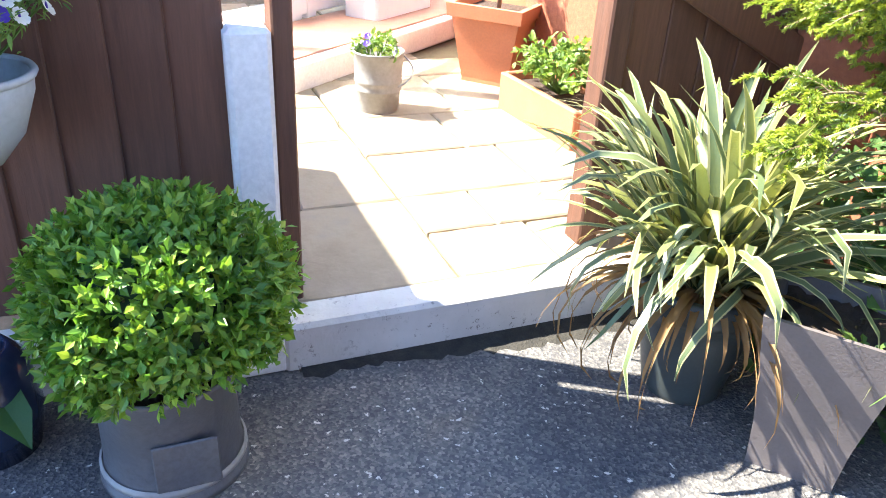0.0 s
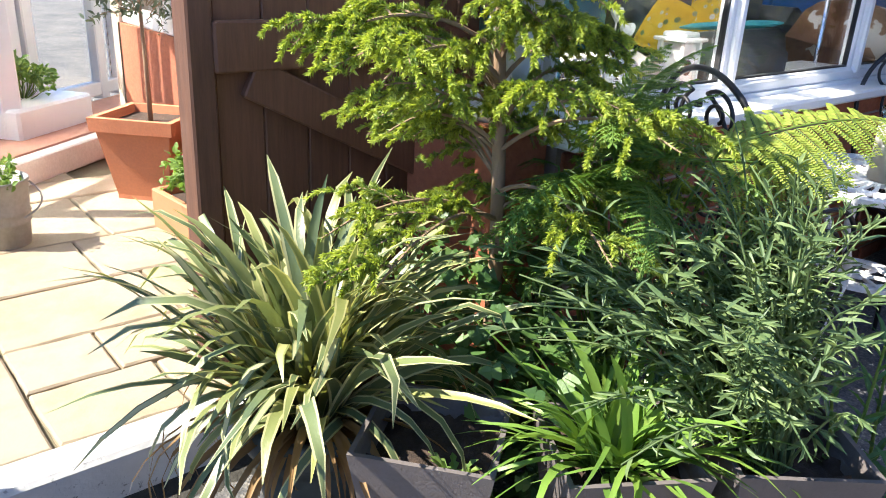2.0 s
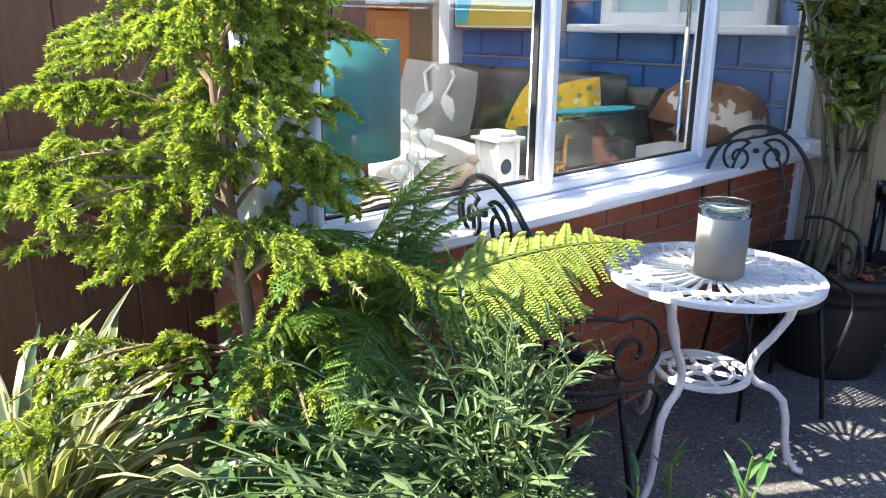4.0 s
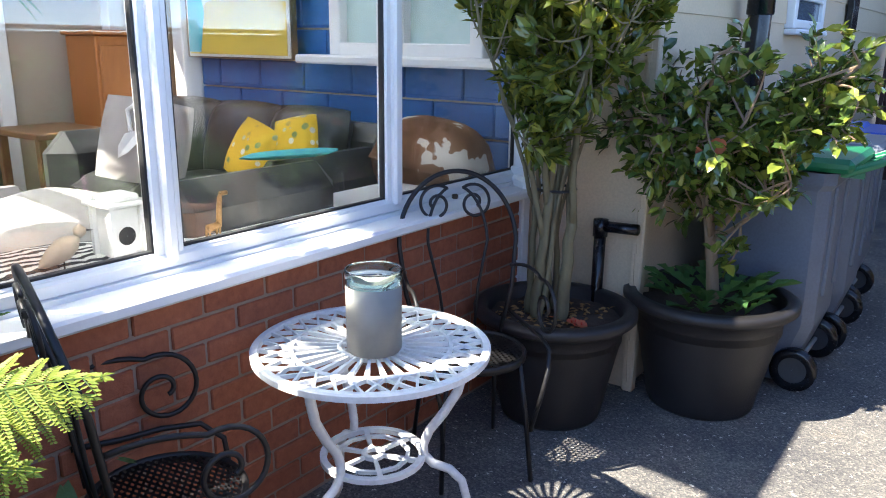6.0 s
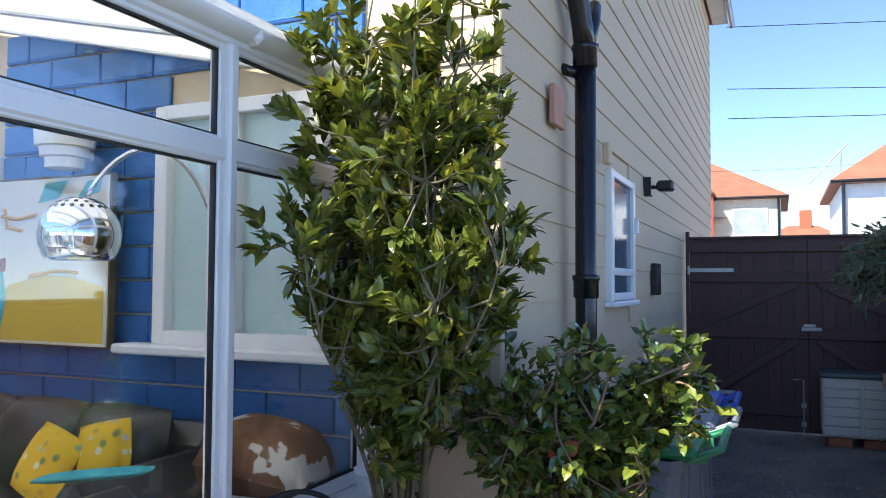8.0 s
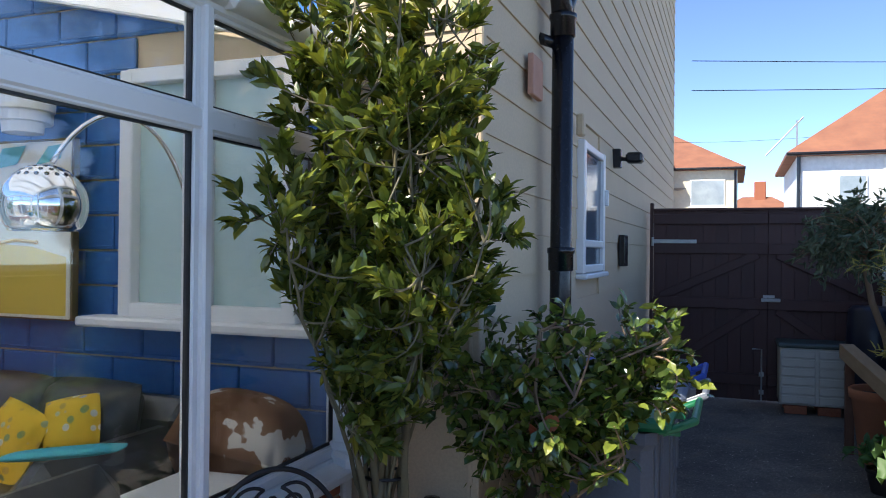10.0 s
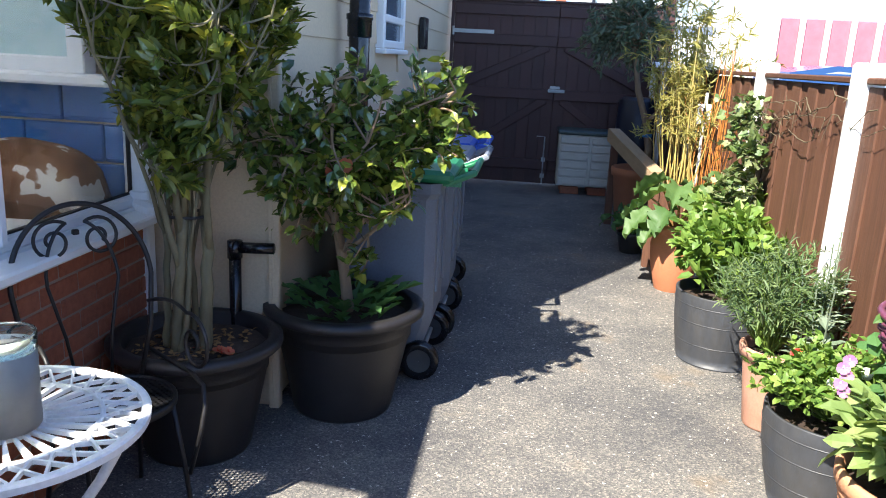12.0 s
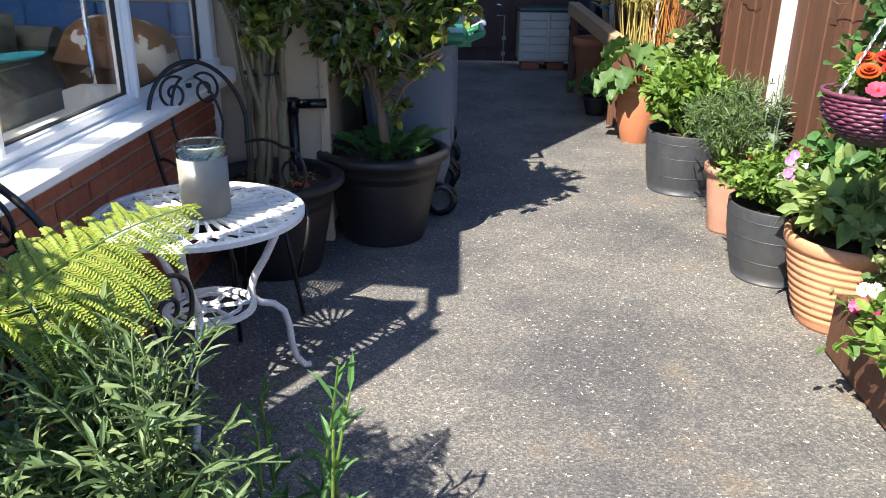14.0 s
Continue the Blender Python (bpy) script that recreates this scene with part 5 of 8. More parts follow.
for k in range(2300):
    d = unit(r.normal(0, 1, 3))
    if d[2] < -0.55:
        continue
    rad = np.array((0.225, 0.225, 0.182)) * (1 + 0.05 * math.sin(5 * d[0] + 3 * d[1]) + r.normal(0, 0.035))
    c = d * rad * r.choice((1.0, 0.97, 0.9, 0.8)) + np.array((0, 0, 0.19))
    out = unit(d + r.normal(0, 0.35, 3) + np.array((0, 0, 0.3)))
    for j in range(7):
        a = unit(out * r.uniform(0.4, 1.2) + r.normal(0, 0.7, 3))
        P.append(c + out * 0.006 * j), A.append(a), N.append(unit(out + r.normal(0, 0.3, 3)))
        ln = r.uniform(0.020, 0.033)
        L.append(ln), W.append(ln * 0.52)
foliage(bx, [np.array(x) for x in (P, A, N, L, W)], "small", G["box"], 200)
s = Shape()
for k in range(14):
    d = unit(r.normal(0, 1, 3) + np.array((0, 0, 1.2)))
    s.tube(arc((0, 0, 0), d * 0.24 + np.array((0, 0, 0.1)), (0, 0, 0), 5), 0.007, 0.003, 5)
part("branch", s, M["bark"], bx, kind="stuff")
# Solid core in a darkened leaf green: shade between the leaves, put into colour.
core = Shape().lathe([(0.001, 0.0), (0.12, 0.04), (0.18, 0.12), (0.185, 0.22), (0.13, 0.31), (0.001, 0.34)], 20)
part("inner_growth", core, leafy("painted_shade_green", [(0.02, 0.05, 0.015), (0.03, 0.07, 0.02)], 0.7, 0.1), bx, smooth=True)

gp = pot("plant_pot", "dark green plastic pot with a banded rim by the step", (0.07, 0.49, 0), round_pot(0.105, 0.15, 0.33, 0.018, lip_h=0.07), M["greenpot"], 0.29, 0.14)
sp = thing("variegated_flax", "large clump of cream-striped strap leaves with withered tips", "plant", (0.07, 0.49, 0.28))
strap_plant(sp, 150, (0, 0, 0.03), 0.34, 0.64, 0.031, [G["strap"], G["cream"]], (42, 84), (0.9, 3.2), 110, 4, 0.09)
strap_plant(sp, 34, (0, 0, 0.04), 0.32, 0.60, 0.029, [G["cream"], G["strap"]], (48, 90), (1.2, 3.3), 0, 14, 0.06)
strap_plant(sp, 50, (0, 0, 0.04), 0.28, 0.58, 0.026, [G["strap"]], (40, 90), (0.4, 3.0), 0, 15, 0.07)


def square_planter(at, rz, w0, w1, h, label, soil=True):
    ob = thing("tall_square_planter", label, "planter", at, rz, "slate-grey square planters")
    s = Shape()
    prof = [(0.0, w0), (0.06 * h, w0 * 1.0), (0.3 * h, w0 * 1.07), (0.55 * h, w0 + (w1 - w0) * 0.42), (0.8 * h, w0 + (w1 - w0) * 0.74), (h, w1), (h, w1 - 0.022), (0.9 * h, w1 - 0.035), (0.86 * h, w1 - 0.05)]
    vs = []
    for z, w in prof:
        vs += [(-w / 2, -w / 2, z), (w / 2, -w / 2, z), (w / 2, w / 2, z), (-w / 2, w / 2, z)]
    fs = [(j * 4 + k, j * 4 + (k + 1) % 4, j * 4 + 4 + (k + 1) % 4, j * 4 + 4 + k) for j in range(len(prof) - 1) for k in range(4)] + [(3, 2, 1, 0)]
    part("body", s.add(vs, fs), M["slatepot"], ob)
    n = 12
    g = np.linspace(-w1 / 2 + 0.02, w1 / 2 - 0.02, n)
    X, Y = np.meshgrid(g, g)
    Z = h * 0.87 + rng.normal(0, 0.008, X.shape)
    part("soil", Shape().add(np.c_[X.ravel(), Y.ravel(), Z.ravel()], [(j * n + i, j * n + i + 1, (j + 1) * n + i + 1, (j + 1) * n + i) for j in range(n - 1) for i in range(n - 1)]), M["soil"], ob, "crumbly dark soil", smooth=True)
    return ob


square_planter((0.385, 0.585, 0), 38, 0.19, 0.285, 0.415, "slate-grey flared square planter with bare soil")
square_planter((0.64, 0.85, 0), 58, 0.19, 0.285, 0.415, "slate-grey flared square planter with strappy green leaves")
square_planter((0.84, 1.14, 0), 50, 0.19, 0.285, 0.415, "slate-grey flared square planter with a narrow-leaved shrub")
sd = thing("seedling", "small green seedling in the bare soil", "plant", (0.49, 0.55, 0.36))
n = 9
a = rng.uniform(0, 6.28, n)
foliage(sd, [np.zeros((n, 3)), np.c_[np.cos(a), np.sin(a), rng.uniform(0.4, 1.4, n)], np.c_[-np.cos(a), -np.sin(a), np.ones(n)], rng.uniform(0.05, 0.08, n), np.full(n, 0.022)], "lobed", G["herb"], n)
dl = thing("day_lily", "fresh green clump of narrow arching leaves", "plant", (0.64, 0.85, 0.36))
strap_plant(dl, 120, (0, 0, 0), 0.18, 0.34, 0.018, [G["lily"]], (25, 82), (0.6, 2.0), 0, 8, 0.08)

# narrow-leaved shrub
sh = thing("narrow_leaved_shrub", "airy shrub with many thin stems of narrow grey-green leaves", "shrub", (0.80, 1.12, 0.36))
r = np.random.default_rng(31)
S, P, A, N, L, W = Shape(), [], [], [], [], []
for k in range(190):
    a = r.uniform(0, 2 * math.pi)
    out = r.uniform(0.06, 0.50) * (0.62 if math.sin(a) > 0.1 else 1.0)
    h = r.uniform(0.2, 0.62) * (1.15 - 0.7 * out)
    tip = np.array((out * math.cos(a) * (0.75 if math.cos(a) > 0 else 1.1) - 0.08, out * math.sin(a) * 0.95 - 0.04, h))
    pts = arc((0.07 * math.cos(a), 0.07 * math.sin(a), 0), tip, (-0.06 * math.cos(a) + r.normal(0, 0.03), -0.06 * math.sin(a) + r.normal(0, 0.03), 0.08), 8)
    S.tube(pts, 0.0035, 0.0015, 5)
    m = 24
    u = r.uniform(0.2, 1.0, m)
    i = np.clip((u * 7).astype(int), 0, 6)
    p = pts[i] + (pts[i + 1] - pts[i]) * (u * 7 - i)[:, None]
    ph = np.arange(m) * 2.4
    d = unit(pts[-1] - pts[-2])
    ax = unit(np.c_[np.cos(ph), np.sin(ph), np.zeros(m)] + d * 0.9 + r.normal(0, 0.2, (m, 3)))
    P.append(p), A.append(ax), N.append(unit(d + r.normal(0, 0.3, (m, 3)) + np.array((0, 0, 0.5))))
    ln = r.uniform(0.035, 0.075, m) * (1.1 - 0.4 * u)
    L.append(ln), W.append(ln * 0.17)
part("stem", S, G["willow"], sh, kind="stuff")
foliage(sh, [np.concatenate(x) for x in (P, A, N, L, W)], "leaf", G["willow"], 260)

# willowherb stems in front of the ferns
wh = thing("willowherb", "upright weed stems with narrow pointed leaves near the drive", "plant", (0.95, 1.35, 0.0))
S, P, A, N, L, W = Shape(), [], [], [], [], []
for k, (x, y, h) in enumerate(((0.05, 0.06, 0.62), (-0.06, 0.0, 0.60), (-0.25, -0.10, 0.70), (-0.40, -0.08, 0.78), (-0.50, -0.06, 0.74), (-0.12, -0.12, 0.52), (0.0, -0.06, 0.45), (-0.55, -0.03, 0.8), (-0.30, -0.14, 0.5), (0.0, 0.12, 0.66), (0.08, 0.02, 0.6), (-0.03, 0.2, 0.55), (0.10, 0.10, 0.42))):
    pts = arc((x, y, 0.0), (x + r.normal(0.03, 0.05), y + r.normal(0, 0.04), h), (r.normal(0, 0.02), r.normal(0, 0.02), 0), 9)
    S.tube(pts, 0.0055, 0.003, 6)
    m = 16
    u = np.linspace(0.25, 1.0, m)
    i = np.clip((u * 8).astype(int), 0, 7)
    p = pts[i] + (pts[i + 1] - pts[i]) * (u * 8 - i)[:, None]
    ph = np.arange(m) * math.pi / 2 + (np.arange(m) % 2) * math.pi / 1.0 + k
    ax = np.c_[np.cos(ph), np.sin(ph), 0.5 + 0.9 * u]
    P.append(p), A.append(ax), N.append(np.c_[-np.cos(ph), -np.sin(ph), np.ones(m)])
    ln = r.uniform(0.08, 0.13, m) * (1.2 - 0.5 * u)
    L.append(ln), W.append(ln * 0.17)
part("stem", S, G["herb"], wh, kind="stuff")
foliage(wh, [np.concatenate(x) for x in (P, A, N, L, W)], "leaf", G["weed"], 176)

# ---------------------------------------------------------------- spruce
spz = thing("young_spruce", "young spruce with drooping branches and bright new tips", "tree", (0.10, 1.02, 0.0))
r = np.random.default_rng(41)
trunk = np.array([(0.0, 0, 0), (0.01, -0.02, 0.3), (0.02, -0.03, 0.6), (0.03, -0.06, 0.9), (0.04, -0.09, 1.12), (0.04, -0.10, 1.36), (0.04, -0.11, 1.48)])
part("trunk", Shape().tube(trunk, 0.024, 0.008, 8), M["palebark"], spz, smooth=True)
S, ND, TIP = Shape(), [[], [], [], [], []], [[], [], [], [], []]


def needled(pts, dens, ln, out=None, fwd=0.8, wide=0.0034):
    out = ND if out is None else out
    n = int(dens)
    u = r.uniform(0.05, 1, n)
    k = len(pts) - 1
    i = np.clip((u * k).astype(int), 0, k - 1)
    p = pts[i] + (pts[i + 1] - pts[i]) * (u * k - i)[:, None]
    d = unit(pts[i + 1] - pts[i])
    ph = unit(r.normal(0, 1, (n, 3)))
    ph = unit(ph - d * (ph * d).sum(1)[:, None])
    out[0].append(p), out[1].append(unit(ph + d * fwd)), out[2].append(unit(r.normal(0, 1, (n, 3))))
    q = r.uniform(0.75, 1.2, n) * ln
    out[3].append(q), out[4].append(np.full(n, wide))


for k in range(48):
    z = r.uniform(0.64, 1.45)
    b0 = np.array([np.interp(z, trunk[:, 2], trunk[:, i]) for i in range(3)])
    a = k * 2.399 + r.normal(0, 0.2)
    ln = (0.30 + 0.30 * (1.50 - z)) * r.uniform(0.7, 1.1)
    if math.cos(a) < -0.3:
        ln *= 0.75
    if math.cos(a) > 0.2 and z > 1.05:
        ln *= 0.68
    if math.sin(a) > 0 and z > 0.85:
        ln *= 0.62
    tip = b0 + np.array((ln * math.cos(a), ln * math.sin(a), r.uniform(-0.02, 0.12)))
    main = arc(b0, tip, (0, 0, 0.07), 9)
    S.tube(main, 0.006, 0.002, 5)
    for j in range(8):
        u = r.uniform(0.25, 1.0)
        i = min(7, int(u * 8))
        q0 = main[i]
        sd2 = a + r.choice((-1, 1)) * r.uniform(0.4, 1.1)
        l2 = r.uniform(0.07, 0.17)
        q1 = q0 + np.array((l2 * math.cos(sd2), l2 * math.sin(sd2), r.uniform(-0.05, 0.02)))
        sub = arc(q0, q1, (0, 0, 0.02), 6)
        S.tube(sub, 0.003, 0.0015, 4)
        needled(sub, 110, 0.014, wide=0.0048)
        for h in range(6):
            q0 = sub[1 + h % 5]
            out = np.array((math.cos(sd2 + r.normal(0, 0.7)), math.sin(sd2 + r.normal(0, 0.7)), 0))
            q2 = q0 + out * r.uniform(0.03, 0.075) + np.array((0, 0, -r.uniform(0.0, 0.028)))
            tp = arc(q0, q2, (0, 0, 0.012), 6)
            needled(tp[:3], 30, 0.013, wide=0.0048)
            needled(tp[1:], 85, 0.0125, TIP, 1.0, 0.0056)
    needled(main[3:], 120, 0.014, wide=0.0048)
part("branch", S, M["palebark"], spz, kind="stuff")
part("needles", Shape().leaves(*[np.concatenate(x) for x in ND], "needle"), G["oldspruce"], spz, "dark green older needles", kind="stuff")
part("new_growth", Shape().leaves(*[np.concatenate(x) for x in TIP], "needle"), G["spruce"], spz, "soft bright yellow-green new tips", kind="stuff")

# ---------------------------------------------------------------- ferns


def frond(length, width, n=26, droop=0.9, toothed=True):
    """A frond along +x with paired, toothed leaflets."""
    u = np.linspace(0, 1, n)
    ang = np.linspace(-0.15, droop, n)
    st = length / (n - 1)
    x = np.concatenate([[0], np.cumsum(np.cos(ang[:-1]) * st)])
    z = -np.concatenate([[0], np.cumsum(np.sin(ang[:-1]) * st)])
    pts = np.c_[x, np.zeros(n), z]
    s = Shape().tube(pts, 0.003, 0.001, 5, slot=1)
    P, A, N, L, W = [], [], [], [], []
    for i in range(2, n):
        w = width * min(1, (u[i] - 0.02) * 6) * (1 - u[i]) ** 0.75 + 0.006
        for sg in (-1, 1):
            d = np.array((math.cos(ang[i]) * 0.35, sg * 0.94, -math.sin(ang[i]) * 0.35 - 0.10))
            d = unit(d + rng.normal(0, 0.07, 3))
            w_ = w
            w = w_ * rng.uniform(0.84, 1.08)
            m = max(4, int(w / 0.0052))
            v = np.linspace(0.04, 1, m)
            base = pts[i] + d * (v * w)[:, None] + np.c_[rng.normal(0, 0.05) * w * v ** 2, np.zeros(m), -rng.uniform(0.15, 0.45) * w * v ** 2]
            s.tube([base[0], base[m // 2], base[-1]], 0.0012, 0.0005, 3, slot=1)
            fw = np.array((math.cos(ang[i]), 0, -math.sin(ang[i])))
            for q in (-1, 1):
                ax = unit(fw * q + d * 0.5)
                P.append(base), A.append(np.tile(ax, (m, 1))), N.append(np.tile((0, 0, 1.0), (m, 1)) + rng.normal(0, 0.12, (m, 3)))
                ln = (0.0125 * (1 - 0.80 * v) + 0.0030) * (st / 0.018)
                L.append(ln * rng.uniform(0.85, 1.15, m)), W.append(np.full(m, 0.0068))
            w = w_
    s.leaves(*[np.concatenate(q) for q in (P, A, N, L, W)], "small")
    return s


fn = thing("fern", "large fern with one broad sunlit yellow-green frond", "fern", (0.30, 1.30, 0.0))
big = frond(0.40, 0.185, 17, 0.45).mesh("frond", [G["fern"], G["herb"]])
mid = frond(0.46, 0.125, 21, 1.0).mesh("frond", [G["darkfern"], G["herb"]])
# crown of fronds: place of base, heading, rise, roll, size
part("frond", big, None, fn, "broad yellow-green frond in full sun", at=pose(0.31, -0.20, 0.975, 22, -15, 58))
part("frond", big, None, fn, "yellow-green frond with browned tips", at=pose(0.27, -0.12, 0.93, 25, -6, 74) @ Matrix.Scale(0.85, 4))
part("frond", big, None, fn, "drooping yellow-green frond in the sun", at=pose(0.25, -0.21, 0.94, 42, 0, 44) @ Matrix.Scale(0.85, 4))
S = Shape()
S.tube(arc((0, 0, 0), (0.25, -0.21, 0.94), (-0.04, 0.02, 0.04), 8), 0.005, 0.003, 6)
S.tube(arc((0, 0, 0), (0.31, -0.20, 0.975), (-0.05, 0.02, 0.05), 8), 0.005, 0.003, 6).tube(arc((0, 0, 0), (0.27, -0.12, 0.93), (-0.03, 0.04, 0.05), 8), 0.005, 0.003, 6)
r = np.random.default_rng(55)
for k in range(20):
    a = r.uniform(-175, -35)
    z = r.uniform(0.35, 0.98)
    rad = r.uniform(0.02, 0.10)
    b0 = (rad * math.cos(radians(a)) + r.normal(-0.06, 0.06), rad * math.sin(radians(a)) + r.normal(-0.08, 0.06), z)
    S.tube(arc((0, 0, 0), b0, (0, 0, 0.02), 6), 0.004, 0.003, 5)
    part("frond", mid, None, fn, at=pose(*b0, r.uniform(-20, 20), -r.uniform(0, 55), a) @ Matrix.Scale(r.uniform(0.6, 1.0), 4))
for k in range(5):
    b0 = np.array((r.uniform(0.0, 0.15), r.uniform(-0.30, -0.15), r.uniform(0.72, 0.9)))
    S.tube(arc((0, 0, 0), b0, (0, 0, 0.02), 6), 0.004, 0.003, 5)
    part("frond", mid, None, fn, at=pose(*b0, r.uniform(-25, 25), -r.uniform(5, 50), r.uniform(-70, 40)) @ Matrix.Scale(r.uniform(0.6, 0.9), 4))
for k in range(9):
    b0 = np.array((-0.10 + r.uniform(-0.06, 0.10), -0.02 + r.uniform(-0.12, 0.08), r.uniform(0.70, 0.86)))
    S.tube(arc((0, 0, 0), b0, (0, 0, 0.02), 6), 0.004, 0.003, 5)
    part("frond", mid, None, fn, at=pose(*b0, r.uniform(-30, 30), -r.uniform(55, 80), r.uniform(10, 110)) @ Matrix.Scale(r.uniform(0.7, 0.95), 4))
part("stalk", S, G["herb"], fn, kind="stuff")
# ivy on the ground behind the planters
iv = thing("ground_ivy", "dark ivy covering the soil behind the planters", "ivy", (0.15, 0.95, 0.0))
n = 1900
q = np.c_[r.normal(0, 0.20, n), r.normal(0, 0.28, n), 0.02 + 0.62 * r.uniform(0, 1, n) ** 1.5]
q = q[(np.abs(q[:, 0]) < 0.42) & (q[:, 1] > -0.25) & (q[:, 0] + q[:, 1] * 0.3 > -0.42)]
n = len(q)
foliage(iv, [q, np.c_[r.normal(0, 1, (n, 2)), r.normal(-0.1, 0.4, n)], np.c_[r.normal(0, 0.5, (n, 2)) + np.array((0.4, -0.3)), np.ones(n)], r.uniform(0.03, 0.055, n), r.uniform(0.03, 0.05, n)], "ivy", G["ivy"], 160)

# ---------------------------------------------------------------- right-hand row of pots


def leafy_mound(name, label, at, rx, ry, rz, n, per, size, width, kind, mat, seed, category="plant", singles=60, root=(0, 0, 0), stemmat="herb", zmin=-0.1):
    ob = thing(name, label, category, at)
    tws = dome_twigs((0, 0, rz * 0.45), rx, ry, rz * 0.62, n, root, seed, zmin)
    S = Shape()
    for t in tws:
        S.tube(np.concatenate([[np.array(root) + (t[0] - np.array(root)) * 0.15], t]), 0.003, 0.0015, 4)
    part("stem", S, G[stemmat], ob, kind="stuff")
    foliage(ob, crown(tws, per, size, width, spread=0.5, start=0.2, jitter=0.012, upness=0.7, r=np.random.default_rng(seed)), kind, G[mat], singles)
    return ob


# bean-pole of white label, big rhubarb pot
urn = [(0.001, 0), (0.115, 0), (0.12, 0.01), (0.15, 0.12), (0.172, 0.24), (0.178, 0.34), (0.168, 0.42), (0.162, 0.44), (0.185, 0.45), (0.188, 0.47), (0.18, 0.50), (0.17, 0.502), (0.155, 0.49), (0.15, 0.44), (0.001, 0.43)]
pot("terracotta_pot", "orange terracotta urn pot holding rhubarb", (2.80, 6.46, 0), urn, M["terracotta"], 0.44, 0.15)
rh = thing("rhubarb", "rhubarb with large crinkled leaves drooping over the pot", "plant", (2.80, 6.46, 0.44))
r = np.random.default_rng(61)


def big_leaf(L, W, seed):
    q = np.random.default_rng(seed)
    s = Shape()
    nu, nv = 10, 9
    vs = []
    for i in range(nu):
        u = i / (nu - 1)
        w = W * (math.sin(math.pi * (u * 0.82 + 0.16)) ** 0.7) * (1 - 0.1 * u)
        for j in range(nv):
            v = 2 * j / (nv - 1) - 1
            edge = 1 + 0.26 * math.sin(19 * u) * abs(v) ** 2
            vs.append((u * L, v * w / 2 * edge, 0.05 * abs(v) - 0.28 * L * u * u + q.normal(0, 0.006) + 0.022 * math.sin(24 * u + 2 * v) * abs(v)))
    return s.add(vs, [(i * nv + j, i * nv + j + 1, (i + 1) * nv + j + 1, (i + 1) * nv + j) for i in range(nu - 1) for j in range(nv - 1)]).mesh("leaf", G["rhubarb"], True)


stalkm = plain("rhubarb_stalk", (0.35, 0.12, 0.06), (0.25, 0.22, 0.06), 0.5)
for k, (az, ln, up, L) in enumerate(((195, 0.20, 0.14, 0.27), (170, 0.20, 0.22, 0.25), (235, 0.18, 0.18, 0.25), (120, 0.22, 0.28, 0.25), (60, 0.22, 0.30, 0.30), (280, 0.2, 0.30, 0.28), (20, 0.2, 0.3, 0.26), (150, 0.12, 0.36, 0.26), (250, 0.10, 0.34, 0.24), (215, 0.16, 0.10, 0.26), (180, 0.10, 0.30, 0.24), (300, 0.12, 0.24, 0.24))):
    ca, sa = math.cos(radians(az)), math.sin(radians(az))
    tip = (ln * ca, ln * sa, up)
    part("stalk", Shape().tube(arc((0.02 * ca, 0.02 * sa, -0.02), tip, (0, 0, 0.04), 6), 0.011, 0.007, 7), stalkm, rh, smooth=True)
    part("leaf", big_leaf(L, L * 0.8, 70 + k), None, rh, at=pose(*tip, r.uniform(-20, 20), 35 - 60 * (up - 0.1), az))


def tub(at, r0, r1, h, label):
    p = [(0.001, 0), (r0, 0), (r0 + 0.004, 0.01)]
    for u in np.linspace(0, 1, 9):
        p.append((r0 + 0.004 + (r1 - r0) * math.sin(u * math.pi / 2), 0.01 + (h - 0.01) * u))
    p += [(r1 + 0.003, h + 0.004), (r1 - 0.008, h + 0.004), (r1 - 0.01, h * 0.85), (0.001, h * 0.84)]
    ob = pot("plant_tub", label, at, p, M["greypot"], h * 0.86, r1 - 0.015)
    for u in (0.30, 0.62, 0.86):
        rr, z = r0 + 0.004 + (r1 - r0) * math.sin(u * math.pi / 2), 0.01 + (h - 0.01) * u
        part("moulded_ring", Shape().lathe([(rr - 0.001, z - 0.003), (rr + 0.002, z - 0.001), (rr + 0.002, z + 0.001), (rr - 0.001, z + 0.003)], 44), M["greypot"], ob, smooth=True)
    return ob


tub((2.82, 5.10, 0), 0.215, 0.255, 0.40, "dark grey rubber tub filled with leafy bean plants")
leafy_mound("bean_plants", "leafy green bean plants filling the tub", (2.82, 5.10, 0.34), 0.33, 0.33, 0.50, 80, 13, 0.072, 0.58, "leaf", "herb", 71)
tp = [(0.001, 0), (0.095, 0), (0.10, 0.01), (0.135, 0.30), (0.138, 0.335), (0.155, 0.34), (0.158, 0.385), (0.15, 0.39), (0.138, 0.385), (0.132, 0.33), (0.001, 0.32)]
pot("terracotta_pot", "weathered pink terracotta pot with lavender and herbs", (2.86, 4.28, 0), tp, M["pinkterra"], 0.34, 0.13)
leafy_mound("lavender", "airy lavender with narrow green leaves", (2.84, 4.30, 0.33), 0.31, 0.30, 0.54, 120, 20, 0.055, 0.14, "leaf", "willow", 72)
ms = thing("lambs_ear", "silver-leaved lamb's ear with tall flower spikes", "plant", (2.97, 4.12, 0.30))
r = np.random.default_rng(73)
S = Shape()
P, A, N, L, W = [], [], [], [], []
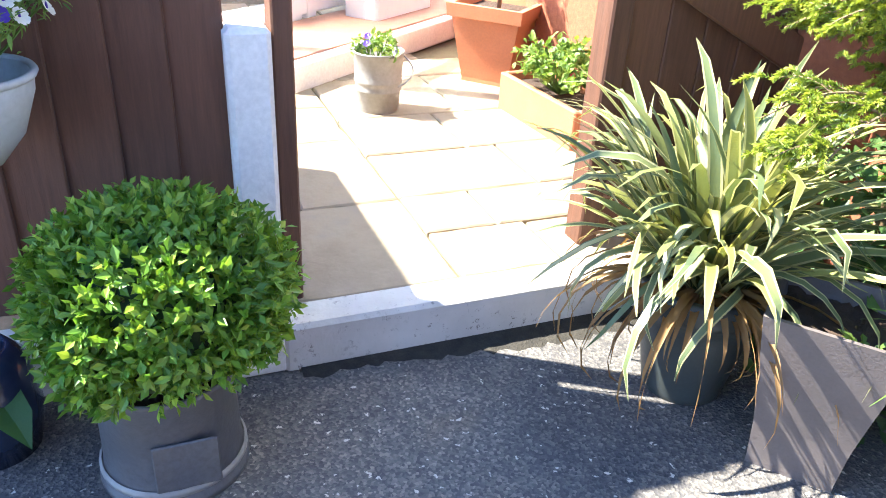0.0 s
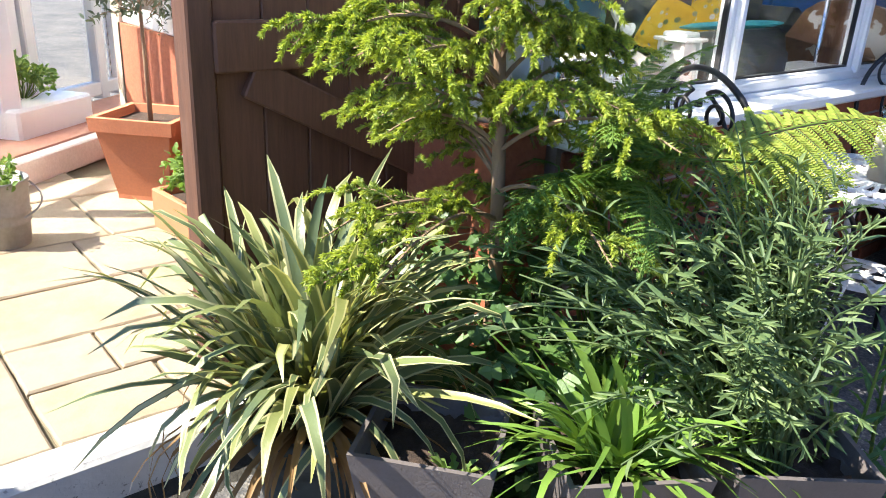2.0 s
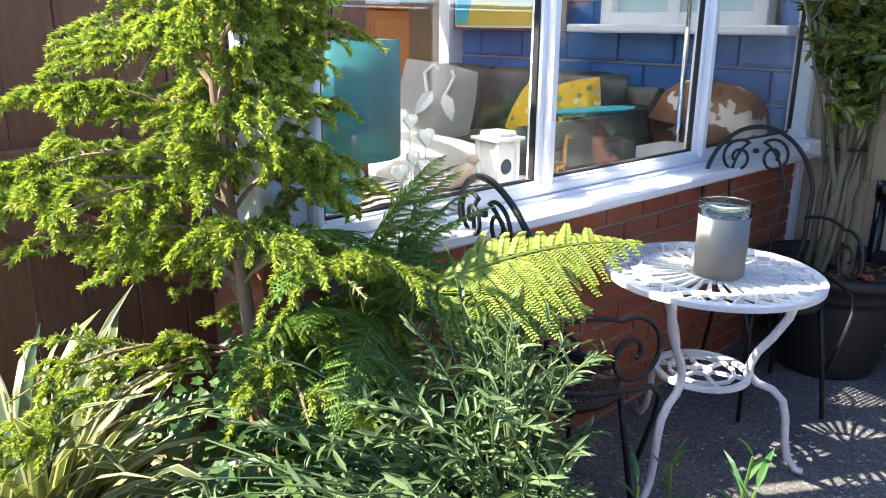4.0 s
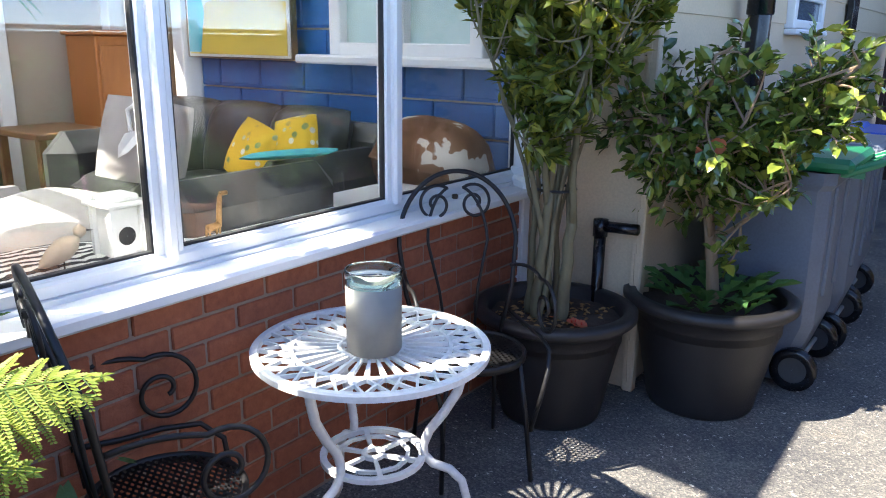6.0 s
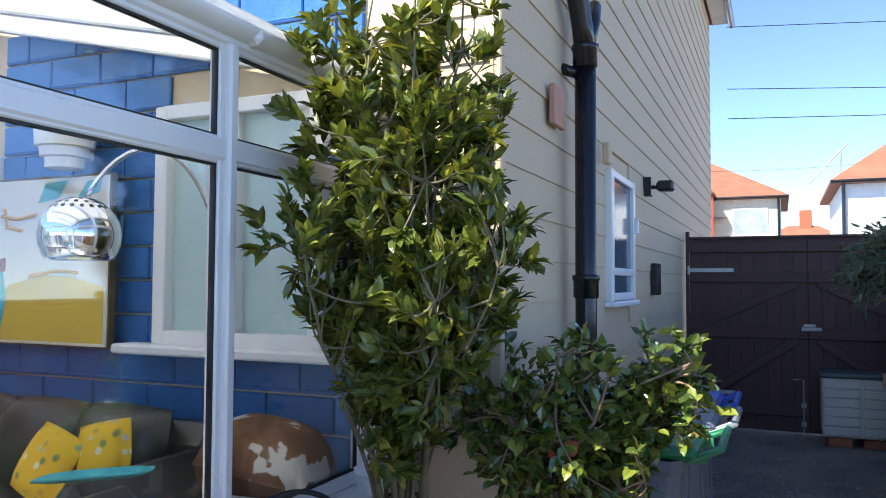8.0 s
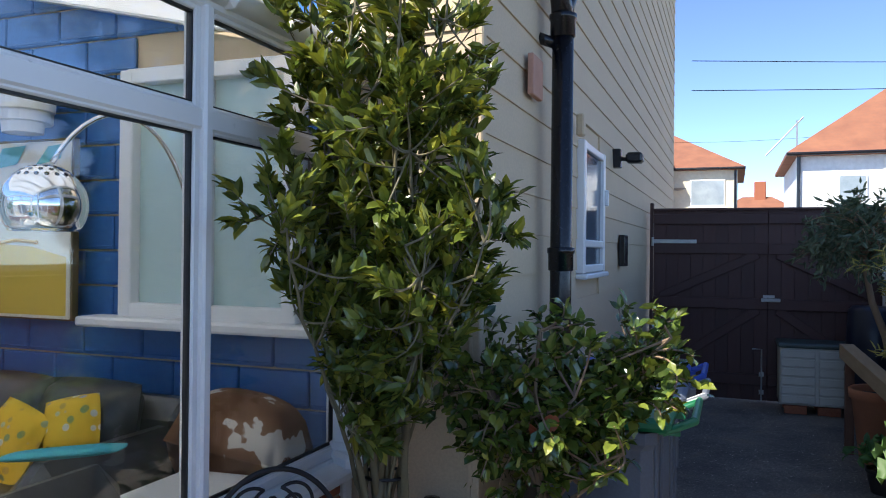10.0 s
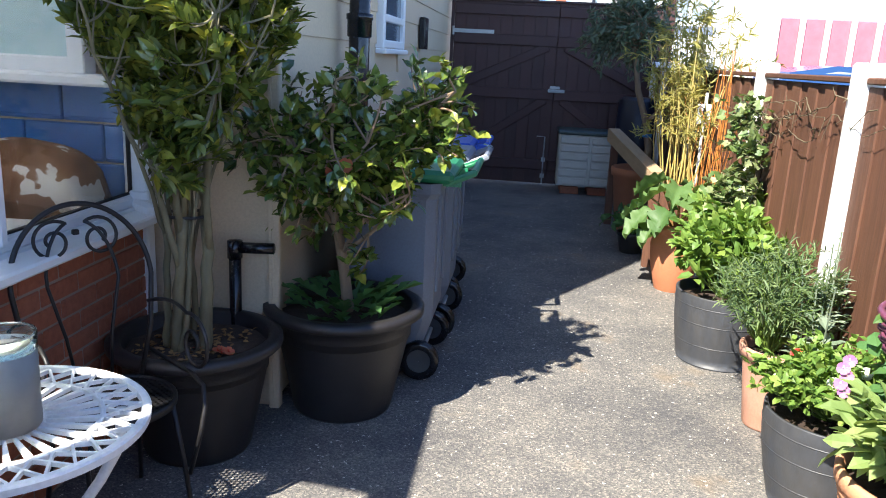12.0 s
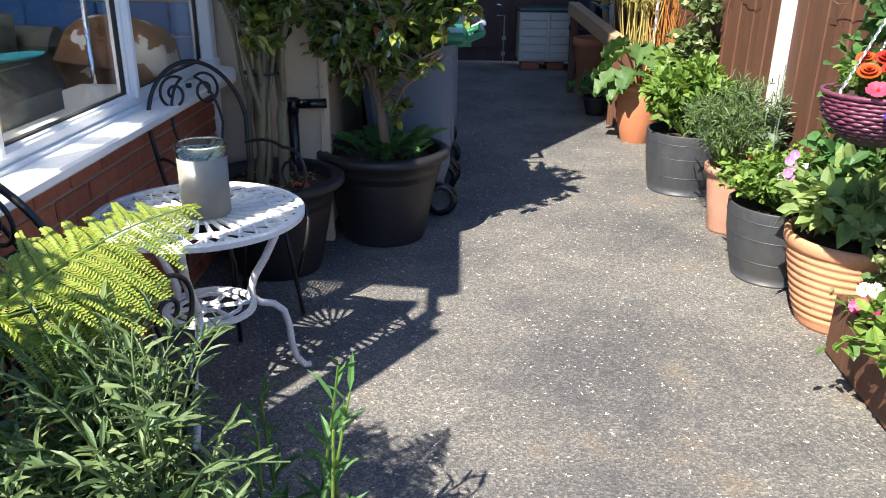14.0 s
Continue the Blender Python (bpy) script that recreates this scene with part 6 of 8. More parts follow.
for k in range(9):
    x, y, h = r.normal(0, 0.08), r.normal(0, 0.10), r.uniform(0.42, 0.68)
    pts = arc((x * 0.4, y * 0.4, 0), (x, y, h), (0, 0, 0), 7)
    S.tube(pts, 0.004, 0.003, 5)
    m = 26
    u = r.uniform(0.15, 1, m)
    i = np.clip((u * 6).astype(int), 0, 5)
    p = pts[i] + (pts[i + 1] - pts[i]) * (u * 6 - i)[:, None]
    ph = r.uniform(0, 6.28, m)
    P.append(p), A.append(np.c_[np.cos(ph), np.sin(ph), np.full(m, 0.5)]), N.append(np.c_[-np.cos(ph), -np.sin(ph), np.ones(m)])
    ln = np.where(u > 0.7, 0.025, r.uniform(0.06, 0.11, m))
    L.append(ln), W.append(ln * 0.35)
part("stem", S, G["silver"], ms, kind="stuff")
foliage(ms, [np.concatenate(q) for q in (P, A, N, L, W)], "leaf", G["silver"], 60)
tub((2.87, 3.62, 0), 0.18, 0.237, 0.375, "dark grey rubber tub with small-leaved bedding plants")
bd = leafy_mound("bedding_plants", "yellow-green bedding plants with small red and white flowers", (2.87, 3.64, 0.33), 0.31, 0.30, 0.30, 110, 18, 0.040, 0.62, "leaf", "herb", 74)
for c, q in (((-0.12, 0.10, 0.22), ("red", "orange")), ((-0.16, -0.02, 0.16), ("white", "fern")), ((-0.06, -0.12, 0.20), ("white", "fern")), ((0.05, -0.10, 0.24), ("white", "red")), ((-0.20, 0.08, 0.14), ("white", "fern"))):
    bloom(bd, c, 0.024, q, 7, 2, (-0.5, -0.7, 0.6))
sn = thing("snapdragon", "slim snapdragon spike with lilac-pink flowers", "flower", (2.80, 3.40, 0.36))
part("stem", Shape().tube(arc((0, 0, 0), (-0.02, 0, 0.34), (0.01, 0, 0), 6), 0.003, 0.002, 5), G["herb"], sn)
for k in range(5):
    bloom(sn, (-0.02 + 0.008 * (-1) ** k, -0.012, 0.20 + 0.028 * k), 0.022, ("lilac", "white"), 5, 1, (-0.3, -1, 0.1))
# ribbed pale terracotta pot
prof = [(0.001, 0), (0.155, 0), (0.16, 0.012), (0.168, 0.03)]
for k in range(9):
    z = 0.045 + k * 0.034
    rr = 0.172 + 0.068 * (k / 8) ** 0.85
    prof += [(rr, z), (rr + 0.007, z + 0.008), (rr + 0.008, z + 0.018), (rr + 0.003, z + 0.026)]
prof += [(0.252, 0.355), (0.262, 0.365), (0.264, 0.40), (0.255, 0.412), (0.240, 0.408), (0.232, 0.36), (0.001, 0.35)]
pot("terracotta_pot", "large pale terracotta pot with ribbed sides", (2.96, 3.10, 0), prof, M["paleterra"], 0.37, 0.235, seg=56)
leafy_mound("foxglove_seedlings", "broad-leaved green seedlings spilling over the ribbed pot", (2.96, 3.10, 0.36), 0.30, 0.28, 0.32, 60, 10, 0.105, 0.5, "leaf", "seedling", 75, singles=160)
leafy_mound("foxglove_seedlings", "taller green leafy plants behind the ribbed pot", (3.02, 3.22, 0.40), 0.20, 0.24, 0.55, 34, 10, 0.09, 0.45, "leaf", "weed", 76)
# timber trough
tr = thing("wooden_trough", "brown stained timber trough full of petunias", "planter", (2.92, 2.20, 0), -4)
for n, c, sz in (("side", (-0.155, 0, 0.135), (0.022, 1.20, 0.25)), ("side", (0.155, 0, 0.135), (0.022, 1.20, 0.25)), ("end", (0, 0.60, 0.135), (0.332, 0.022, 0.25)), ("end", (0, -0.60, 0.135), (0.332, 0.022, 0.25)), ("base", (0, 0, 0.02), (0.29, 1.17, 0.02))):
    part(n, Shape().box(c, sz, chamfer=0.004), M["fence"], tr)
part("soil", Shape().box((0, 0, 0.12), (0.285, 1.17, 0.18)), M["soil"], tr)
pe = thing("petunias", "petunias with white, magenta and pink flowers", "plant", (2.92, 2.30, 0.21))
r = np.random.default_rng(77)
tws = []
for k in range(130):
    b0 = np.array((r.uniform(-0.14, 0.12), r.uniform(-0.68, 0.30), 0))
    tws.append(arc(b0, b0 + np.array((r.normal(-0.06, 0.10), r.normal(0, 0.08), r.uniform(0.02, 0.24))), (0, 0, 0.05), 6))
S = Shape()
for t in tws:
    S.tube(t, 0.003, 0.002, 4)
part("stem", S, G["herb"], pe, kind="stuff")
foliage(pe, crown(tws, 12, 0.060, 0.58, start=0.1, upness=0.8, jitter=0.012, r=r), "leaf", G["herb"], 150)
for k in range(6):
    c = (r.uniform(-0.20, 0.10), r.uniform(-0.6, 0.1), r.uniform(0.12, 0.24))
    bloom(pe, c, 0.026, (("white", "fern"), ("magenta", "red"), ("white", "fern"), ("pink", "magenta"))[k % 4], 5, 1, (-0.6, -0.5, 0.8))
for k, c in enumerate(((-0.16, 0.30, 0.10), (-0.17, 0.25, 0.13), (-0.15, 0.20, 0.12), (-0.15, 0.29, 0.17), (-0.14, 0.24, 0.19))):
    bloom(pe, c, 0.027, (("magenta", "red"), ("pink", "red"), ("magenta", "red"), ("white", "fern"), ("white", "fern"))[k], 5, 1, (-0.7, -0.6, 0.5))

# hanging basket on a bracket at the fence
HB = (2.62, 2.50, 0.93)


def weave(nt, bs):
    v = coords(nt)
    n = noise_tex(nt, v, 60, 3)
    nt.links.new(ramp(nt, n, [(0.3, (0.10, 0.022, 0.045)), (0.7, (0.20, 0.06, 0.10))]), bs.inputs["Base Color"])
    bs.inputs["Roughness"].default_value = 0.4


wm = material("plum_plastic_rattan", weave)
hb = thing("hanging_basket", "plum woven basket of zinnias and petunias on chains", "hanging basket", HB)
S = Shape().lathe([(0.001, 0.0), (0.07, 0.005), (0.115, 0.04), (0.145, 0.10), (0.155, 0.155), (0.145, 0.155), (0.10, 0.04), (0.001, 0.02)], 30)
part("liner", S, M["soil"], hb, smooth=True)
for k in range(13):
    u = k / 12
    z = 0.008 + 0.15 * u
    rr = 0.158 * math.sqrt(max(0.02, 1 - (1 - u) ** 2.3)) * 1.0 + 0.004
    a = np.linspace(0, 2 * math.pi, 73)
    pts = np.c_[(rr + 0.0035 * np.sin(18 * a + math.pi * (k % 2))) * np.cos(a), (rr + 0.0035 * np.sin(18 * a + math.pi * (k % 2))) * np.sin(a), np.full(73, z)]
    part("weave_band", Shape().tube(pts, 0.0058, seg=5), wm, hb, smooth=True)
part("rim", Shape().tube(np.c_[0.166 * np.cos(np.linspace(0, 6.2832, 50)), 0.166 * np.sin(np.linspace(0, 6.2832, 50)), np.full(50, 0.163)], 0.008, seg=6), wm, hb, smooth=True)
hook = np.array((0.10, 0.02, 0.66))
chm = plain("pale_steel_chain", (0.5, 0.52, 0.55), (0.35, 0.37, 0.42), 0.35, 0.8)
for a in (200, 320, 80):
    p0 = np.array((0.166 * math.cos(radians(a)), 0.166 * math.sin(radians(a)), 0.165))
    S = Shape()
    m = 44
    for k in range(m):
        c = p0 + (hook - p0) * (k + 0.5) / m
        d = unit(hook - p0)
        e = unit(np.cross(d, (0, 0, 1) if k % 2 else (1, 0.3, 0)))
        pts = [c + d * 0.010 * math.cos(t) + e * 0.004 * math.sin(t) for t in np.linspace(0, 2 * math.pi, 9)]
        S.tube(pts, 0.0016, seg=4)
    part("chain", S, chm, hb)
r = np.random.default_rng(78)
tws = [arc((0, 0, 0.13), (r.normal(0, 0.10), r.normal(0, 0.10), r.uniform(0.14, 0.26)), (0, 0, 0.03), 5) for k in range(40)]
foliage(hb, crown(tws, 10, 0.036, 0.5, start=0.3, upness=0.6, jitter=0.012, r=r), "leaf", G["herb"], 60)
for c, q, n, rr in (((-0.09, -0.08, 0.235), ("orange", "red"), 14, 0.034), ((-0.03, -0.10, 0.245), ("red", "orange"), 14, 0.032), ((0.07, -0.10, 0.215), ("orange", "red"), 14, 0.032), ((0.13, -0.04, 0.215), ("orange", "red"), 12, 0.03), ((-0.02, -0.03, 0.27), ("red", "orange"), 14, 0.032), ((-0.07, -0.01, 0.265), ("orange", "red"), 14, 0.03),
                    ((-0.08, -0.135, 0.19), ("pink", "red"), 5, 0.034), ((0.03, -0.06, 0.235), ("violet", "violet"), 5, 0.018), ((0.05, -0.03, 0.25), ("violet", "violet"), 5, 0.018), ((0.12, -0.1, 0.20), ("violet", "violet"), 5, 0.016), ((-0.05, -0.17, 0.12), ("violet", "violet"), 6, 0.015), ((0.10, -0.09, 0.225), ("amber", "orange"), 6, 0.018)):
    bloom(hb, c, rr, q, n, 5 if n > 8 else 1, (-0.25 + 0.3 * c[0], -0.5, 0.85))
bk = thing("basket_bracket", "dark iron hook bracket carrying the basket", "bracket", (0, 0, 0))
hk = np.array(HB) + hook
part("arm", Shape().tube([(3.06, 2.50, 1.50), (2.95, 2.50, 1.60), (2.80, 2.51, 1.64), tuple(hk + np.array((0.04, 0, 0.04))), tuple(hk + np.array((0.0, 0, 0.045))), tuple(hk + np.array((-0.015, 0, 0.02))), tuple(hk)], 0.007, seg=7), M["iron"], bk, smooth=True)
part("backplate", Shape().box((3.055, 2.50, 1.42), (0.012, 0.03, 0.26), chamfer=0.003), M["iron"], bk)
# netting panel and climber
nt_ = thing("garden_netting", "green plastic trellis netting hung on the fence", "netting", (3.03, 2.80, 0.30))
nm = plain("green_plastic_net", (0.16, 0.17, 0.05), (0.22, 0.20, 0.08), 0.5)
S = Shape()
for k in range(27):
    S.box((0, -0.35 + k * 0.027, 0.58), (0.003, 0.005, 1.16))
for k in range(44):
    S.box((0.0, 0, 0.01 + k * 0.027), (0.004, 0.71, 0.005))
part("mesh", S, nm, nt_, kind="stuff")


def climber(name, label, at, w, h, n, per, size, kind, mat, seed, depth=0.09, shape=0.0, singles=80):
    ob = thing(name, label, "climbing plant", at)
    q = np.random.default_rng(seed)
    tws = []
    for k in range(n):
        z = q.uniform(0, h)
        ww = w * (1 - shape * z / h)
        y = q.normal(0, ww * 0.4)
        b0 = np.array((0.04, y * 0.7, z * 0.9))
        tws.append(arc(b0, b0 + np.array((-q.uniform(0.02, depth * 2), q.normal(0, 0.07), q.uniform(0.0, 0.12))), (0, 0, 0.02), 5))
    S = Shape()
    for k in range(8):
        y = q.normal(0, w * 0.25)
        S.tube(arc((0.05, y, 0), (0.05, y * 0.5 + q.normal(0, 0.05), h * q.uniform(0.7, 1.0)), (-0.03, q.normal(0, 0.04), 0), 9), 0.005, 0.002, 5)
    for t in tws:
        S.tube(t, 0.002, 0.001, 4)
    part("stem", S, M["bark"], ob, kind="stuff")
    foliage(ob, crown(tws, per, size, 0.85, start=0.1, spread=0.6, upness=0.2, jitter=0.025, r=q), kind, G[mat], singles)
    return ob


climber("climber", "green climber threading the netting", (3.0, 3.26, 0.2), 0.26, 1.25, 80, 8, 0.055, "leaf", "weed", 81)
climber("variegated_ivy", "cream-edged variegated ivy trailing down the fence", (2.98, 2.76, 0.05), 0.20, 0.95, 80, 11, 0.036, "ivy", "variegated", 82)
climber("variegated_ivy", "tall column of variegated ivy against the fence", (2.98, 5.55, 0.25), 0.42, 1.25, 120, 11, 0.05, "ivy", "variegated", 83, 0.12, 0.6, 140)
leafy_mound("leafy_shrub", "leafy green plant between the tub and the ivy", (2.92, 5.62, 0.25), 0.30, 0.40, 0.72, 85, 13, 0.08, 0.5, "leaf", "herb", 84)
vines = thing("bare_vine", "dry brown vine stems straggling along the fence top", "vine", (3.085, 4.0, 1.40))
r = np.random.default_rng(85)
S = Shape()
for k in range(9):
    y0 = r.uniform(-0.9, 1.6)
    pts = np.c_[r.normal(-0.015, 0.01, 12), y0 + np.linspace(0, 0.7, 12), np.cumsum(r.normal(-0.006, 0.02, 12)) + r.uniform(-0.05, 0.08)]
    S.tube(pts, 0.003, 0.0015, 4)
    for j in range(6):
        p0 = pts[r.integers(12)]
        S.tube([p0, p0 + np.array((-0.01, r.normal(0, 0.04), r.normal(-0.03, 0.04)))], 0.002, 0.001, 4)
part("stem", S, M["bark"], vines, kind="stuff")

# ---------------------------------------------------------------- far corner: storage box, olive, bamboo
bxz = ground_z(10)
sb = thing("storage_box", "pale louvred plastic storage box on bricks", "storage box", (2.40, 10.10, bxz))
lm = plain("pale_beige_plastic", (0.50, 0.47, 0.40), (0.46, 0.43, 0.37), 0.5, mottle=0.05)
part("body", Shape().box((0, 0, 0.40), (0.72, 0.46, 0.60), chamfer=0.01), lm, sb)
for sx in (-0.18, 0.18):
    for k in range(6):
        part("slat", Shape().box((sx, -0.234, 0.16 + 0.095 * k), (0.33, 0.02, 0.082), chamfer=0.008), lm, sb)
part("lid", Shape().box((0, 0, 0.72), (0.76, 0.50, 0.05), chamfer=0.015), plain("dark_green_lid", (0.035, 0.06, 0.06), None, 0.4), sb, "dark green-grey lid")
for sx in (-0.2, 0.12):
    part("brick", Shape().box((sx, -0.15, 0.045), (0.215, 0.10, 0.085), chamfer=0.004), M["brick"], sb)
    part("brick", Shape().box((sx, 0.15, 0.045), (0.215, 0.10, 0.085), chamfer=0.004), M["brick"], sb)
wb_ = thing("water_butt", "dark blue plastic barrel behind the potted olive", "barrel", (2.90, 9.75, bxz))
part("body", Shape().lathe([(0.001, 0), (0.20, 0), (0.24, 0.06), (0.26, 0.4), (0.26, 0.75), (0.24, 1.12), (0.2, 1.16), (0.001, 1.16)], 32), plain("navy_plastic", (0.008, 0.012, 0.03), None, 0.35), wb_, smooth=True)
part("hoop", Shape().lathe([(0.262, 0.5), (0.27, 0.51), (0.27, 0.54), (0.262, 0.55)], 32), M["blackpot"], wb_, smooth=True)
oz = ground_z(8.3)
pot("terracotta_pot", "large terracotta pot holding a standard olive", (2.78, 8.30, oz), [(0.001, 0), (0.2, 0), (0.21, 0.02), (0.27, 0.52), (0.29, 0.53), (0.295, 0.60), (0.28, 0.61), (0.26, 0.60), (0.25, 0.54), (0.001, 0.52)], M["terracotta"], 0.55, 0.25)
ol = thing("olive_tree", "potted standard tree with a drooping grey-green crown", "tree", (2.78, 8.30, oz + 0.54))
r = np.random.default_rng(91)
trk = np.array([(0.02, 0, -0.02), (0.03, 0, 0.25), (-0.02, 0.0, 0.5), (-0.12, 0.02, 0.78), (-0.16, 0.02, 1.0), (-0.22, 0.0, 1.3)])
part("trunk", Shape().tube(trk, 0.04, 0.02, 9), M["palebark"], ol, smooth=True)
S = Shape()
S.tube(arc(trk[2], (0.22, 0.05, 0.80), (0, 0, -0.03), 7), 0.022, 0.012, 7).tube(arc((0.22, 0.05, 0.80), (0.25, 0, 1.3), (0.05, 0, 0), 6), 0.012, 0.006, 6)
tws = []
for k in range(120):
    d = unit(r.normal(0, 1, 3))
    tip = np.array((-0.26, 0.0, 1.28)) + d * np.array((0.52, 0.42, 0.46)) * r.uniform(0.5, 1)
    a = arc(trk[4] + r.normal(0, 0.06, 3) + np.array((0, 0, 0.2)), tip, (0, 0, 0.12), 6)
    tws.append(a)
    S.tube(a, 0.006, 0.002, 4)
part("branch", S, M["palebark"], ol, kind="stuff")
foliage(ol, crown(tws, 22, 0.075, 0.30, spread=0.4, upness=-0.6, jitter=0.03, r=r), "leaf", G["olive"], 120)
part("tie", Shape().lathe([(0.045, 0.36), (0.05, 0.36), (0.05, 0.39), (0.045, 0.39), (0.045, 0.36)], 14), plain("blue_rope", (0.05, 0.2, 0.4), None, 0.7), ol, "blue cord tied round the trunk")
bt = thing("timber_planter", "raised planter edged with a pale sawn timber beam", "planter", (0, 0, 0))
beam = Shape()
p0, p1 = np.array((2.70, 6.98, 0.735)), np.array((2.50, 8.55, 0.93))
d = unit(p1 - p0)
n2, up2 = unit(np.cross(d, (0, 0, 1))), np.array((0, 0, 1.0))
vs = [p + n2 * a * 0.055 + up2 * b * 0.06 for p in (p0, p1) for a, b in ((-1, -1), (1, -1), (1, 1), (-1, 1))]
beam.add(vs, [(3, 2, 1, 0), (4, 5, 6, 7), (0, 1, 5, 4), (1, 2, 6, 5), (2, 3, 7, 6), (3, 0, 4, 7)])
timber = plain("pale_sawn_timber", (0.42, 0.30, 0.18), (0.34, 0.23, 0.13), 0.75, scale=5, stretch=(6, 1, 6))
part("beam", beam, timber, bt)
part("side", Shape().box((2.86, 7.02, 0.35), (0.40, 0.04, 0.70), chamfer=0.005), M["fence"], bt)
part("post", Shape().box((2.52, 8.50, 0.47), (0.07, 0.07, 0.86), chamfer=0.005), M["fence"], bt)
part("post", Shape().box((2.70, 7.02, 0.36), (0.07, 0.07, 0.70), chamfer=0.005), M["fence"], bt)
part("soil", Shape().box((2.92, 7.40, 0.32), (0.34, 0.72, 0.60)), M["soil"], bt)
bm_ = thing("golden_bamboo", "tall clump of golden bamboo canes and leaves", "bamboo", (2.93, 7.35, 0.60))
canem = plain("golden_cane", (0.55, 0.42, 0.13), (0.42, 0.34, 0.12), 0.45, grain=40)
r = np.random.default_rng(95)
tws = []
for k in range(46):
    x, y = r.normal(0, 0.08), r.normal(0, 0.16)
    h = r.uniform(0.7, 1.55)
    pts = arc((x, y, 0), (x * 1.8 + r.normal(0, 0.12), y * 1.6 + r.normal(0, 0.10), h), (r.normal(0, 0.03), r.normal(0, 0.03), 0), 8)
    part("cane", Shape().tube(pts, 0.007, 0.003, 6), canem, bm_, smooth=True)
    for j in range(5):
        p0 = pts[r.integers(3, 8)]
        tws.append(arc(p0, p0 + np.array((r.normal(0, 0.12), r.normal(0, 0.12), r.uniform(-0.02, 0.16))), (0, 0, 0.03), 5))
S = Shape()
for t in tws:
    S.tube(t, 0.0025, 0.001, 4)
part("twig", S, canem, bm_, kind="stuff")
foliage(bm_, crown(tws, 13, 0.075, 0.15, spread=0.5, upness=-0.2, jitter=0.015, r=r), "leaf", G["bamboo"], 100)
ot = thing("orange_stems", "thin bare orange willow stems rising by the fence", "shrub", (3.03, 6.75, 0.35))
S = Shape()
for k in range(26):
    S.tube(arc((r.normal(0, 0.03), r.normal(0, 0.12), 0), (r.normal(0.0, 0.07), r.normal(0, 0.26), r.uniform(0.7, 1.45)), (r.normal(0, 0.03), r.normal(0, 0.04), 0), 7), 0.0045, 0.002, 4)
part("stem", S, plain("orange_bark", (0.55, 0.22, 0.05), (0.45, 0.16, 0.04), 0.5), ot, kind="stuff")
lb = thing("plant_label", "white hanging plant label on a pole", "label", (2.985, 6.95, 0.0))
part("pole", Shape().tube([(0.01, 0.02, 0.3), (0.01, 0.02, 1.42)], 0.012, seg=8), M["castwhite"], lb)
part("tag", Shape().box((0, 0, 1.26), (0.10, 0.012, 0.15), chamfer=0.004), M["castwhite"], lb)
part("mark", Shape().box((0, -0.008, 1.28), (0.02, 0.004, 0.05)).box((0, -0.008, 1.24), (0.04, 0.004, 0.012)), M["iron"], lb)
leafy_mound("low_potted_plant", "low dark-leaved plant in a small black pot", (2.62, 7.45, 0.18), 0.26, 0.22, 0.22, 26, 9, 0.075, 0.5, "leaf", "weed", 96, singles=20)
pot("plant_pot", "small black plastic pot by the timber planter", (2.62, 7.45, ground_z(7.45)), round_pot(0.09, 0.12, 0.18, 0.008, lip_h=0.03), M["blackpot"], 0.15, 0.11)

# ---------------------------------------------------------------- inside the conservatory
FZ = 0.33
sf = thing("leather_sofa", "worn dark grey leather sofa with plump back cushions", "sofa", (-1.44, 3.36, FZ))
lea = plain("worn_grey_leather", (0.026, 0.028, 0.028), (0.050, 0.053, 0.052), 0.34, scale=9, grain=60, bumpiness=0.2)


def cushion(sx, sy, sz, n=10, puff=0.55):
    vs, fs = [], []
    for side in (1, -1):
        for i in range(n + 1):
            for j in range(n + 1):
                u, v = 2 * i / n - 1, 2 * j / n - 1
                h = (max(0, 1 - abs(u) ** 3.0) * max(0, 1 - abs(v) ** 3.0)) ** puff
                vs.append((u * sx / 2 * (1 - 0.05 * v * v), v * sy / 2 * (1 - 0.05 * u * u), side * (h * sz / 2 + 0.002)))
    m = (n + 1) ** 2
    for i in range(n):
        for j in range(n):
            a, b, c, d = i * (n + 1) + j, (i + 1) * (n + 1) + j, (i + 1) * (n + 1) + j + 1, i * (n + 1) + j + 1
            fs += [(a, b, c, d), (m + d, m + c, m + b, m + a)]
    e = [i * (n + 1) for i in range(n + 1)], [i * (n + 1) + n for i in range(n + 1)], list(range(n + 1)), [n * (n + 1) + j for j in range(n + 1)]
    for row in e:
        for a, b in zip(row, row[1:]):
            fs.append((a, b, m + b, m + a))
    return Shape().add(vs, fs)


part("frame", Shape().box((0, 0.0, 0.17), (1.86, 0.86, 0.30), chamfer=0.05).box((0, 0.36, 0.50), (1.86, 0.20, 0.60), chamfer=0.08), lea, sf, smooth=False)
for sx in (-0.82, 0.82):
    part("arm", Shape().box((sx, -0.02, 0.44), (0.26, 0.86, 0.52), chamfer=0.11), lea, sf)
for sx in (-0.48, 0.0, 0.48):
    part("seat_cushion", cushion(0.54, 0.62, 0.22), lea, sf, smooth=True, at=pose(sx, -0.08, 0.42))
    part("back_cushion", cushion(0.50, 0.50, 0.30), lea, sf, smooth=True, at=pose(sx, 0.20, 0.63, 76, 0, 0))
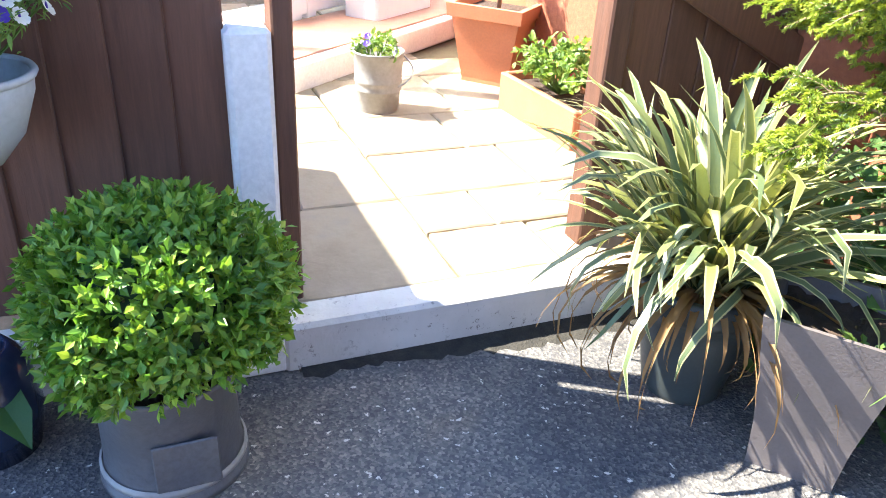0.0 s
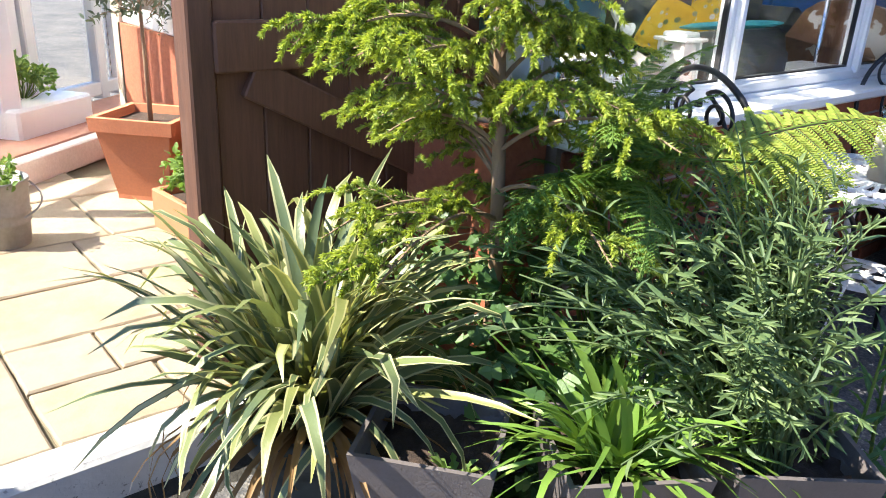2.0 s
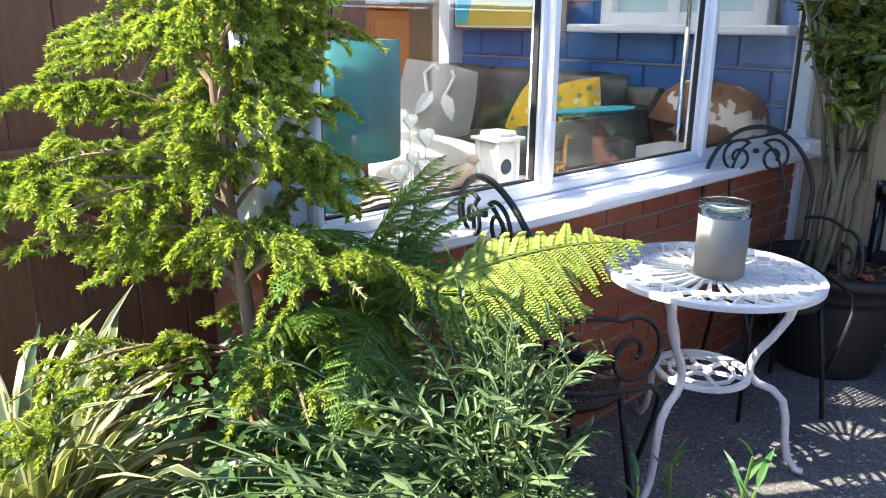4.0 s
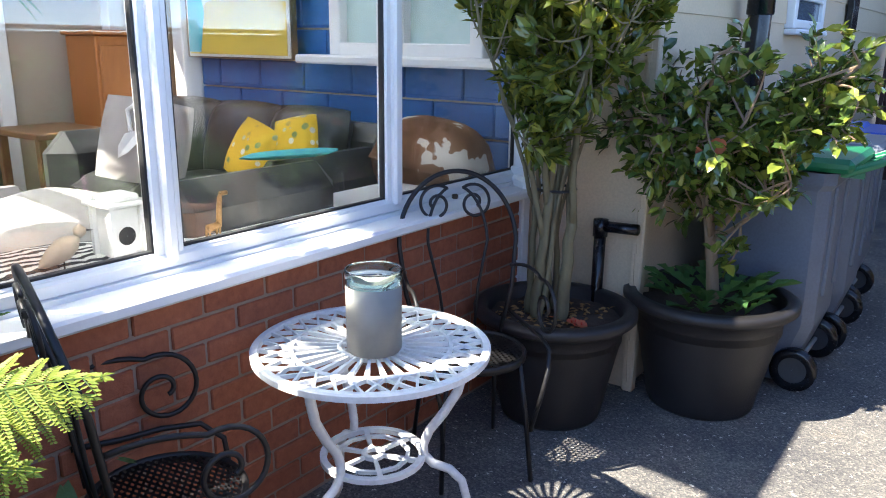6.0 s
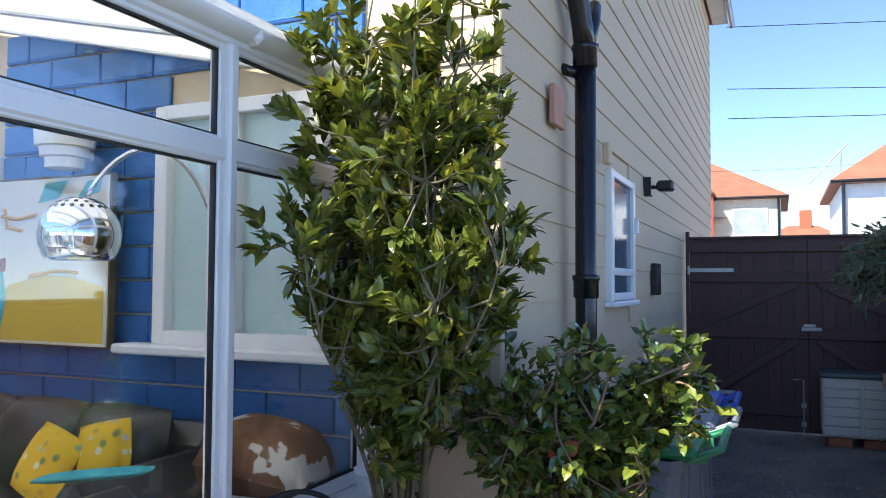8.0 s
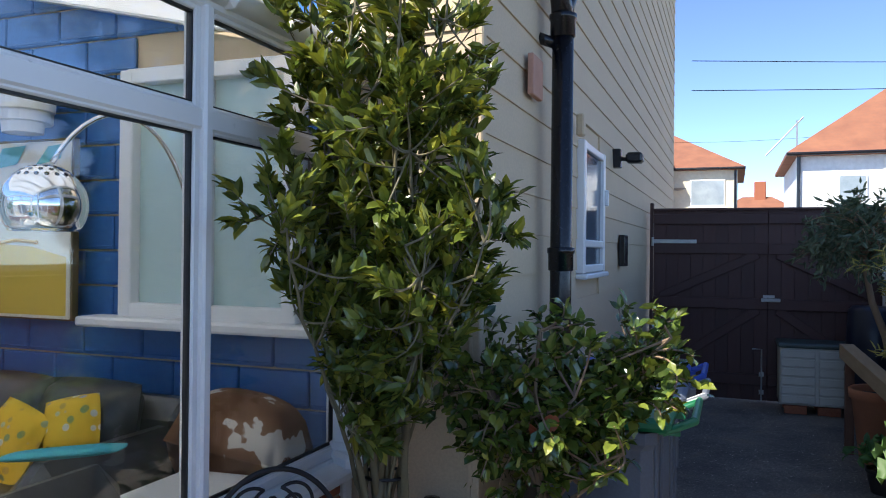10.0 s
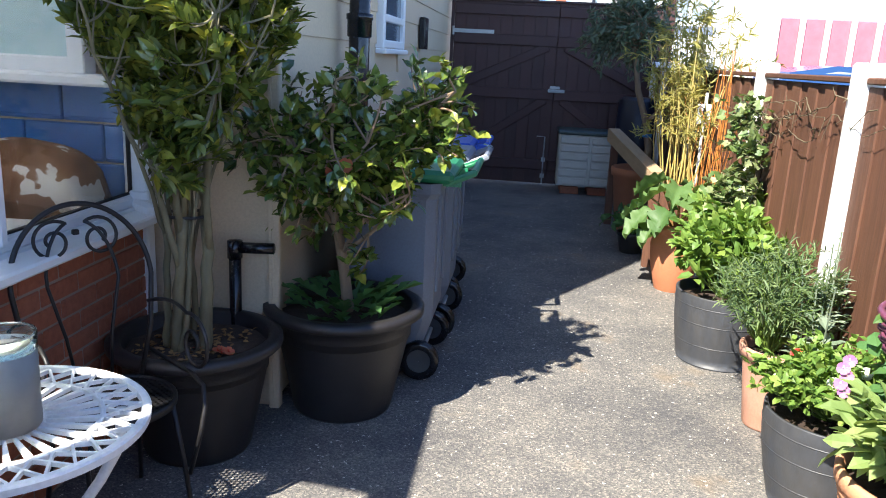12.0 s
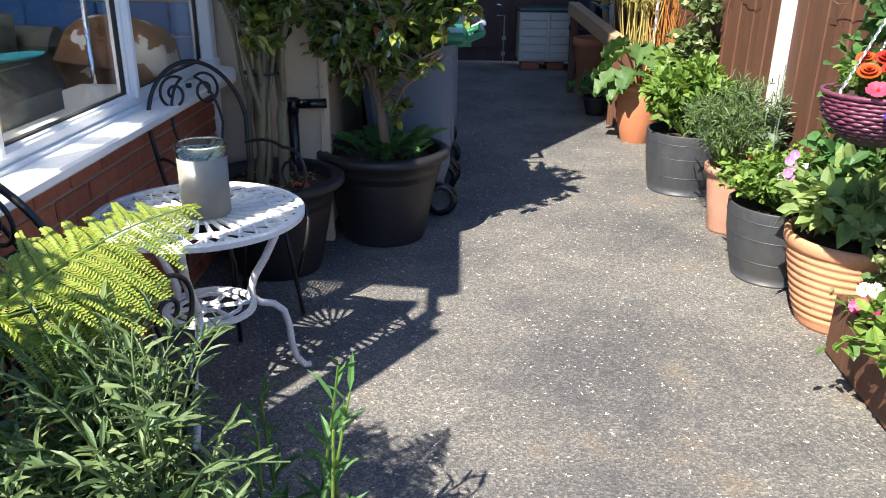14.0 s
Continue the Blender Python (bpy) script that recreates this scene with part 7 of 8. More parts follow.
# front arm of the corner unit, close to the glass
sf2 = thing("leather_armchair", "dark grey leather chair standing with its side to the glass", "armchair", (-0.62, 2.66, FZ))
part("frame", Shape().box((0, 0, 0.20), (0.78, 0.84, 0.36), chamfer=0.06).box((0.30, 0, 0.48), (0.20, 0.80, 0.52), chamfer=0.09), lea, sf2)
part("seat_cushion", cushion(0.60, 0.62, 0.22), lea, sf2, smooth=True, at=pose(-0.1, 0, 0.45))


def mustard(nt, bs):
    v = coords(nt)
    vo = nt.nodes.new("ShaderNodeTexVoronoi")
    vo.inputs["Scale"].default_value = 20
    nt.links.new(v, vo.inputs["Vector"])
    sp = nt.nodes.new("ShaderNodeSeparateColor")
    nt.links.new(vo.outputs["Color"], sp.inputs[0])
    near = ramp(nt, vo.outputs["Distance"], [(0.25, (1, 1, 1)), (0.32, (0, 0, 0))])
    spot = ramp(nt, sp.outputs[0], [(0.0, (0.06, 0.09, 0.22)), (0.35, (0.75, 0.70, 0.55)), (0.6, (0.16, 0.22, 0.08)), (1.0, (0.55, 0.30, 0.03))])
    nt.links.new(mixc(nt, near, (0.62, 0.38, 0.015), spot), bs.inputs["Base Color"])
    bs.inputs["Roughness"].default_value = 0.8


mus = material("mustard_floral_cotton", mustard)
for at, rot, s_ in (((-1.05, 3.28, 1.00), (66, 14, -8), 0.29), ((-0.83, 3.36, 1.06), (70, -12, 14), 0.24)):
    ob = tagged(new("floral_cushion", cushion(s_, s_, 0.11).mesh("floral_cushion", mus, True)), "mustard yellow cushion with small floral print on the sofa", "cushion", "sofa cushions")
    ob.matrix_world = pose(*at, *rot)


def hide_build(nt, bs):
    v = coords(nt)
    n = noise_tex(nt, v, 6.5, 3, 0.55)
    col = ramp(nt, n, [(0.40, (0.16, 0.07, 0.03)), (0.56, (0.24, 0.115, 0.055)), (0.575, (0.66, 0.62, 0.54)), (1.0, (0.70, 0.66, 0.58))])
    nt.links.new(col, bs.inputs["Base Color"])
    bs.inputs["Roughness"].default_value = 0.85
    bump(nt, bs, noise_tex(nt, coords(nt, (20, 20, 180)), 6, 2), 0.4, 0.004)


q = cushion(0.52, 0.34, 0.42, 14, 0.42)
ob = tagged(new("cowhide_pouffe", q.mesh("cowhide_pouffe", material("brown_white_hide", hide_build), True)), "brown and white cowhide pouffe by the window corner", "pouffe")
ob.matrix_world = pose(-0.29, 3.69, 0.97, 0, 8, 6)
ob = tagged(new("pouffe_stool", Shape().box((0, 0, 0.25), (0.36, 0.28, 0.50), chamfer=0.04).mesh("pouffe_stool", lea)), "dark leather stool under the cowhide pouffe", "stool")
ob.matrix_world = pose(-0.29, 3.71, FZ)
thr = plain("turquoise_throw", (0.03, 0.30, 0.36), (0.05, 0.40, 0.42), 0.8, scale=20)
ob = tagged(new("throw_blanket", cushion(0.46, 0.075, 0.03).mesh("throw_blanket", thr, True)), "turquoise folded throw lying on the sofa", "blanket")
ob.matrix_world = pose(-0.56, 3.06, 1.06, 6, -7, 14)
# painting with plain shapes
pn = thing("painting", "large abstract painting in white, mustard and turquoise", "painting", (-1.81, 3.865, 1.42))
part("canvas", Shape().box((0, 0, 0.42), (0.88, 0.03, 0.85), chamfer=0.003), plain("painting_white", (0.72, 0.70, 0.62), (0.66, 0.64, 0.55), 0.7), pn)
part("colour_field", Shape().add([(-0.42, -0.017, 0.01), (0.42, -0.017, 0.01), (0.42, -0.017, 0.29), (0.2, -0.017, 0.34), (0.0, -0.017, 0.35), (-0.25, -0.017, 0.30), (-0.42, -0.017, 0.16)], [(0, 1, 2, 3, 4, 5, 6)]), plain("painting_mustard", (0.66, 0.47, 0.06), (0.60, 0.42, 0.07), 0.7), pn)
part("colour_patch", Shape().add([(-0.43, -0.019, 0.02), (-0.32, -0.019, 0.02), (-0.27, -0.019, 0.25), (-0.31, -0.019, 0.38), (-0.42, -0.019, 0.36)], [(0, 1, 2, 3, 4)]), plain("painting_turquoise", (0.06, 0.38, 0.48), (0.08, 0.45, 0.5), 0.7), pn)
part("colour_patch", Shape().add([(-0.34, -0.021, 0.36), (-0.28, -0.021, 0.37), (-0.28, -0.021, 0.44), (-0.35, -0.021, 0.43)], [(0, 1, 2, 3)]), plain("painting_maroon", (0.25, 0.08, 0.06), None, 0.7), pn)
part("colour_patch", Shape().add([(-0.05, -0.019, 0.72), (0.10, -0.019, 0.74), (0.16, -0.019, 0.83), (0.0, -0.019, 0.82)], [(0, 1, 2, 3)]).add([(0.22, -0.019, 0.73), (0.38, -0.019, 0.76), (0.40, -0.019, 0.83), (0.30, -0.019, 0.82)], [(0, 1, 2, 3)]), plain("painting_aqua", (0.12, 0.45, 0.5), None, 0.7), pn)
S = Shape()
for pts in ([(-0.32, -0.02, 0.66), (-0.2, -0.02, 0.64), (-0.06, -0.02, 0.66)], [(-0.30, -0.02, 0.70), (-0.28, -0.02, 0.60), (-0.16, -0.02, 0.58)], [(-0.42, -0.02, 0.50), (-0.38, -0.02, 0.48)], [(-0.1, -0.02, 0.34), (0.1, -0.02, 0.37), (0.24, -0.02, 0.36)]):
    S.tube(pts, 0.010, seg=5)
part("brush_line", S, plain("painting_orange", (0.62, 0.33, 0.05), None, 0.7), pn)
part("frame", Shape().box((0, 0.006, -0.006), (0.91, 0.036, 0.012)).box((0, 0.006, 0.851), (0.91, 0.036, 0.012)).box((-0.449, 0.006, 0.42), (0.012, 0.036, 0.85)).box((0.449, 0.006, 0.42), (0.012, 0.036, 0.85)), plain("dark_frame", (0.12, 0.08, 0.03), None, 0.5), pn)
sc = thing("wall_sconce", "white stepped ceramic uplighter on the blue wall", "wall lamp", (-1.62, 3.80, 2.30))
part("bowl", Shape().lathe([(0.001, 0), (0.09, 0), (0.095, 0.05), (0.115, 0.055), (0.12, 0.10), (0.14, 0.105), (0.145, 0.20), (0.13, 0.20), (0.12, 0.12), (0.001, 0.1)], 30), M["upvc"], sc, smooth=False)
part("wall_plate", Shape().box((0, 0.10, 0.1), (0.08, 0.10, 0.10), chamfer=0.01), M["upvc"], sc)
# arc lamp
chrome = plain("chrome", (0.82, 0.82, 0.83), (0.75, 0.75, 0.76), 0.06, 1.0, bumpiness=0.0, mottle=0.02)
al = thing("arc_lamp", "chrome arc floor lamp with a pierced globe shade", "floor lamp", (-0.33, 3.48, FZ))
gl = np.array((-0.31, -0.43, 1.57))
part("base", Shape().lathe([(0.001, 0), (0.10, 0), (0.10, 0.03), (0.02, 0.035), (0.001, 0.035)], 30), chrome, al, smooth=True)
part("pole", Shape().tube([(0, 0, 0.03), (0, 0, 1.1)], 0.012, seg=10), chrome, al, smooth=True)
u = np.linspace(0, 1, 20)[:, None]
pts = (1 - u) ** 3 * np.array((0, 0, 1.1)) + 3 * u * (1 - u) ** 2 * np.array((0.0, 0.02, 1.92)) + 3 * u ** 2 * (1 - u) * np.array((-0.20, -0.24, 2.10)) + u ** 3 * (gl + np.array((0.0, 0.03, 0.15)))
part("arm", Shape().tube(pts, 0.009, seg=8), chrome, al, smooth=True)
ang = np.linspace(0.0, 2.25, 16)
shade = part("shade", Shape().lathe([(max(0.001, 0.14 * math.sin(a)), 0.14 * math.cos(a)) for a in ang] + [(0.135 * math.sin(a), 0.135 * math.cos(a)) for a in ang[::-1]], 36, tuple(gl)), chrome, al, "polished chrome globe shade", smooth=True)
dot = Shape().lathe([(0.001, 0.001), (0.008, 0.0)], 8).mesh("hole", M["gasket"])
for row, (a, m) in enumerate(((0.35, 9), (0.55, 14), (0.75, 19))):
    for k in range(m):
        b = 2 * math.pi * k / m
        nrm = Vector((math.sin(a) * math.cos(b), math.sin(a) * math.sin(b), math.cos(a)))
        mt = nrm.to_track_quat("Z", "Y").to_matrix().to_4x4()
        mt.translation = Vector(gl) + nrm * 0.1408
        part("hole", dot, None, shade, at=mt)
# teal drum lamp and the window-board things
tl = thing("drum_table_lamp", "teal drum lampshade with gold lining on a blue base", "table lamp", (-0.27, 1.50, 0.90))
part("shade", Shape().lathe([(0.178, 0.16), (0.182, 0.16), (0.182, 0.49), (0.178, 0.49)], 48), plain("teal_fabric", (0.006, 0.11, 0.13), (0.008, 0.14, 0.16), 0.6, grain=140), tl, smooth=True)
part("lining", Shape().lathe([(0.1765, 0.162), (0.1765, 0.488)], 48), plain("gold_foil", (0.72, 0.50, 0.07), (0.6, 0.4, 0.05), 0.3, 0.6), tl, "gold foil shade lining", smooth=True)
part("base", Shape().lathe([(0.001, 0), (0.08, 0), (0.085, 0.02), (0.06, 0.05), (0.075, 0.10), (0.03, 0.16), (0.012, 0.18), (0.012, 0.36)], 28), plain("blue_glaze", (0.08, 0.30, 0.45), (0.12, 0.4, 0.52), 0.2), tl, smooth=True)
wbz = 0.90
wbrd = Shape().box((-0.24, (1.35 + CY1) / 2, wbz - 0.015), (0.36, CY1 - 1.35, 0.03), chamfer=0.006)
structure("window_board", wbrd, M["upvc"], "white inner window board along the glass", "window board")
ht = thing("heart_ornament", "white wire hearts on thin upright stalks", "ornament", (-0.10, 1.62, wbz))
hm = plain("white_wire", (0.78, 0.78, 0.76), None, 0.6)
tt = np.linspace(0, 2 * math.pi, 25)
for k, (y, z, sz) in enumerate(((0.01, 0.265, 0.024), (0.07, 0.215, 0.030), (0.02, 0.16, 0.024), (0.06, 0.13, 0.022), (-0.03, 0.12, 0.028), (0.005, 0.075, 0.028))):
    hx, hz = 16 * np.sin(tt) ** 3 / 16, (13 * np.cos(tt) - 5 * np.cos(2 * tt) - 2 * np.cos(3 * tt) - np.cos(4 * tt)) / 16
    vs = [(0.006, y + sz * a, z + sz * b) for a, b in zip(hx, hz)][:-1]
    vs2 = [(-0.006, b, c) for a, b, c in vs]
    m = len(vs)
    part("heart", Shape().add(vs + vs2 + [(0.014, y, z), (-0.014, y, z)], [(i, (i + 1) % m, 2 * m) for i in range(m)] + [(m + (i + 1) % m, m + i, 2 * m + 1) for i in range(m)] + [(i, m + i, m + (i + 1) % m, (i + 1) % m) for i in range(m)]), hm, ht)
    part("stalk", Shape().tube([(0, y, 0), (0, y, z)], 0.0025, seg=5), hm, ht)
part("foot", Shape().box((0, 0.02, 0.006), (0.06, 0.16, 0.012), chamfer=0.003), hm, ht)
bd_ = thing("bird_ornament", "pale wooden bird on thin legs on the window board", "ornament", (-0.12, 1.86, wbz), 15)
q = Shape().lathe([(0.001, -0.075), (0.012, -0.06), (0.026, -0.02), (0.030, 0.01), (0.024, 0.04), (0.010, 0.062), (0.001, 0.07)], 16)
ob = part("body", q, plain("driftwood", (0.45, 0.36, 0.28), (0.36, 0.28, 0.2), 0.7), bd_, smooth=True)
ob.matrix_basis = pose(0, 0, 0.075, -70, 0, 0)
part("head", Shape().lathe([(0.001, -0.02), (0.016, -0.008), (0.017, 0.006), (0.001, 0.02)], 12, (0, 0.07, 0.115)), plain("driftwood_head", (0.45, 0.36, 0.28), None, 0.7), bd_, smooth=True)
part("beak", Shape().tube([(0, 0.082, 0.115), (0, 0.115, 0.108)], 0.004, 0.001, 6), M["iron"], bd_)
for x in (-0.01, 0.01):
    part("leg", Shape().tube([(x, 0, 0), (x, 0, 0.06)], 0.002, seg=5), M["iron"], bd_)
ln_ = thing("white_lantern", "small white wooden lantern with round openings", "lantern", (-0.14, 2.04, wbz))
S = Shape()
for x, y in ((-0.045, -0.045), (0.045, -0.045), (-0.045, 0.045), (0.045, 0.045)):
    S.box((x, y, 0.09), (0.014, 0.014, 0.16))
part("body", S.box((0, 0, 0.006), (0.12, 0.12, 0.012), chamfer=0.003).box((0.0, 0, 0.09), (0.08, 0.08, 0.15), chamfer=0.004), M["castwhite"], ln_)
part("roof", Shape().box((0, 0, 0.176), (0.13, 0.13, 0.012), chamfer=0.003).box((0, 0, 0.19), (0.09, 0.09, 0.02), chamfer=0.006), M["castwhite"], ln_)
ob = part("opening", Shape().lathe([(0.001, 0), (0.026, 0)], 18), M["gasket"], ln_)
ob.matrix_basis = pose(0.0405, 0, 0.085, 0, 90, 0)
gf = thing("giraffe_figurine", "small carved wooden giraffe on the window board", "ornament", (-0.12, 2.34, wbz))
part("body", Shape().tube([(0, -0.02, 0.05), (0, 0.02, 0.055)], 0.013, 0.012, 8).tube([(0, 0.02, 0.05), (0, 0.03, 0.14), (0, 0.035, 0.15)], 0.010, 0.006, 7).box((0, 0.045, 0.152), (0.012, 0.03, 0.014), chamfer=0.003), plain("carved_wood", (0.35, 0.20, 0.07), (0.2, 0.1, 0.03), 0.5, scale=40), gf, smooth=True)
for x, y in ((-0.008, -0.02), (0.008, -0.02), (-0.008, 0.018), (0.008, 0.018)):
    part("leg", Shape().tube([(x, y, 0), (x, y, 0.05)], 0.004, seg=5), plain("carved_leg", (0.33, 0.19, 0.07), None, 0.5), gf)
gc = plain("grey_linen", (0.36, 0.34, 0.32), (0.30, 0.28, 0.27), 0.85, scale=12, grain=150)
ac = thing("grey_armchair", "pale grey fabric armchair seen through the glass", "armchair", (-0.85, 1.95, FZ))
part("frame", Shape().box((0, 0, 0.20), (0.75, 0.72, 0.34), chamfer=0.05).box((-0.33, 0, 0.42), (0.16, 0.72, 0.44), chamfer=0.06).box((0, -0.32, 0.38), (0.7, 0.12, 0.40), chamfer=0.05).box((0, 0.32, 0.38), (0.7, 0.12, 0.40), chamfer=0.05), gc, ac)
for at, rot, s_, nm, lab in (((-0.62, 2.10, 0.93), (6, 5, 22), 0.50, "grey_cushion", "plain pale grey linen cushion lying flat"), ((-1.56, 3.06, 1.03), (70, 10, 48), 0.42, "heron_cushion", "grey cushion with a pale crane print")):
    ob = tagged(new(nm, cushion(s_, s_, 0.15).mesh(nm, gc, True)), lab, "cushion")
    ob.matrix_world = pose(*at, *rot)
    if nm == "heron_cushion":
        S = Shape().tube([(-0.06, 0.02, 0.088), (-0.09, 0.12, 0.085), (-0.05, 0.17, 0.075), (-0.02, 0.15, 0.075)], 0.010, seg=6)
        S.tube([(0.04, 0.02, 0.088), (0.07, 0.12, 0.085), (0.05, 0.16, 0.075)], 0.010, seg=6).leaves([(-0.03, 0.03, 0.085), (0.03, 0.03, 0.085)], [(-0.5, -1, 0), (0.5, -1, 0)], [(0, 0, 1), (0, 0, 1)], 0.16, 0.07)
        pr = part("printed_crane", S, M["castwhite"], ob, "pale crane print")


def zigzag(nt, bs):
    wv = nt.nodes.new("ShaderNodeTexWave")
    wv.wave_profile = "TRI"
    wv.inputs["Scale"].default_value, wv.inputs["Distortion"].default_value, wv.inputs["Detail Scale"].default_value = 7.0, 6.0, 1.6
    nt.links.new(coords(nt, world_space=True), wv.inputs["Vector"])
    nt.links.new(ramp(nt, wv.outputs[1], [(0.48, (0.03, 0.03, 0.035)), (0.52, (0.70, 0.69, 0.66))]), bs.inputs["Base Color"])
    bs.inputs["Roughness"].default_value = 0.9


zz = cushion(0.62, 0.34, 0.035).mesh("patterned_throw", material("black_white_woven_cotton", zigzag), True)
ob = tagged(new("patterned_throw", zz), "black and white zigzag throw spread on the window board", "blanket")
ob.matrix_world = pose(-0.26, 1.78, 0.916, 0, 0, 90)
rg = tagged(new("patterned_rug", Shape().box((-1.3, 2.1, FZ + 0.008), (1.6, 1.2, 0.014)).mesh("patterned_rug", plain("grey_pattern_rug", (0.4, 0.39, 0.37), (0.12, 0.12, 0.13), 0.9, scale=9))), "grey and white patterned rug on the floor", "rug")
ct = thing("side_table", "small brown wooden side table", "table", (-2.64, 3.16, FZ))
wood = plain("mid_brown_wood", (0.22, 0.11, 0.05), (0.16, 0.08, 0.035), 0.45, stretch=(8, 1, 1))
part("tabletop", Shape().box((0, 0, 0.66), (0.55, 0.45, 0.035), chamfer=0.006), wood, ct)
for x in (-0.22, 0.22):
    for y in (-0.18, 0.18):
        part("leg", Shape().box((x, y, 0.32), (0.045, 0.045, 0.64), chamfer=0.004), wood, ct)
owood = plain("orange_pine", (0.46, 0.17, 0.04), (0.38, 0.13, 0.03), 0.4, stretch=(6, 6, 1))
cb = thing("pine_cabinet", "tall orange pine cabinet in the room beyond", "cabinet", (-2.90, 3.70, FZ))
part("body", Shape().box((0, 0, 0.60), (0.34, 0.34, 1.20), chamfer=0.008), owood, cb)
part("top", Shape().box((0, 0, 1.215), (0.38, 0.38, 0.03), chamfer=0.006), owood, cb)
for z in (0.32, 0.88):
    part("door", Shape().box((0.175, 0, z), (0.02, 0.30, 0.52), chamfer=0.006), owood, cb)
yz = thing("yucca", "potted yucca with long drooping leaves behind the lamp", "plant", (-1.45, 2.08, FZ))
part("pot", Shape().lathe(round_pot(0.11, 0.15, 0.28, 0.01), 24), M["castwhite"], yz, smooth=True)
part("trunk", Shape().tube([(0, 0, 0.25), (0.01, 0.01, 0.85), (0.0, 0.0, 1.42)], 0.03, 0.025, 8), M["palebark"], yz, smooth=True)
strap_plant(yz, 60, (0, 0, 1.38), 0.35, 0.62, 0.035, [G["weed"]], (10, 80), (0.8, 2.2), 0, 44, 0.03)
wn_ = thing("window_5", "white framed inner window on the far wall", "window", kind="structure")
for y in (1.75, 2.45, 3.15):
    part("window_frame", Shape().box((-3.14, y, 1.5), (0.07, 0.09, 2.2), chamfer=0.006), M["upvc"], wn_)
part("pane", Shape().box((-3.15, 2.45, 1.5), (0.02, 1.35, 2.0)), plain("shaded_garden_glass", (0.10, 0.12, 0.10), (0.2, 0.2, 0.16), 0.1, scale=3), wn_)

# ---------------------------------------------------------------- patio things
bk_ = thing("zinc_bucket", "old zinc bucket planted with pansies on the patio", "bucket", (-1.96, 0.27, 0.118))
part("body", Shape().lathe([(0.001, 0), (0.092, 0), (0.095, 0.01), (0.103, 0.10), (0.108, 0.105), (0.104, 0.112), (0.106, 0.14), (0.111, 0.145), (0.107, 0.152), (0.114, 0.268), (0.119, 0.272), (0.117, 0.28), (0.11, 0.278), (0.107, 0.22), (0.001, 0.215)], 36), M["oldgalv"], bk_, smooth=True)
part("handle", Shape().tube(arc((0.0, 0.118, 0.25), (0.10, 0.06, 0.13), (0.03, 0.05, 0), 8), 0.004, seg=6), M["oldgalv"], bk_)
part("soil", Shape().lathe([(0.001, 0.225), (0.107, 0.222)], 20), M["soil"], bk_)
ps = leafy_mound("pansies", "pansies spilling from the zinc bucket", (-1.96, 0.27, 0.34), 0.13, 0.13, 0.13, 20, 10, 0.028, 0.6, "leaf", "herb", 101, singles=30)
for c in ((0.02, -0.06, 0.09), (-0.03, -0.04, 0.11)):
    bloom(ps, c, 0.017, ("violet", "white"), 5, 1, (0.6, -0.4, 0.7))
sq = thing("terracotta_planter", "square terracotta planter holding a young tree", "planter", (-2.30, 1.02, 0.118), 42)
vs = []
pr = [(0, 0.26), (0.03, 0.26), (0.34, 0.36), (0.345, 0.40), (0.41, 0.41), (0.41, 0.35), (0.36, 0.33)]
for z, w in pr:
    vs += [(-w / 2, -w / 2, z), (w / 2, -w / 2, z), (w / 2, w / 2, z), (-w / 2, w / 2, z)]
part("body", Shape().add(vs, [(j * 4 + k, j * 4 + (k + 1) % 4, j * 4 + 4 + (k + 1) % 4, j * 4 + 4 + k) for j in range(len(pr) - 1) for k in range(4)] + [(3, 2, 1, 0)]), M["terracotta"], sq)
part("soil", Shape().box((0, 0, 0.355), (0.335, 0.335, 0.03)), M["soil"], sq)
yt = thing("young_tree", "slender young tree with fine green foliage", "tree", (-2.30, 1.02, 0.48))
part("trunk", Shape().tube([(0, 0, -0.02), (-0.03, 0.01, 0.3), (-0.05, 0.01, 0.75)], 0.013, 0.007, 7), M["palebark"], yt, smooth=True)
tws = dome_twigs((-0.05, 0, 0.62), 0.30, 0.28, 0.34, 60, (-0.05, 0, 0.5), 103, -0.8, 0.4)
S = Shape()
for t in tws:
    S.tube(t, 0.003, 0.0015, 4)
part("branch", S, M["palebark"], yt, kind="stuff")
foliage(yt, crown(tws, 22, 0.035, 0.35, jitter=0.02, r=np.random.default_rng(104)), "leaf", G["olive"], 40)
tg = thing("terracotta_trough", "long terracotta trough overflowing with bright green plants", "planter", (-1.55, 1.0, 0.118), 4)
for n, c, sz in (("side", (0, -0.13, 0.09), (0.62, 0.03, 0.18)), ("side", (0, 0.13, 0.09), (0.62, 0.03, 0.18)), ("end", (0.30, 0, 0.09), (0.03, 0.24, 0.18)), ("end", (-0.30, 0, 0.09), (0.03, 0.24, 0.18)), ("base", (0, 0, 0.012), (0.58, 0.23, 0.02)), ("soil", (0, 0, 0.08), (0.57, 0.23, 0.13))):
    part(n, Shape().box(c, sz, chamfer=0.006), M["soil"] if n == "soil" else M["terracotta"], tg)
lm_ = leafy_mound("trough_plants", "bright green small-leaved plants with pink flowers", (-1.55, 0.98, 0.27), 0.33, 0.20, 0.24, 60, 18, 0.032, 0.6, "leaf", "herb", 105)
for k in range(3):
    bloom(lm_, (rng.uniform(-0.25, 0.25), -0.05, rng.uniform(0.10, 0.22)), 0.012, ("pink", "magenta"), 5, 1, (0.5, -0.7, 0.6))
bw_ = thing("stone_ornament", "small white weathered stone garden ornament", "ornament", (-1.30, 1.07, 0.118))
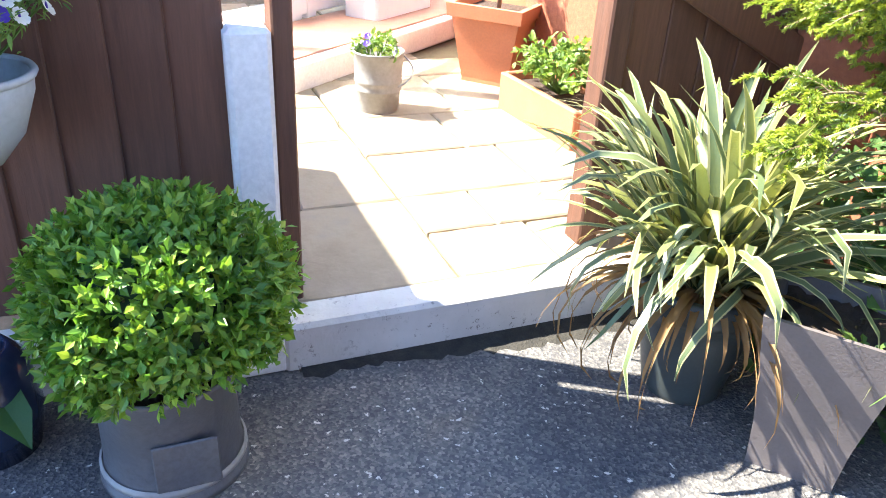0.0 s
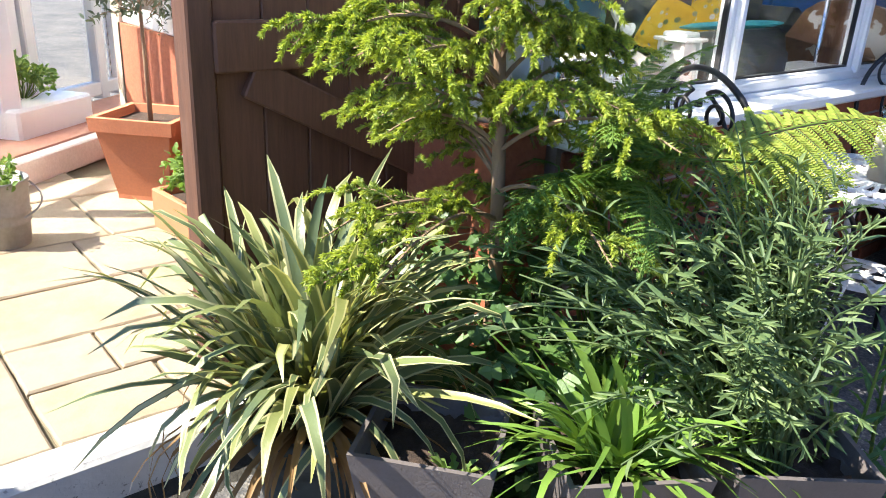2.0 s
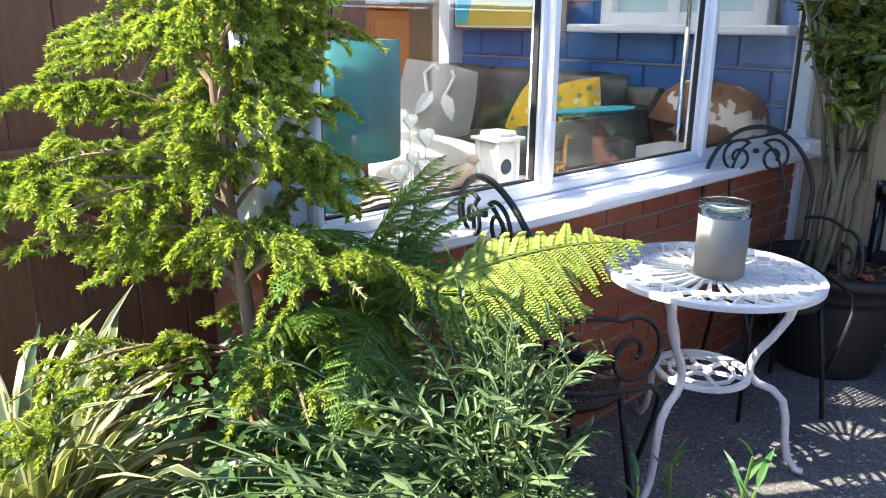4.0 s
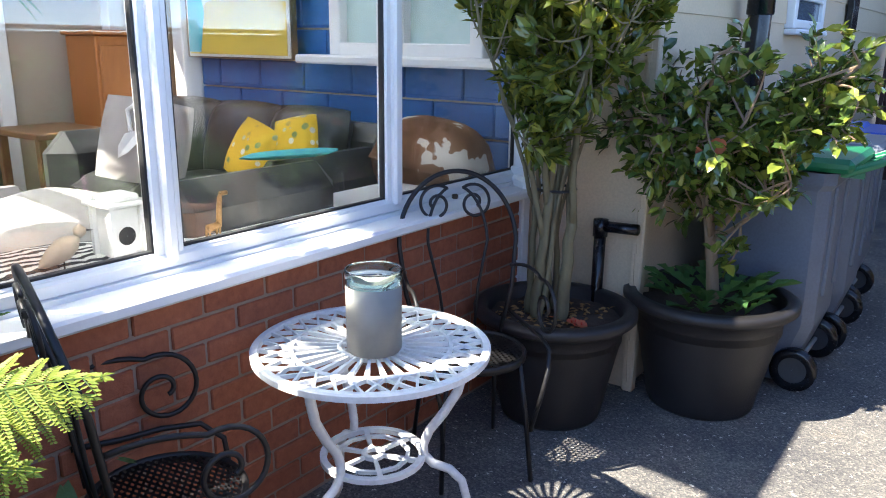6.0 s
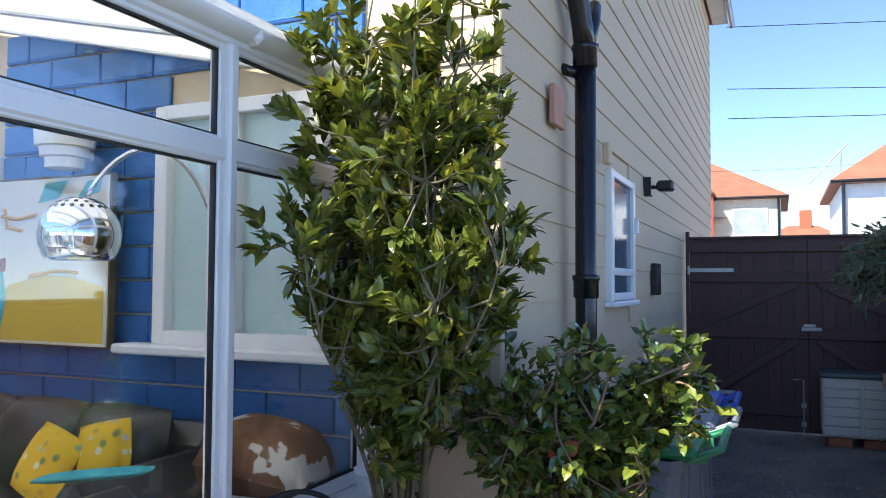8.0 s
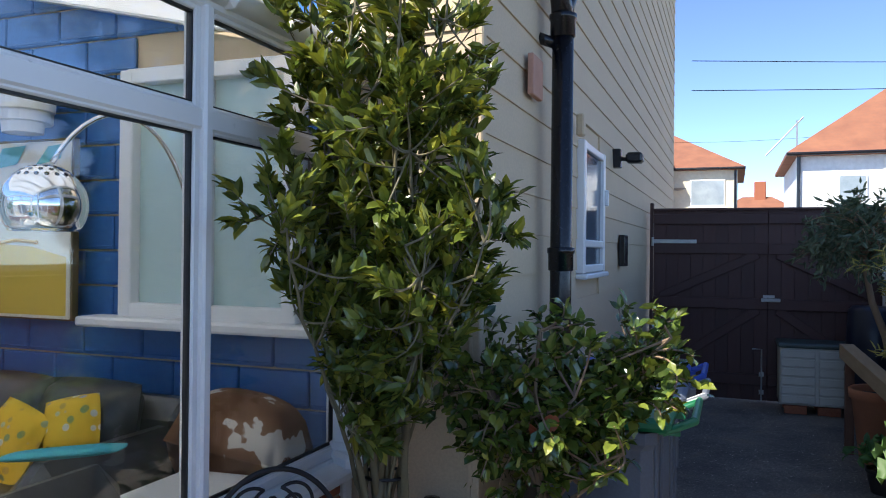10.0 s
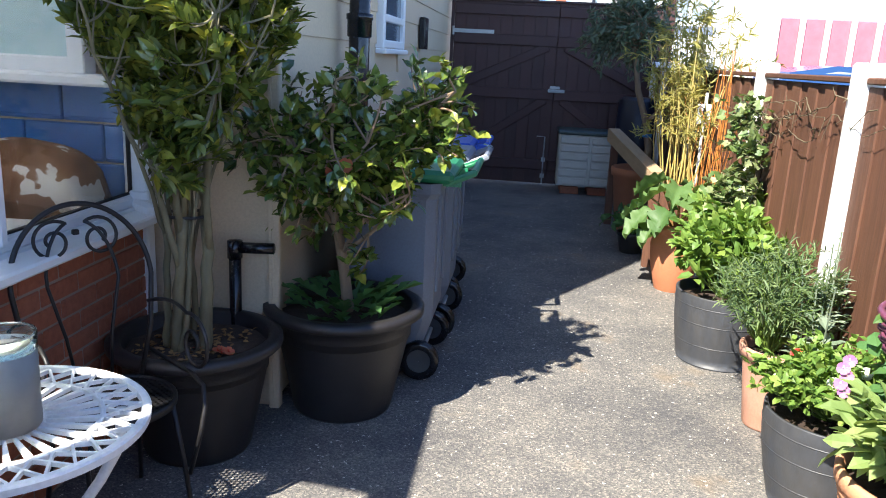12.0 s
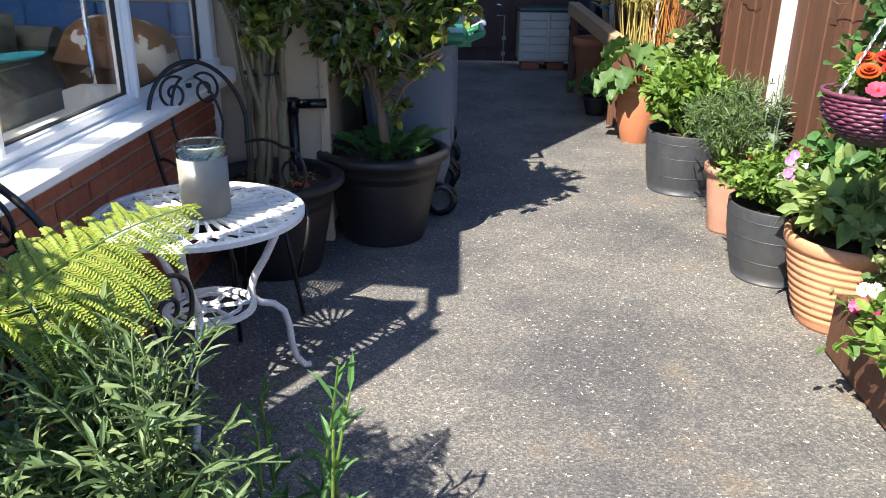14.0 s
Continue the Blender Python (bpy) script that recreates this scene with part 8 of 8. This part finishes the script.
part("body", Shape().lathe([(0.001, 0), (0.09, 0), (0.09, 0.05), (0.06, 0.08), (0.07, 0.16), (0.085, 0.24), (0.06, 0.33), (0.045, 0.36), (0.06, 0.42), (0.05, 0.47), (0.001, 0.49)], 20), M["white_paint"], bw_, smooth=True)
bt_ = tagged(new("blue_pot", Shape().lathe(round_pot(0.07, 0.09, 0.13, 0.01), 24, (-0.92, 0.92, 0.118)).mesh("blue_pot", plain("pale_blue_glaze", (0.45, 0.52, 0.58), None, 0.3), True)), "small pale glazed pot behind the flax", "plant pot")
an = thing("garden_room", "white-framed garden room beyond the patio with a raised step", "building", (-3.05, 0.95, 0.118), 128)
part("step", Shape().box((0, 0.30, 0.07), (2.6, 0.62, 0.14), chamfer=0.01), M["white_paint"], an)
part("step_top", Shape().box((0, 0.32, 0.145), (2.5, 0.52, 0.012)), M["pinkterra"], an)
for x in (-1.2, -0.55, -0.42, 0.22, 0.35, 1.0, 1.2):
    part("door_frame", Shape().box((x, 0.62, 1.2), (0.09, 0.08, 2.1), chamfer=0.008), M["upvc"], an)
for z in (0.22, 1.15, 2.25):
    part("door_frame", Shape().box((0, 0.62, z), (2.4, 0.07, 0.09), chamfer=0.008), M["upvc"], an)
pg = part("pane", Shape().box((0, 0.63, 1.2), (2.3, 0.014, 2.0)), M["glass"], an)
pg.visible_shadow = False
part("inner_wall", Shape().box((0, 1.9, 1.2), (2.6, 0.1, 2.3)), M["beige"], an)
pl = tagged(new("white_pillar", Shape().box((-3.2, 0.6, 1.3), (0.10, 0.10, 2.4), chamfer=0.008).mesh("white_pillar", M["upvc"])), "square white post standing on the patio", "post")
wbx = thing("white_trough", "white box planter with trailing greenery on the step", "planter", (-3.45, 0.72, 0.118), 128)
part("body", Shape().box((0.0, -0.1, 0.16), (0.62, 0.24, 0.30), chamfer=0.015), M["upvc"], wbx)
leafy_mound("trailing_greenery", "trailing green plants in the white box planter", (-3.45, 0.72, 0.40), 0.25, 0.25, 0.25, 36, 12, 0.045, 0.6, "leaf", "herb", 107)
# basket on the near fence
nb_ = thing("wall_basket", "pale grey wall basket of lobelia and white flowers", "hanging basket", (-0.30, -1.08, 0.63))
part("body", Shape().lathe([(0.001, 0), (0.05, 0.01), (0.10, 0.07), (0.13, 0.15), (0.135, 0.19), (0.125, 0.19), (0.09, 0.06), (0.001, 0.03)], 30), plain("pale_grey_plastic", (0.42, 0.46, 0.47), (0.36, 0.4, 0.41), 0.5), nb_, smooth=True)
part("rim", Shape().tube(np.c_[0.135 * np.cos(np.linspace(0, 6.2832, 40)), 0.135 * np.sin(np.linspace(0, 6.2832, 40)), np.full(40, 0.19)], 0.008, seg=6), plain("pale_grey_rim", (0.45, 0.49, 0.5), None, 0.5), nb_, smooth=True)
part("hanger", Shape().box((-0.13, 0, 0.12), (0.02, 0.03, 0.2)), M["iron"], nb_)
lo = leafy_mound("lobelia", "lobelia with white and blue flowers filling the basket", (-0.30, -1.06, 0.80), 0.21, 0.23, 0.28, 80, 20, 0.030, 0.22, "leaf", "herb", 108)
r = np.random.default_rng(109)
for k in range(14):
    d = unit(np.array((abs(r.normal(0.6, 0.4)), r.normal(0, 0.6), r.uniform(0.1, 1))))
    bloom(lo, tuple(d * np.array((0.19, 0.19, 0.20)) + np.array((0, 0, 0.04))), 0.017, ("white", "violet") if k % 4 else ("violet", "white"), 5, 1, tuple(d))
lpn = thing("potted_stems", "dark glazed pot with a broad leaf at the fence foot", "plant pot", (-0.22, -1.16, 0))
part("body", Shape().lathe([(0.001, 0), (0.09, 0), (0.11, 0.1), (0.10, 0.22), (0.07, 0.26), (0.06, 0.26), (0.09, 0.2), (0.001, 0.18)], 28), plain("navy_glaze", (0.012, 0.02, 0.05), (0.03, 0.05, 0.09), 0.15), lpn, smooth=True)
part("leaf", Shape().leaves([(0, 0, 0.2)], [(0.9, 0.5, -0.3)], [(0, 0, 1)], 0.22, 0.09), G["weed"], lpn)

# ---------------------------------------------------------------- beyond the gate and the fence
redp = plain("red_painted_trim", (0.50, 0.06, 0.03), (0.42, 0.05, 0.025), 0.6)
tile = plain("orange_roof_tiles", (0.30, 0.125, 0.07), (0.20, 0.08, 0.05), 0.8, scale=1.5, grain=8, bumpiness=0.5)
rend = plain("cream_render", (0.68, 0.62, 0.48), (0.62, 0.56, 0.43), 0.85, scale=0.6, grain=6)
whit = plain("white_render", (0.78, 0.78, 0.78), (0.72, 0.72, 0.72), 0.85, scale=0.6, grain=6)
winm = plain("far_window_glass", (0.22, 0.27, 0.30), (0.42, 0.46, 0.48), 0.1, scale=1)


def house(name, label, at, rz, w, d, h, roof_h, wall, over=0.35):
    ob = thing(name, label, "house", at, rz)
    part("wall", Shape().box((0, 0, h / 2), (w, d, h)), wall, ob)
    e = over
    a, b = w / 2 + e, d / 2 + e
    k = max(0.0, w / 2 - d / 2)
    part("roof", Shape().add([(-a, -b, h), (a, -b, h), (a, b, h), (-a, b, h), (-k - 0.01, 0, h + roof_h), (k + 0.01, 0, h + roof_h), (-a, -b, h - 0.12), (a, -b, h - 0.12), (a, b, h - 0.12), (-a, b, h - 0.12)],
                             [(0, 1, 5, 4), (1, 2, 5), (2, 3, 4, 5), (3, 0, 4), (6, 7, 1, 0), (7, 8, 2, 1), (8, 9, 3, 2), (9, 6, 0, 3), (9, 8, 7, 6)]), tile, ob)
    part("gutter", Shape().tube([(-a, -b, h - 0.06), (a, -b, h - 0.06)], 0.06, seg=8), M["pipe"], ob)
    return ob


def far_window(ob, c, w, h, bars=1):
    f = part("window", Shape().box((c[0], c[1], c[2]), (w, 0.08, h), chamfer=0.02), M["upvc"], ob)
    for k in range(bars):
        x = c[0] - w / 2 + w * (k + 0.5) / bars
        part("pane", Shape().box((x, c[1] - 0.045, c[2]), (w / bars - 0.12, 0.02, h - 0.14)), winm, f)
    part("sill", Shape().box((c[0], c[1] - 0.08, c[2] - h / 2 - 0.04), (w + 0.15, 0.16, 0.07)), M["upvc"], f)


h1 = house("semi_detached_house", "cream house with red trim and orange hipped roof", (-2.2, 43.6, -0.7), 0, 7.9, 7.0, 6.6, 2.3, rend)
far_window(h1, (2.6, -3.52, 5.4), 1.6, 1.3, 1)
part("bay", Shape().box((-1.0, -3.9, 3.3), (3.6, 0.9, 6.6)), whit, h1)
part("bay_trim", Shape().box((0.85, -4.36, 3.3), (0.35, 0.10, 6.6)).box((-1.0, -4.36, 4.25), (3.6, 0.08, 0.5)), redp, h1, "red-painted corner trim")
part("bay_roof", Shape().box((-1.0, -3.95, 6.75), (4.1, 1.3, 0.28), chamfer=0.1), tile, h1)
part("porch_roof", Shape().add([(1.1, -3.5, 4.6), (3.9, -3.5, 3.5), (3.9, -4.6, 3.3), (1.1, -4.6, 3.9)], [(0, 1, 2, 3)]).box((2.5, -4.0, 3.2), (2.8, 1.0, 0.2)), tile, h1)
part("dish", Shape().lathe([(0.001, 0.0), (0.2, 0.03), (0.38, 0.12)], 18, (1.25, -3.8, 5.5)), M["oldgalv"], h1)
part("drainpipe", Shape().tube([(3.85, -3.56, 0), (3.85, -3.56, 6.5)], 0.06, seg=8), M["pipe"], h1)
h2 = house("white_house", "white rendered house with bay windows and orange roof", (8.9, 33.5, -1.0), 0, 10.6, 7.0, 6.25, 2.9, whit)
far_window(h2, (-0.6, -3.55, 4.9), 4.2, 1.5, 5)
far_window(h2, (-3.6, -3.55, 5.0), 0.9, 1.0, 1)
far_window(h2, (-0.6, -3.55, 2.0), 4.2, 1.6, 5)
far_window(h2, (3.6, -3.55, 4.9), 1.6, 1.4, 2)
part("aerial", Shape().tube([(-5.3, -3.4, 6.2), (-5.3, -3.4, 7.4)], 0.03, seg=5).tube([(-6.3, -3.4, 6.2), (-5.1, -3.4, 7.5)], 0.025, seg=5), M["galv"], h2)
part("drainpipe", Shape().tube([(-5.25, -3.6, 0), (-5.25, -3.6, 6.2)], 0.06, seg=8), M["pipe"], h2)
h3 = house("distant_house", "grey-roofed distant house with a brick chimney", (3.2, 62, -1.0), 0, 9, 7, 4.6, 2.4, rend)
part("chimney", Shape().box((0.2, 0, 7.3), (0.8, 0.8, 1.6), chamfer=0.05), M["brick"], h3)
h4 = thing("brick_house", "brick house with white frames and pink boarded bay", "house", (9.6, 17.2, -1.2))
part("wall", Shape().box((0.8, 0.5, 2.6), (2.6, 3.0, 5.2)), plain("far_brick", (0.42, 0.20, 0.11), (0.32, 0.15, 0.09), 0.85, scale=2, grain=14), h4)
for k in range(6):
    part("panel", Shape().box((-3.3 + 0.45 * k, -1.0, 2.2), (0.36, 0.1, 3.2), chamfer=0.02), plain("pink_board", (0.55, 0.16, 0.20), None, 0.6), h4)
    part("mullion", Shape().box((-3.53 + 0.45 * k, -1.04, 2.2), (0.09, 0.12, 3.2)), M["upvc"], h4)
part("corner_post", Shape().box((-0.58, -1.1, 2.6), (0.28, 0.2, 5.2)), M["upvc"], h4)
part("inner_wall", Shape().box((-2.4, 0.2, 2.6), (3.4, 2.2, 5.2)), whit, h4)
car = thing("parked_car", "dark blue car parked in the street beyond the fence", "car", (5.9, 13.4, 0.0))
carm = plain("blue_car_paint", (0.03, 0.08, 0.20), (0.035, 0.09, 0.22), 0.2, 0.3, mottle=0.02)
prof = [(-2.0, 0.35), (-2.05, 0.75), (-1.9, 0.95), (-1.1, 1.05), (-0.55, 1.62), (0.1, 1.74), (1.1, 1.70), (1.75, 1.10), (2.0, 1.0), (2.05, 0.4)]
vs = [(x, s_ * 0.85 * (1 - 0.12 * (z > 1.3)), z) for s_ in (-1, 1) for x, z in prof]
n = len(prof)
part("body", Shape().add(vs, [tuple(range(n)), tuple(range(2 * n - 1, n - 1, -1))] + [(k, n + k, n + (k + 1) % n, (k + 1) % n) for k in range(n)]), carm, car)
part("side_window", Shape().add([(-0.75, -0.80, 1.12), (-0.42, -0.765, 1.56), (0.1, -0.765, 1.66), (1.0, -0.765, 1.62), (1.45, -0.80, 1.14)], [(4, 3, 2, 1, 0)]), winm, car)
for x in (-1.3, 1.3):
    w = part("wheel", Shape().lathe([(0.2, -0.1), (0.32, -0.1), (0.33, 0), (0.32, 0.1), (0.2, 0.1)], 24), M["pipe"], car, smooth=True)
    w.matrix_basis = pose(x, -0.78, 0.33, 90, 0, 0)
    part("rim", Shape().lathe([(0.001, 0.08), (0.19, 0.06), (0.2, -0.06)], 18), M["galv"], w, smooth=True)
cab = thing("overhead_cables", "thin black telephone wires crossing the sky", "cable", (0, 0, 0))
for p, q in (((0.9, 14.6, 6.05), (26, 30, 9.5)), ((0.9, 14.6, 5.0), (26, 30, 7.4)), ((0.9, 14.6, 4.5), (26, 30, 7.1)), ((-3, 40, 7.3), (8, 34, 6.6))):
    part("wire", Shape().tube(arc(p, q, (0, 0, -0.25), 12), 0.007, seg=5), M["pipe"], cab)

# ---------------------------------------------------------------- pieces of walls and paving
# bricks of the low wall
bl, bh, jt = 0.215, 0.065, 0.010
full = Shape().box((0, 0, 0), (0.04, bl, bh), chamfer=0.004).mesh("brick", M["brick"])
half = Shape().box((0, 0, 0), (0.04, (bl - jt) / 2, bh), chamfer=0.004).mesh("brick", M["brick"])
for row in range(11):
    z = 0.035 + row * (bh + jt) + 0.012
    y = CY1 - 0.01
    if row % 2:
        part("brick", half, None, wall_low, at=pose(0.062, y - (bl - jt) / 4, z))
        y -= (bl - jt) / 2 + jt
    while y - bl > 1.20:
        part("brick", full, None, wall_low, at=pose(0.062 + rng.normal(0, 0.0012), y - bl / 2, z, 0, 0, rng.normal(0, 0.3)))
        y -= bl + jt
# boards on the house: drive side, then the cream and blue parts of the back wall
side = bpy.data.objects["house_wall"]


def lap_board(length, name, mat, h=0.20):
    """A lapped board along +y with its face towards +x."""
    v = [(0.0, -length / 2, h), (0.010, -length / 2, h), (0.020, -length / 2, 0.004), (0.020, -length / 2, -0.004), (0.0, -length / 2, -0.006)]
    v += [(x, length / 2, z) for x, y, z in v]
    return Shape().add(v, [(0, 1, 2, 3, 4), (9, 8, 7, 6, 5)] + [(k, 5 + k, 5 + (k + 1) % 5, (k + 1) % 5) for k in range(5)]).mesh(name, mat)


long_b = lap_board(14.7 - HY, "board", M["cream"])
near_b, far_b = lap_board(wy0 - HY, "board", M["cream"]), lap_board(14.7 - wy1, "board", M["cream"])
z = 0.05
while z < 6.1:
    if z + 0.2 > sz0 and z < sz1:
        part("board", near_b, None, side, at=pose(HX - 0.04, (HY + wy0) / 2, z))
        part("board", far_b, None, side, at=pose(HX - 0.04, (14.7 + wy1) / 2, z))
    else:
        part("board", long_b, None, side, at=pose(HX - 0.04, (HY + 14.7) / 2, z))
    z += 0.20
end_b = lap_board(0.58, "board", M["cream"])
z = 0.05
while z < 6.1:
    part("board", end_b, None, side, at=pose(0.33, HY + 0.04, z, 0, 0, -90))
    z += 0.20
part("corner_trim", Shape().box((HX - 0.02, HY + 0.03, 3.1), (0.05, 0.05, 6.2), chamfer=0.006), M["cream"], side)


def blue_piece(w, h):
    return Shape().box((0, 0, 0), (w - 0.007, 0.026, h - 0.010), chamfer=0.006).box((0, 0, -h / 2 + 0.020), (w - 0.012, 0.034, 0.010), chamfer=0.003).mesh("panel", M["blue"])


pieces = {}
PH, PW = 0.17, 0.36
z, row = 1.405 - 6 * PH, 0
while z < 2.95:
    x = -2.30
    first = True
    while x < -0.02:
        w = PW / 2 if (first and row % 2) else PW
        x1 = min(x + w, -0.0)
        for a, b in ((x, x1),):
            spans = [(a, b)]
            if z + PH > wz0 - 0.02 and z < wz1 + 0.02:
                spans = [(p, q) for p, q in ((a, min(b, wx0)), (max(a, wx1), b)) if q - p > 0.03]
            for p, q in spans:
                key = round(q - p, 3)
                if key not in pieces:
                    pieces[key] = blue_piece(key, PH)
                part("panel", pieces[key], None, side, at=pose((p + q) / 2, HY + 0.03, z + PH / 2))
        x, first = x1, False
    z += PH
    row += 1
# paving slabs: courses across the patio, lengths in a fixed rhythm
def riven_slab(lx, ly, m=6):
    """A slab with hand-dressed, uneven edges."""
    ring = []
    for (ax, ay), (bx_, by_) in (((-1, -1), (1, -1)), ((1, -1), (1, 1)), ((1, 1), (-1, 1)), ((-1, 1), (-1, -1))):
        for i in range(m):
            u = i / m
            inset = abs(rng.normal(0, 0.0035))
            px, py = (ax + (bx_ - ax) * u) * lx / 2, (ay + (by_ - ay) * u) * ly / 2
            ring.append((px * (1 - inset * 2 / lx), py * (1 - inset * 2 / ly)))
    n = len(ring)
    vs = [(a, b, -0.015) for a, b in ring] + [(a, b, 0.009) for a, b in ring] + [(a * (1 - 0.014 / lx), b * (1 - 0.014 / ly), 0.015 + rng.normal(0, 0.0006)) for a, b in ring]
    fs = [(j * n + i, j * n + (i + 1) % n, j * n + n + (i + 1) % n, j * n + n + i) for j in range(2) for i in range(n)]
    return Shape().add(vs, fs + [tuple(range(2 * n, 3 * n))])


def course(x0, x1, y, stop, lengths, step):
    """Slabs laid end to end along y between two joints."""
    k = 0
    while abs(stop - y) > 0.05 and (stop - y) * step > 0:
        ln = min(lengths[k % len(lengths)], abs(stop - y))
        k += 1
        y0, y1 = sorted((y, y + step * ln))
        y += step * ln
        if y1 > CY0 + 0.02 and x0 > -3.2:
            continue
        key = (round(x0 - x1, 3), round(ln, 3), k % 3)
        if key not in slabs:
            slabs[key] = riven_slab(x0 - x1 - 0.006, ln - 0.006).mesh("slab", M["slab"])
        part("slab", slabs[key], None, patio, at=pose((x0 + x1) / 2, (y0 + y1) / 2, 0.112 + rng.normal(0, 0.0015), rng.normal(0, 0.15), rng.normal(0, 0.15), rng.normal(0, 0.25)))


slabs = {}
MID = 0.045
south = [0.57, 0.62, 0.44, 0.30, 0.60, 0.44, 0.60, 0.44]
north = [0.30, 0.28, 0.41, 0.44, 0.60, 0.30, 0.60, 0.44, 0.60]
runs = [(0.60, 0.44, 0.60, 0.30), (0.35, 0.60, 0.60, 0.44), (0.26, 0.46, 0.60, 0.30), (0.56, 0.30, 0.60), (0.44, 0.60, 0.30)]
for widths, step, stop in ((south, -1, -1.9), (north, 1, 3.2)):
    x = -0.405
    for k, w in enumerate(widths):
        course(x, x - w, MID, stop, runs[(k + (step > 0)) % 5], step)
        x -= w
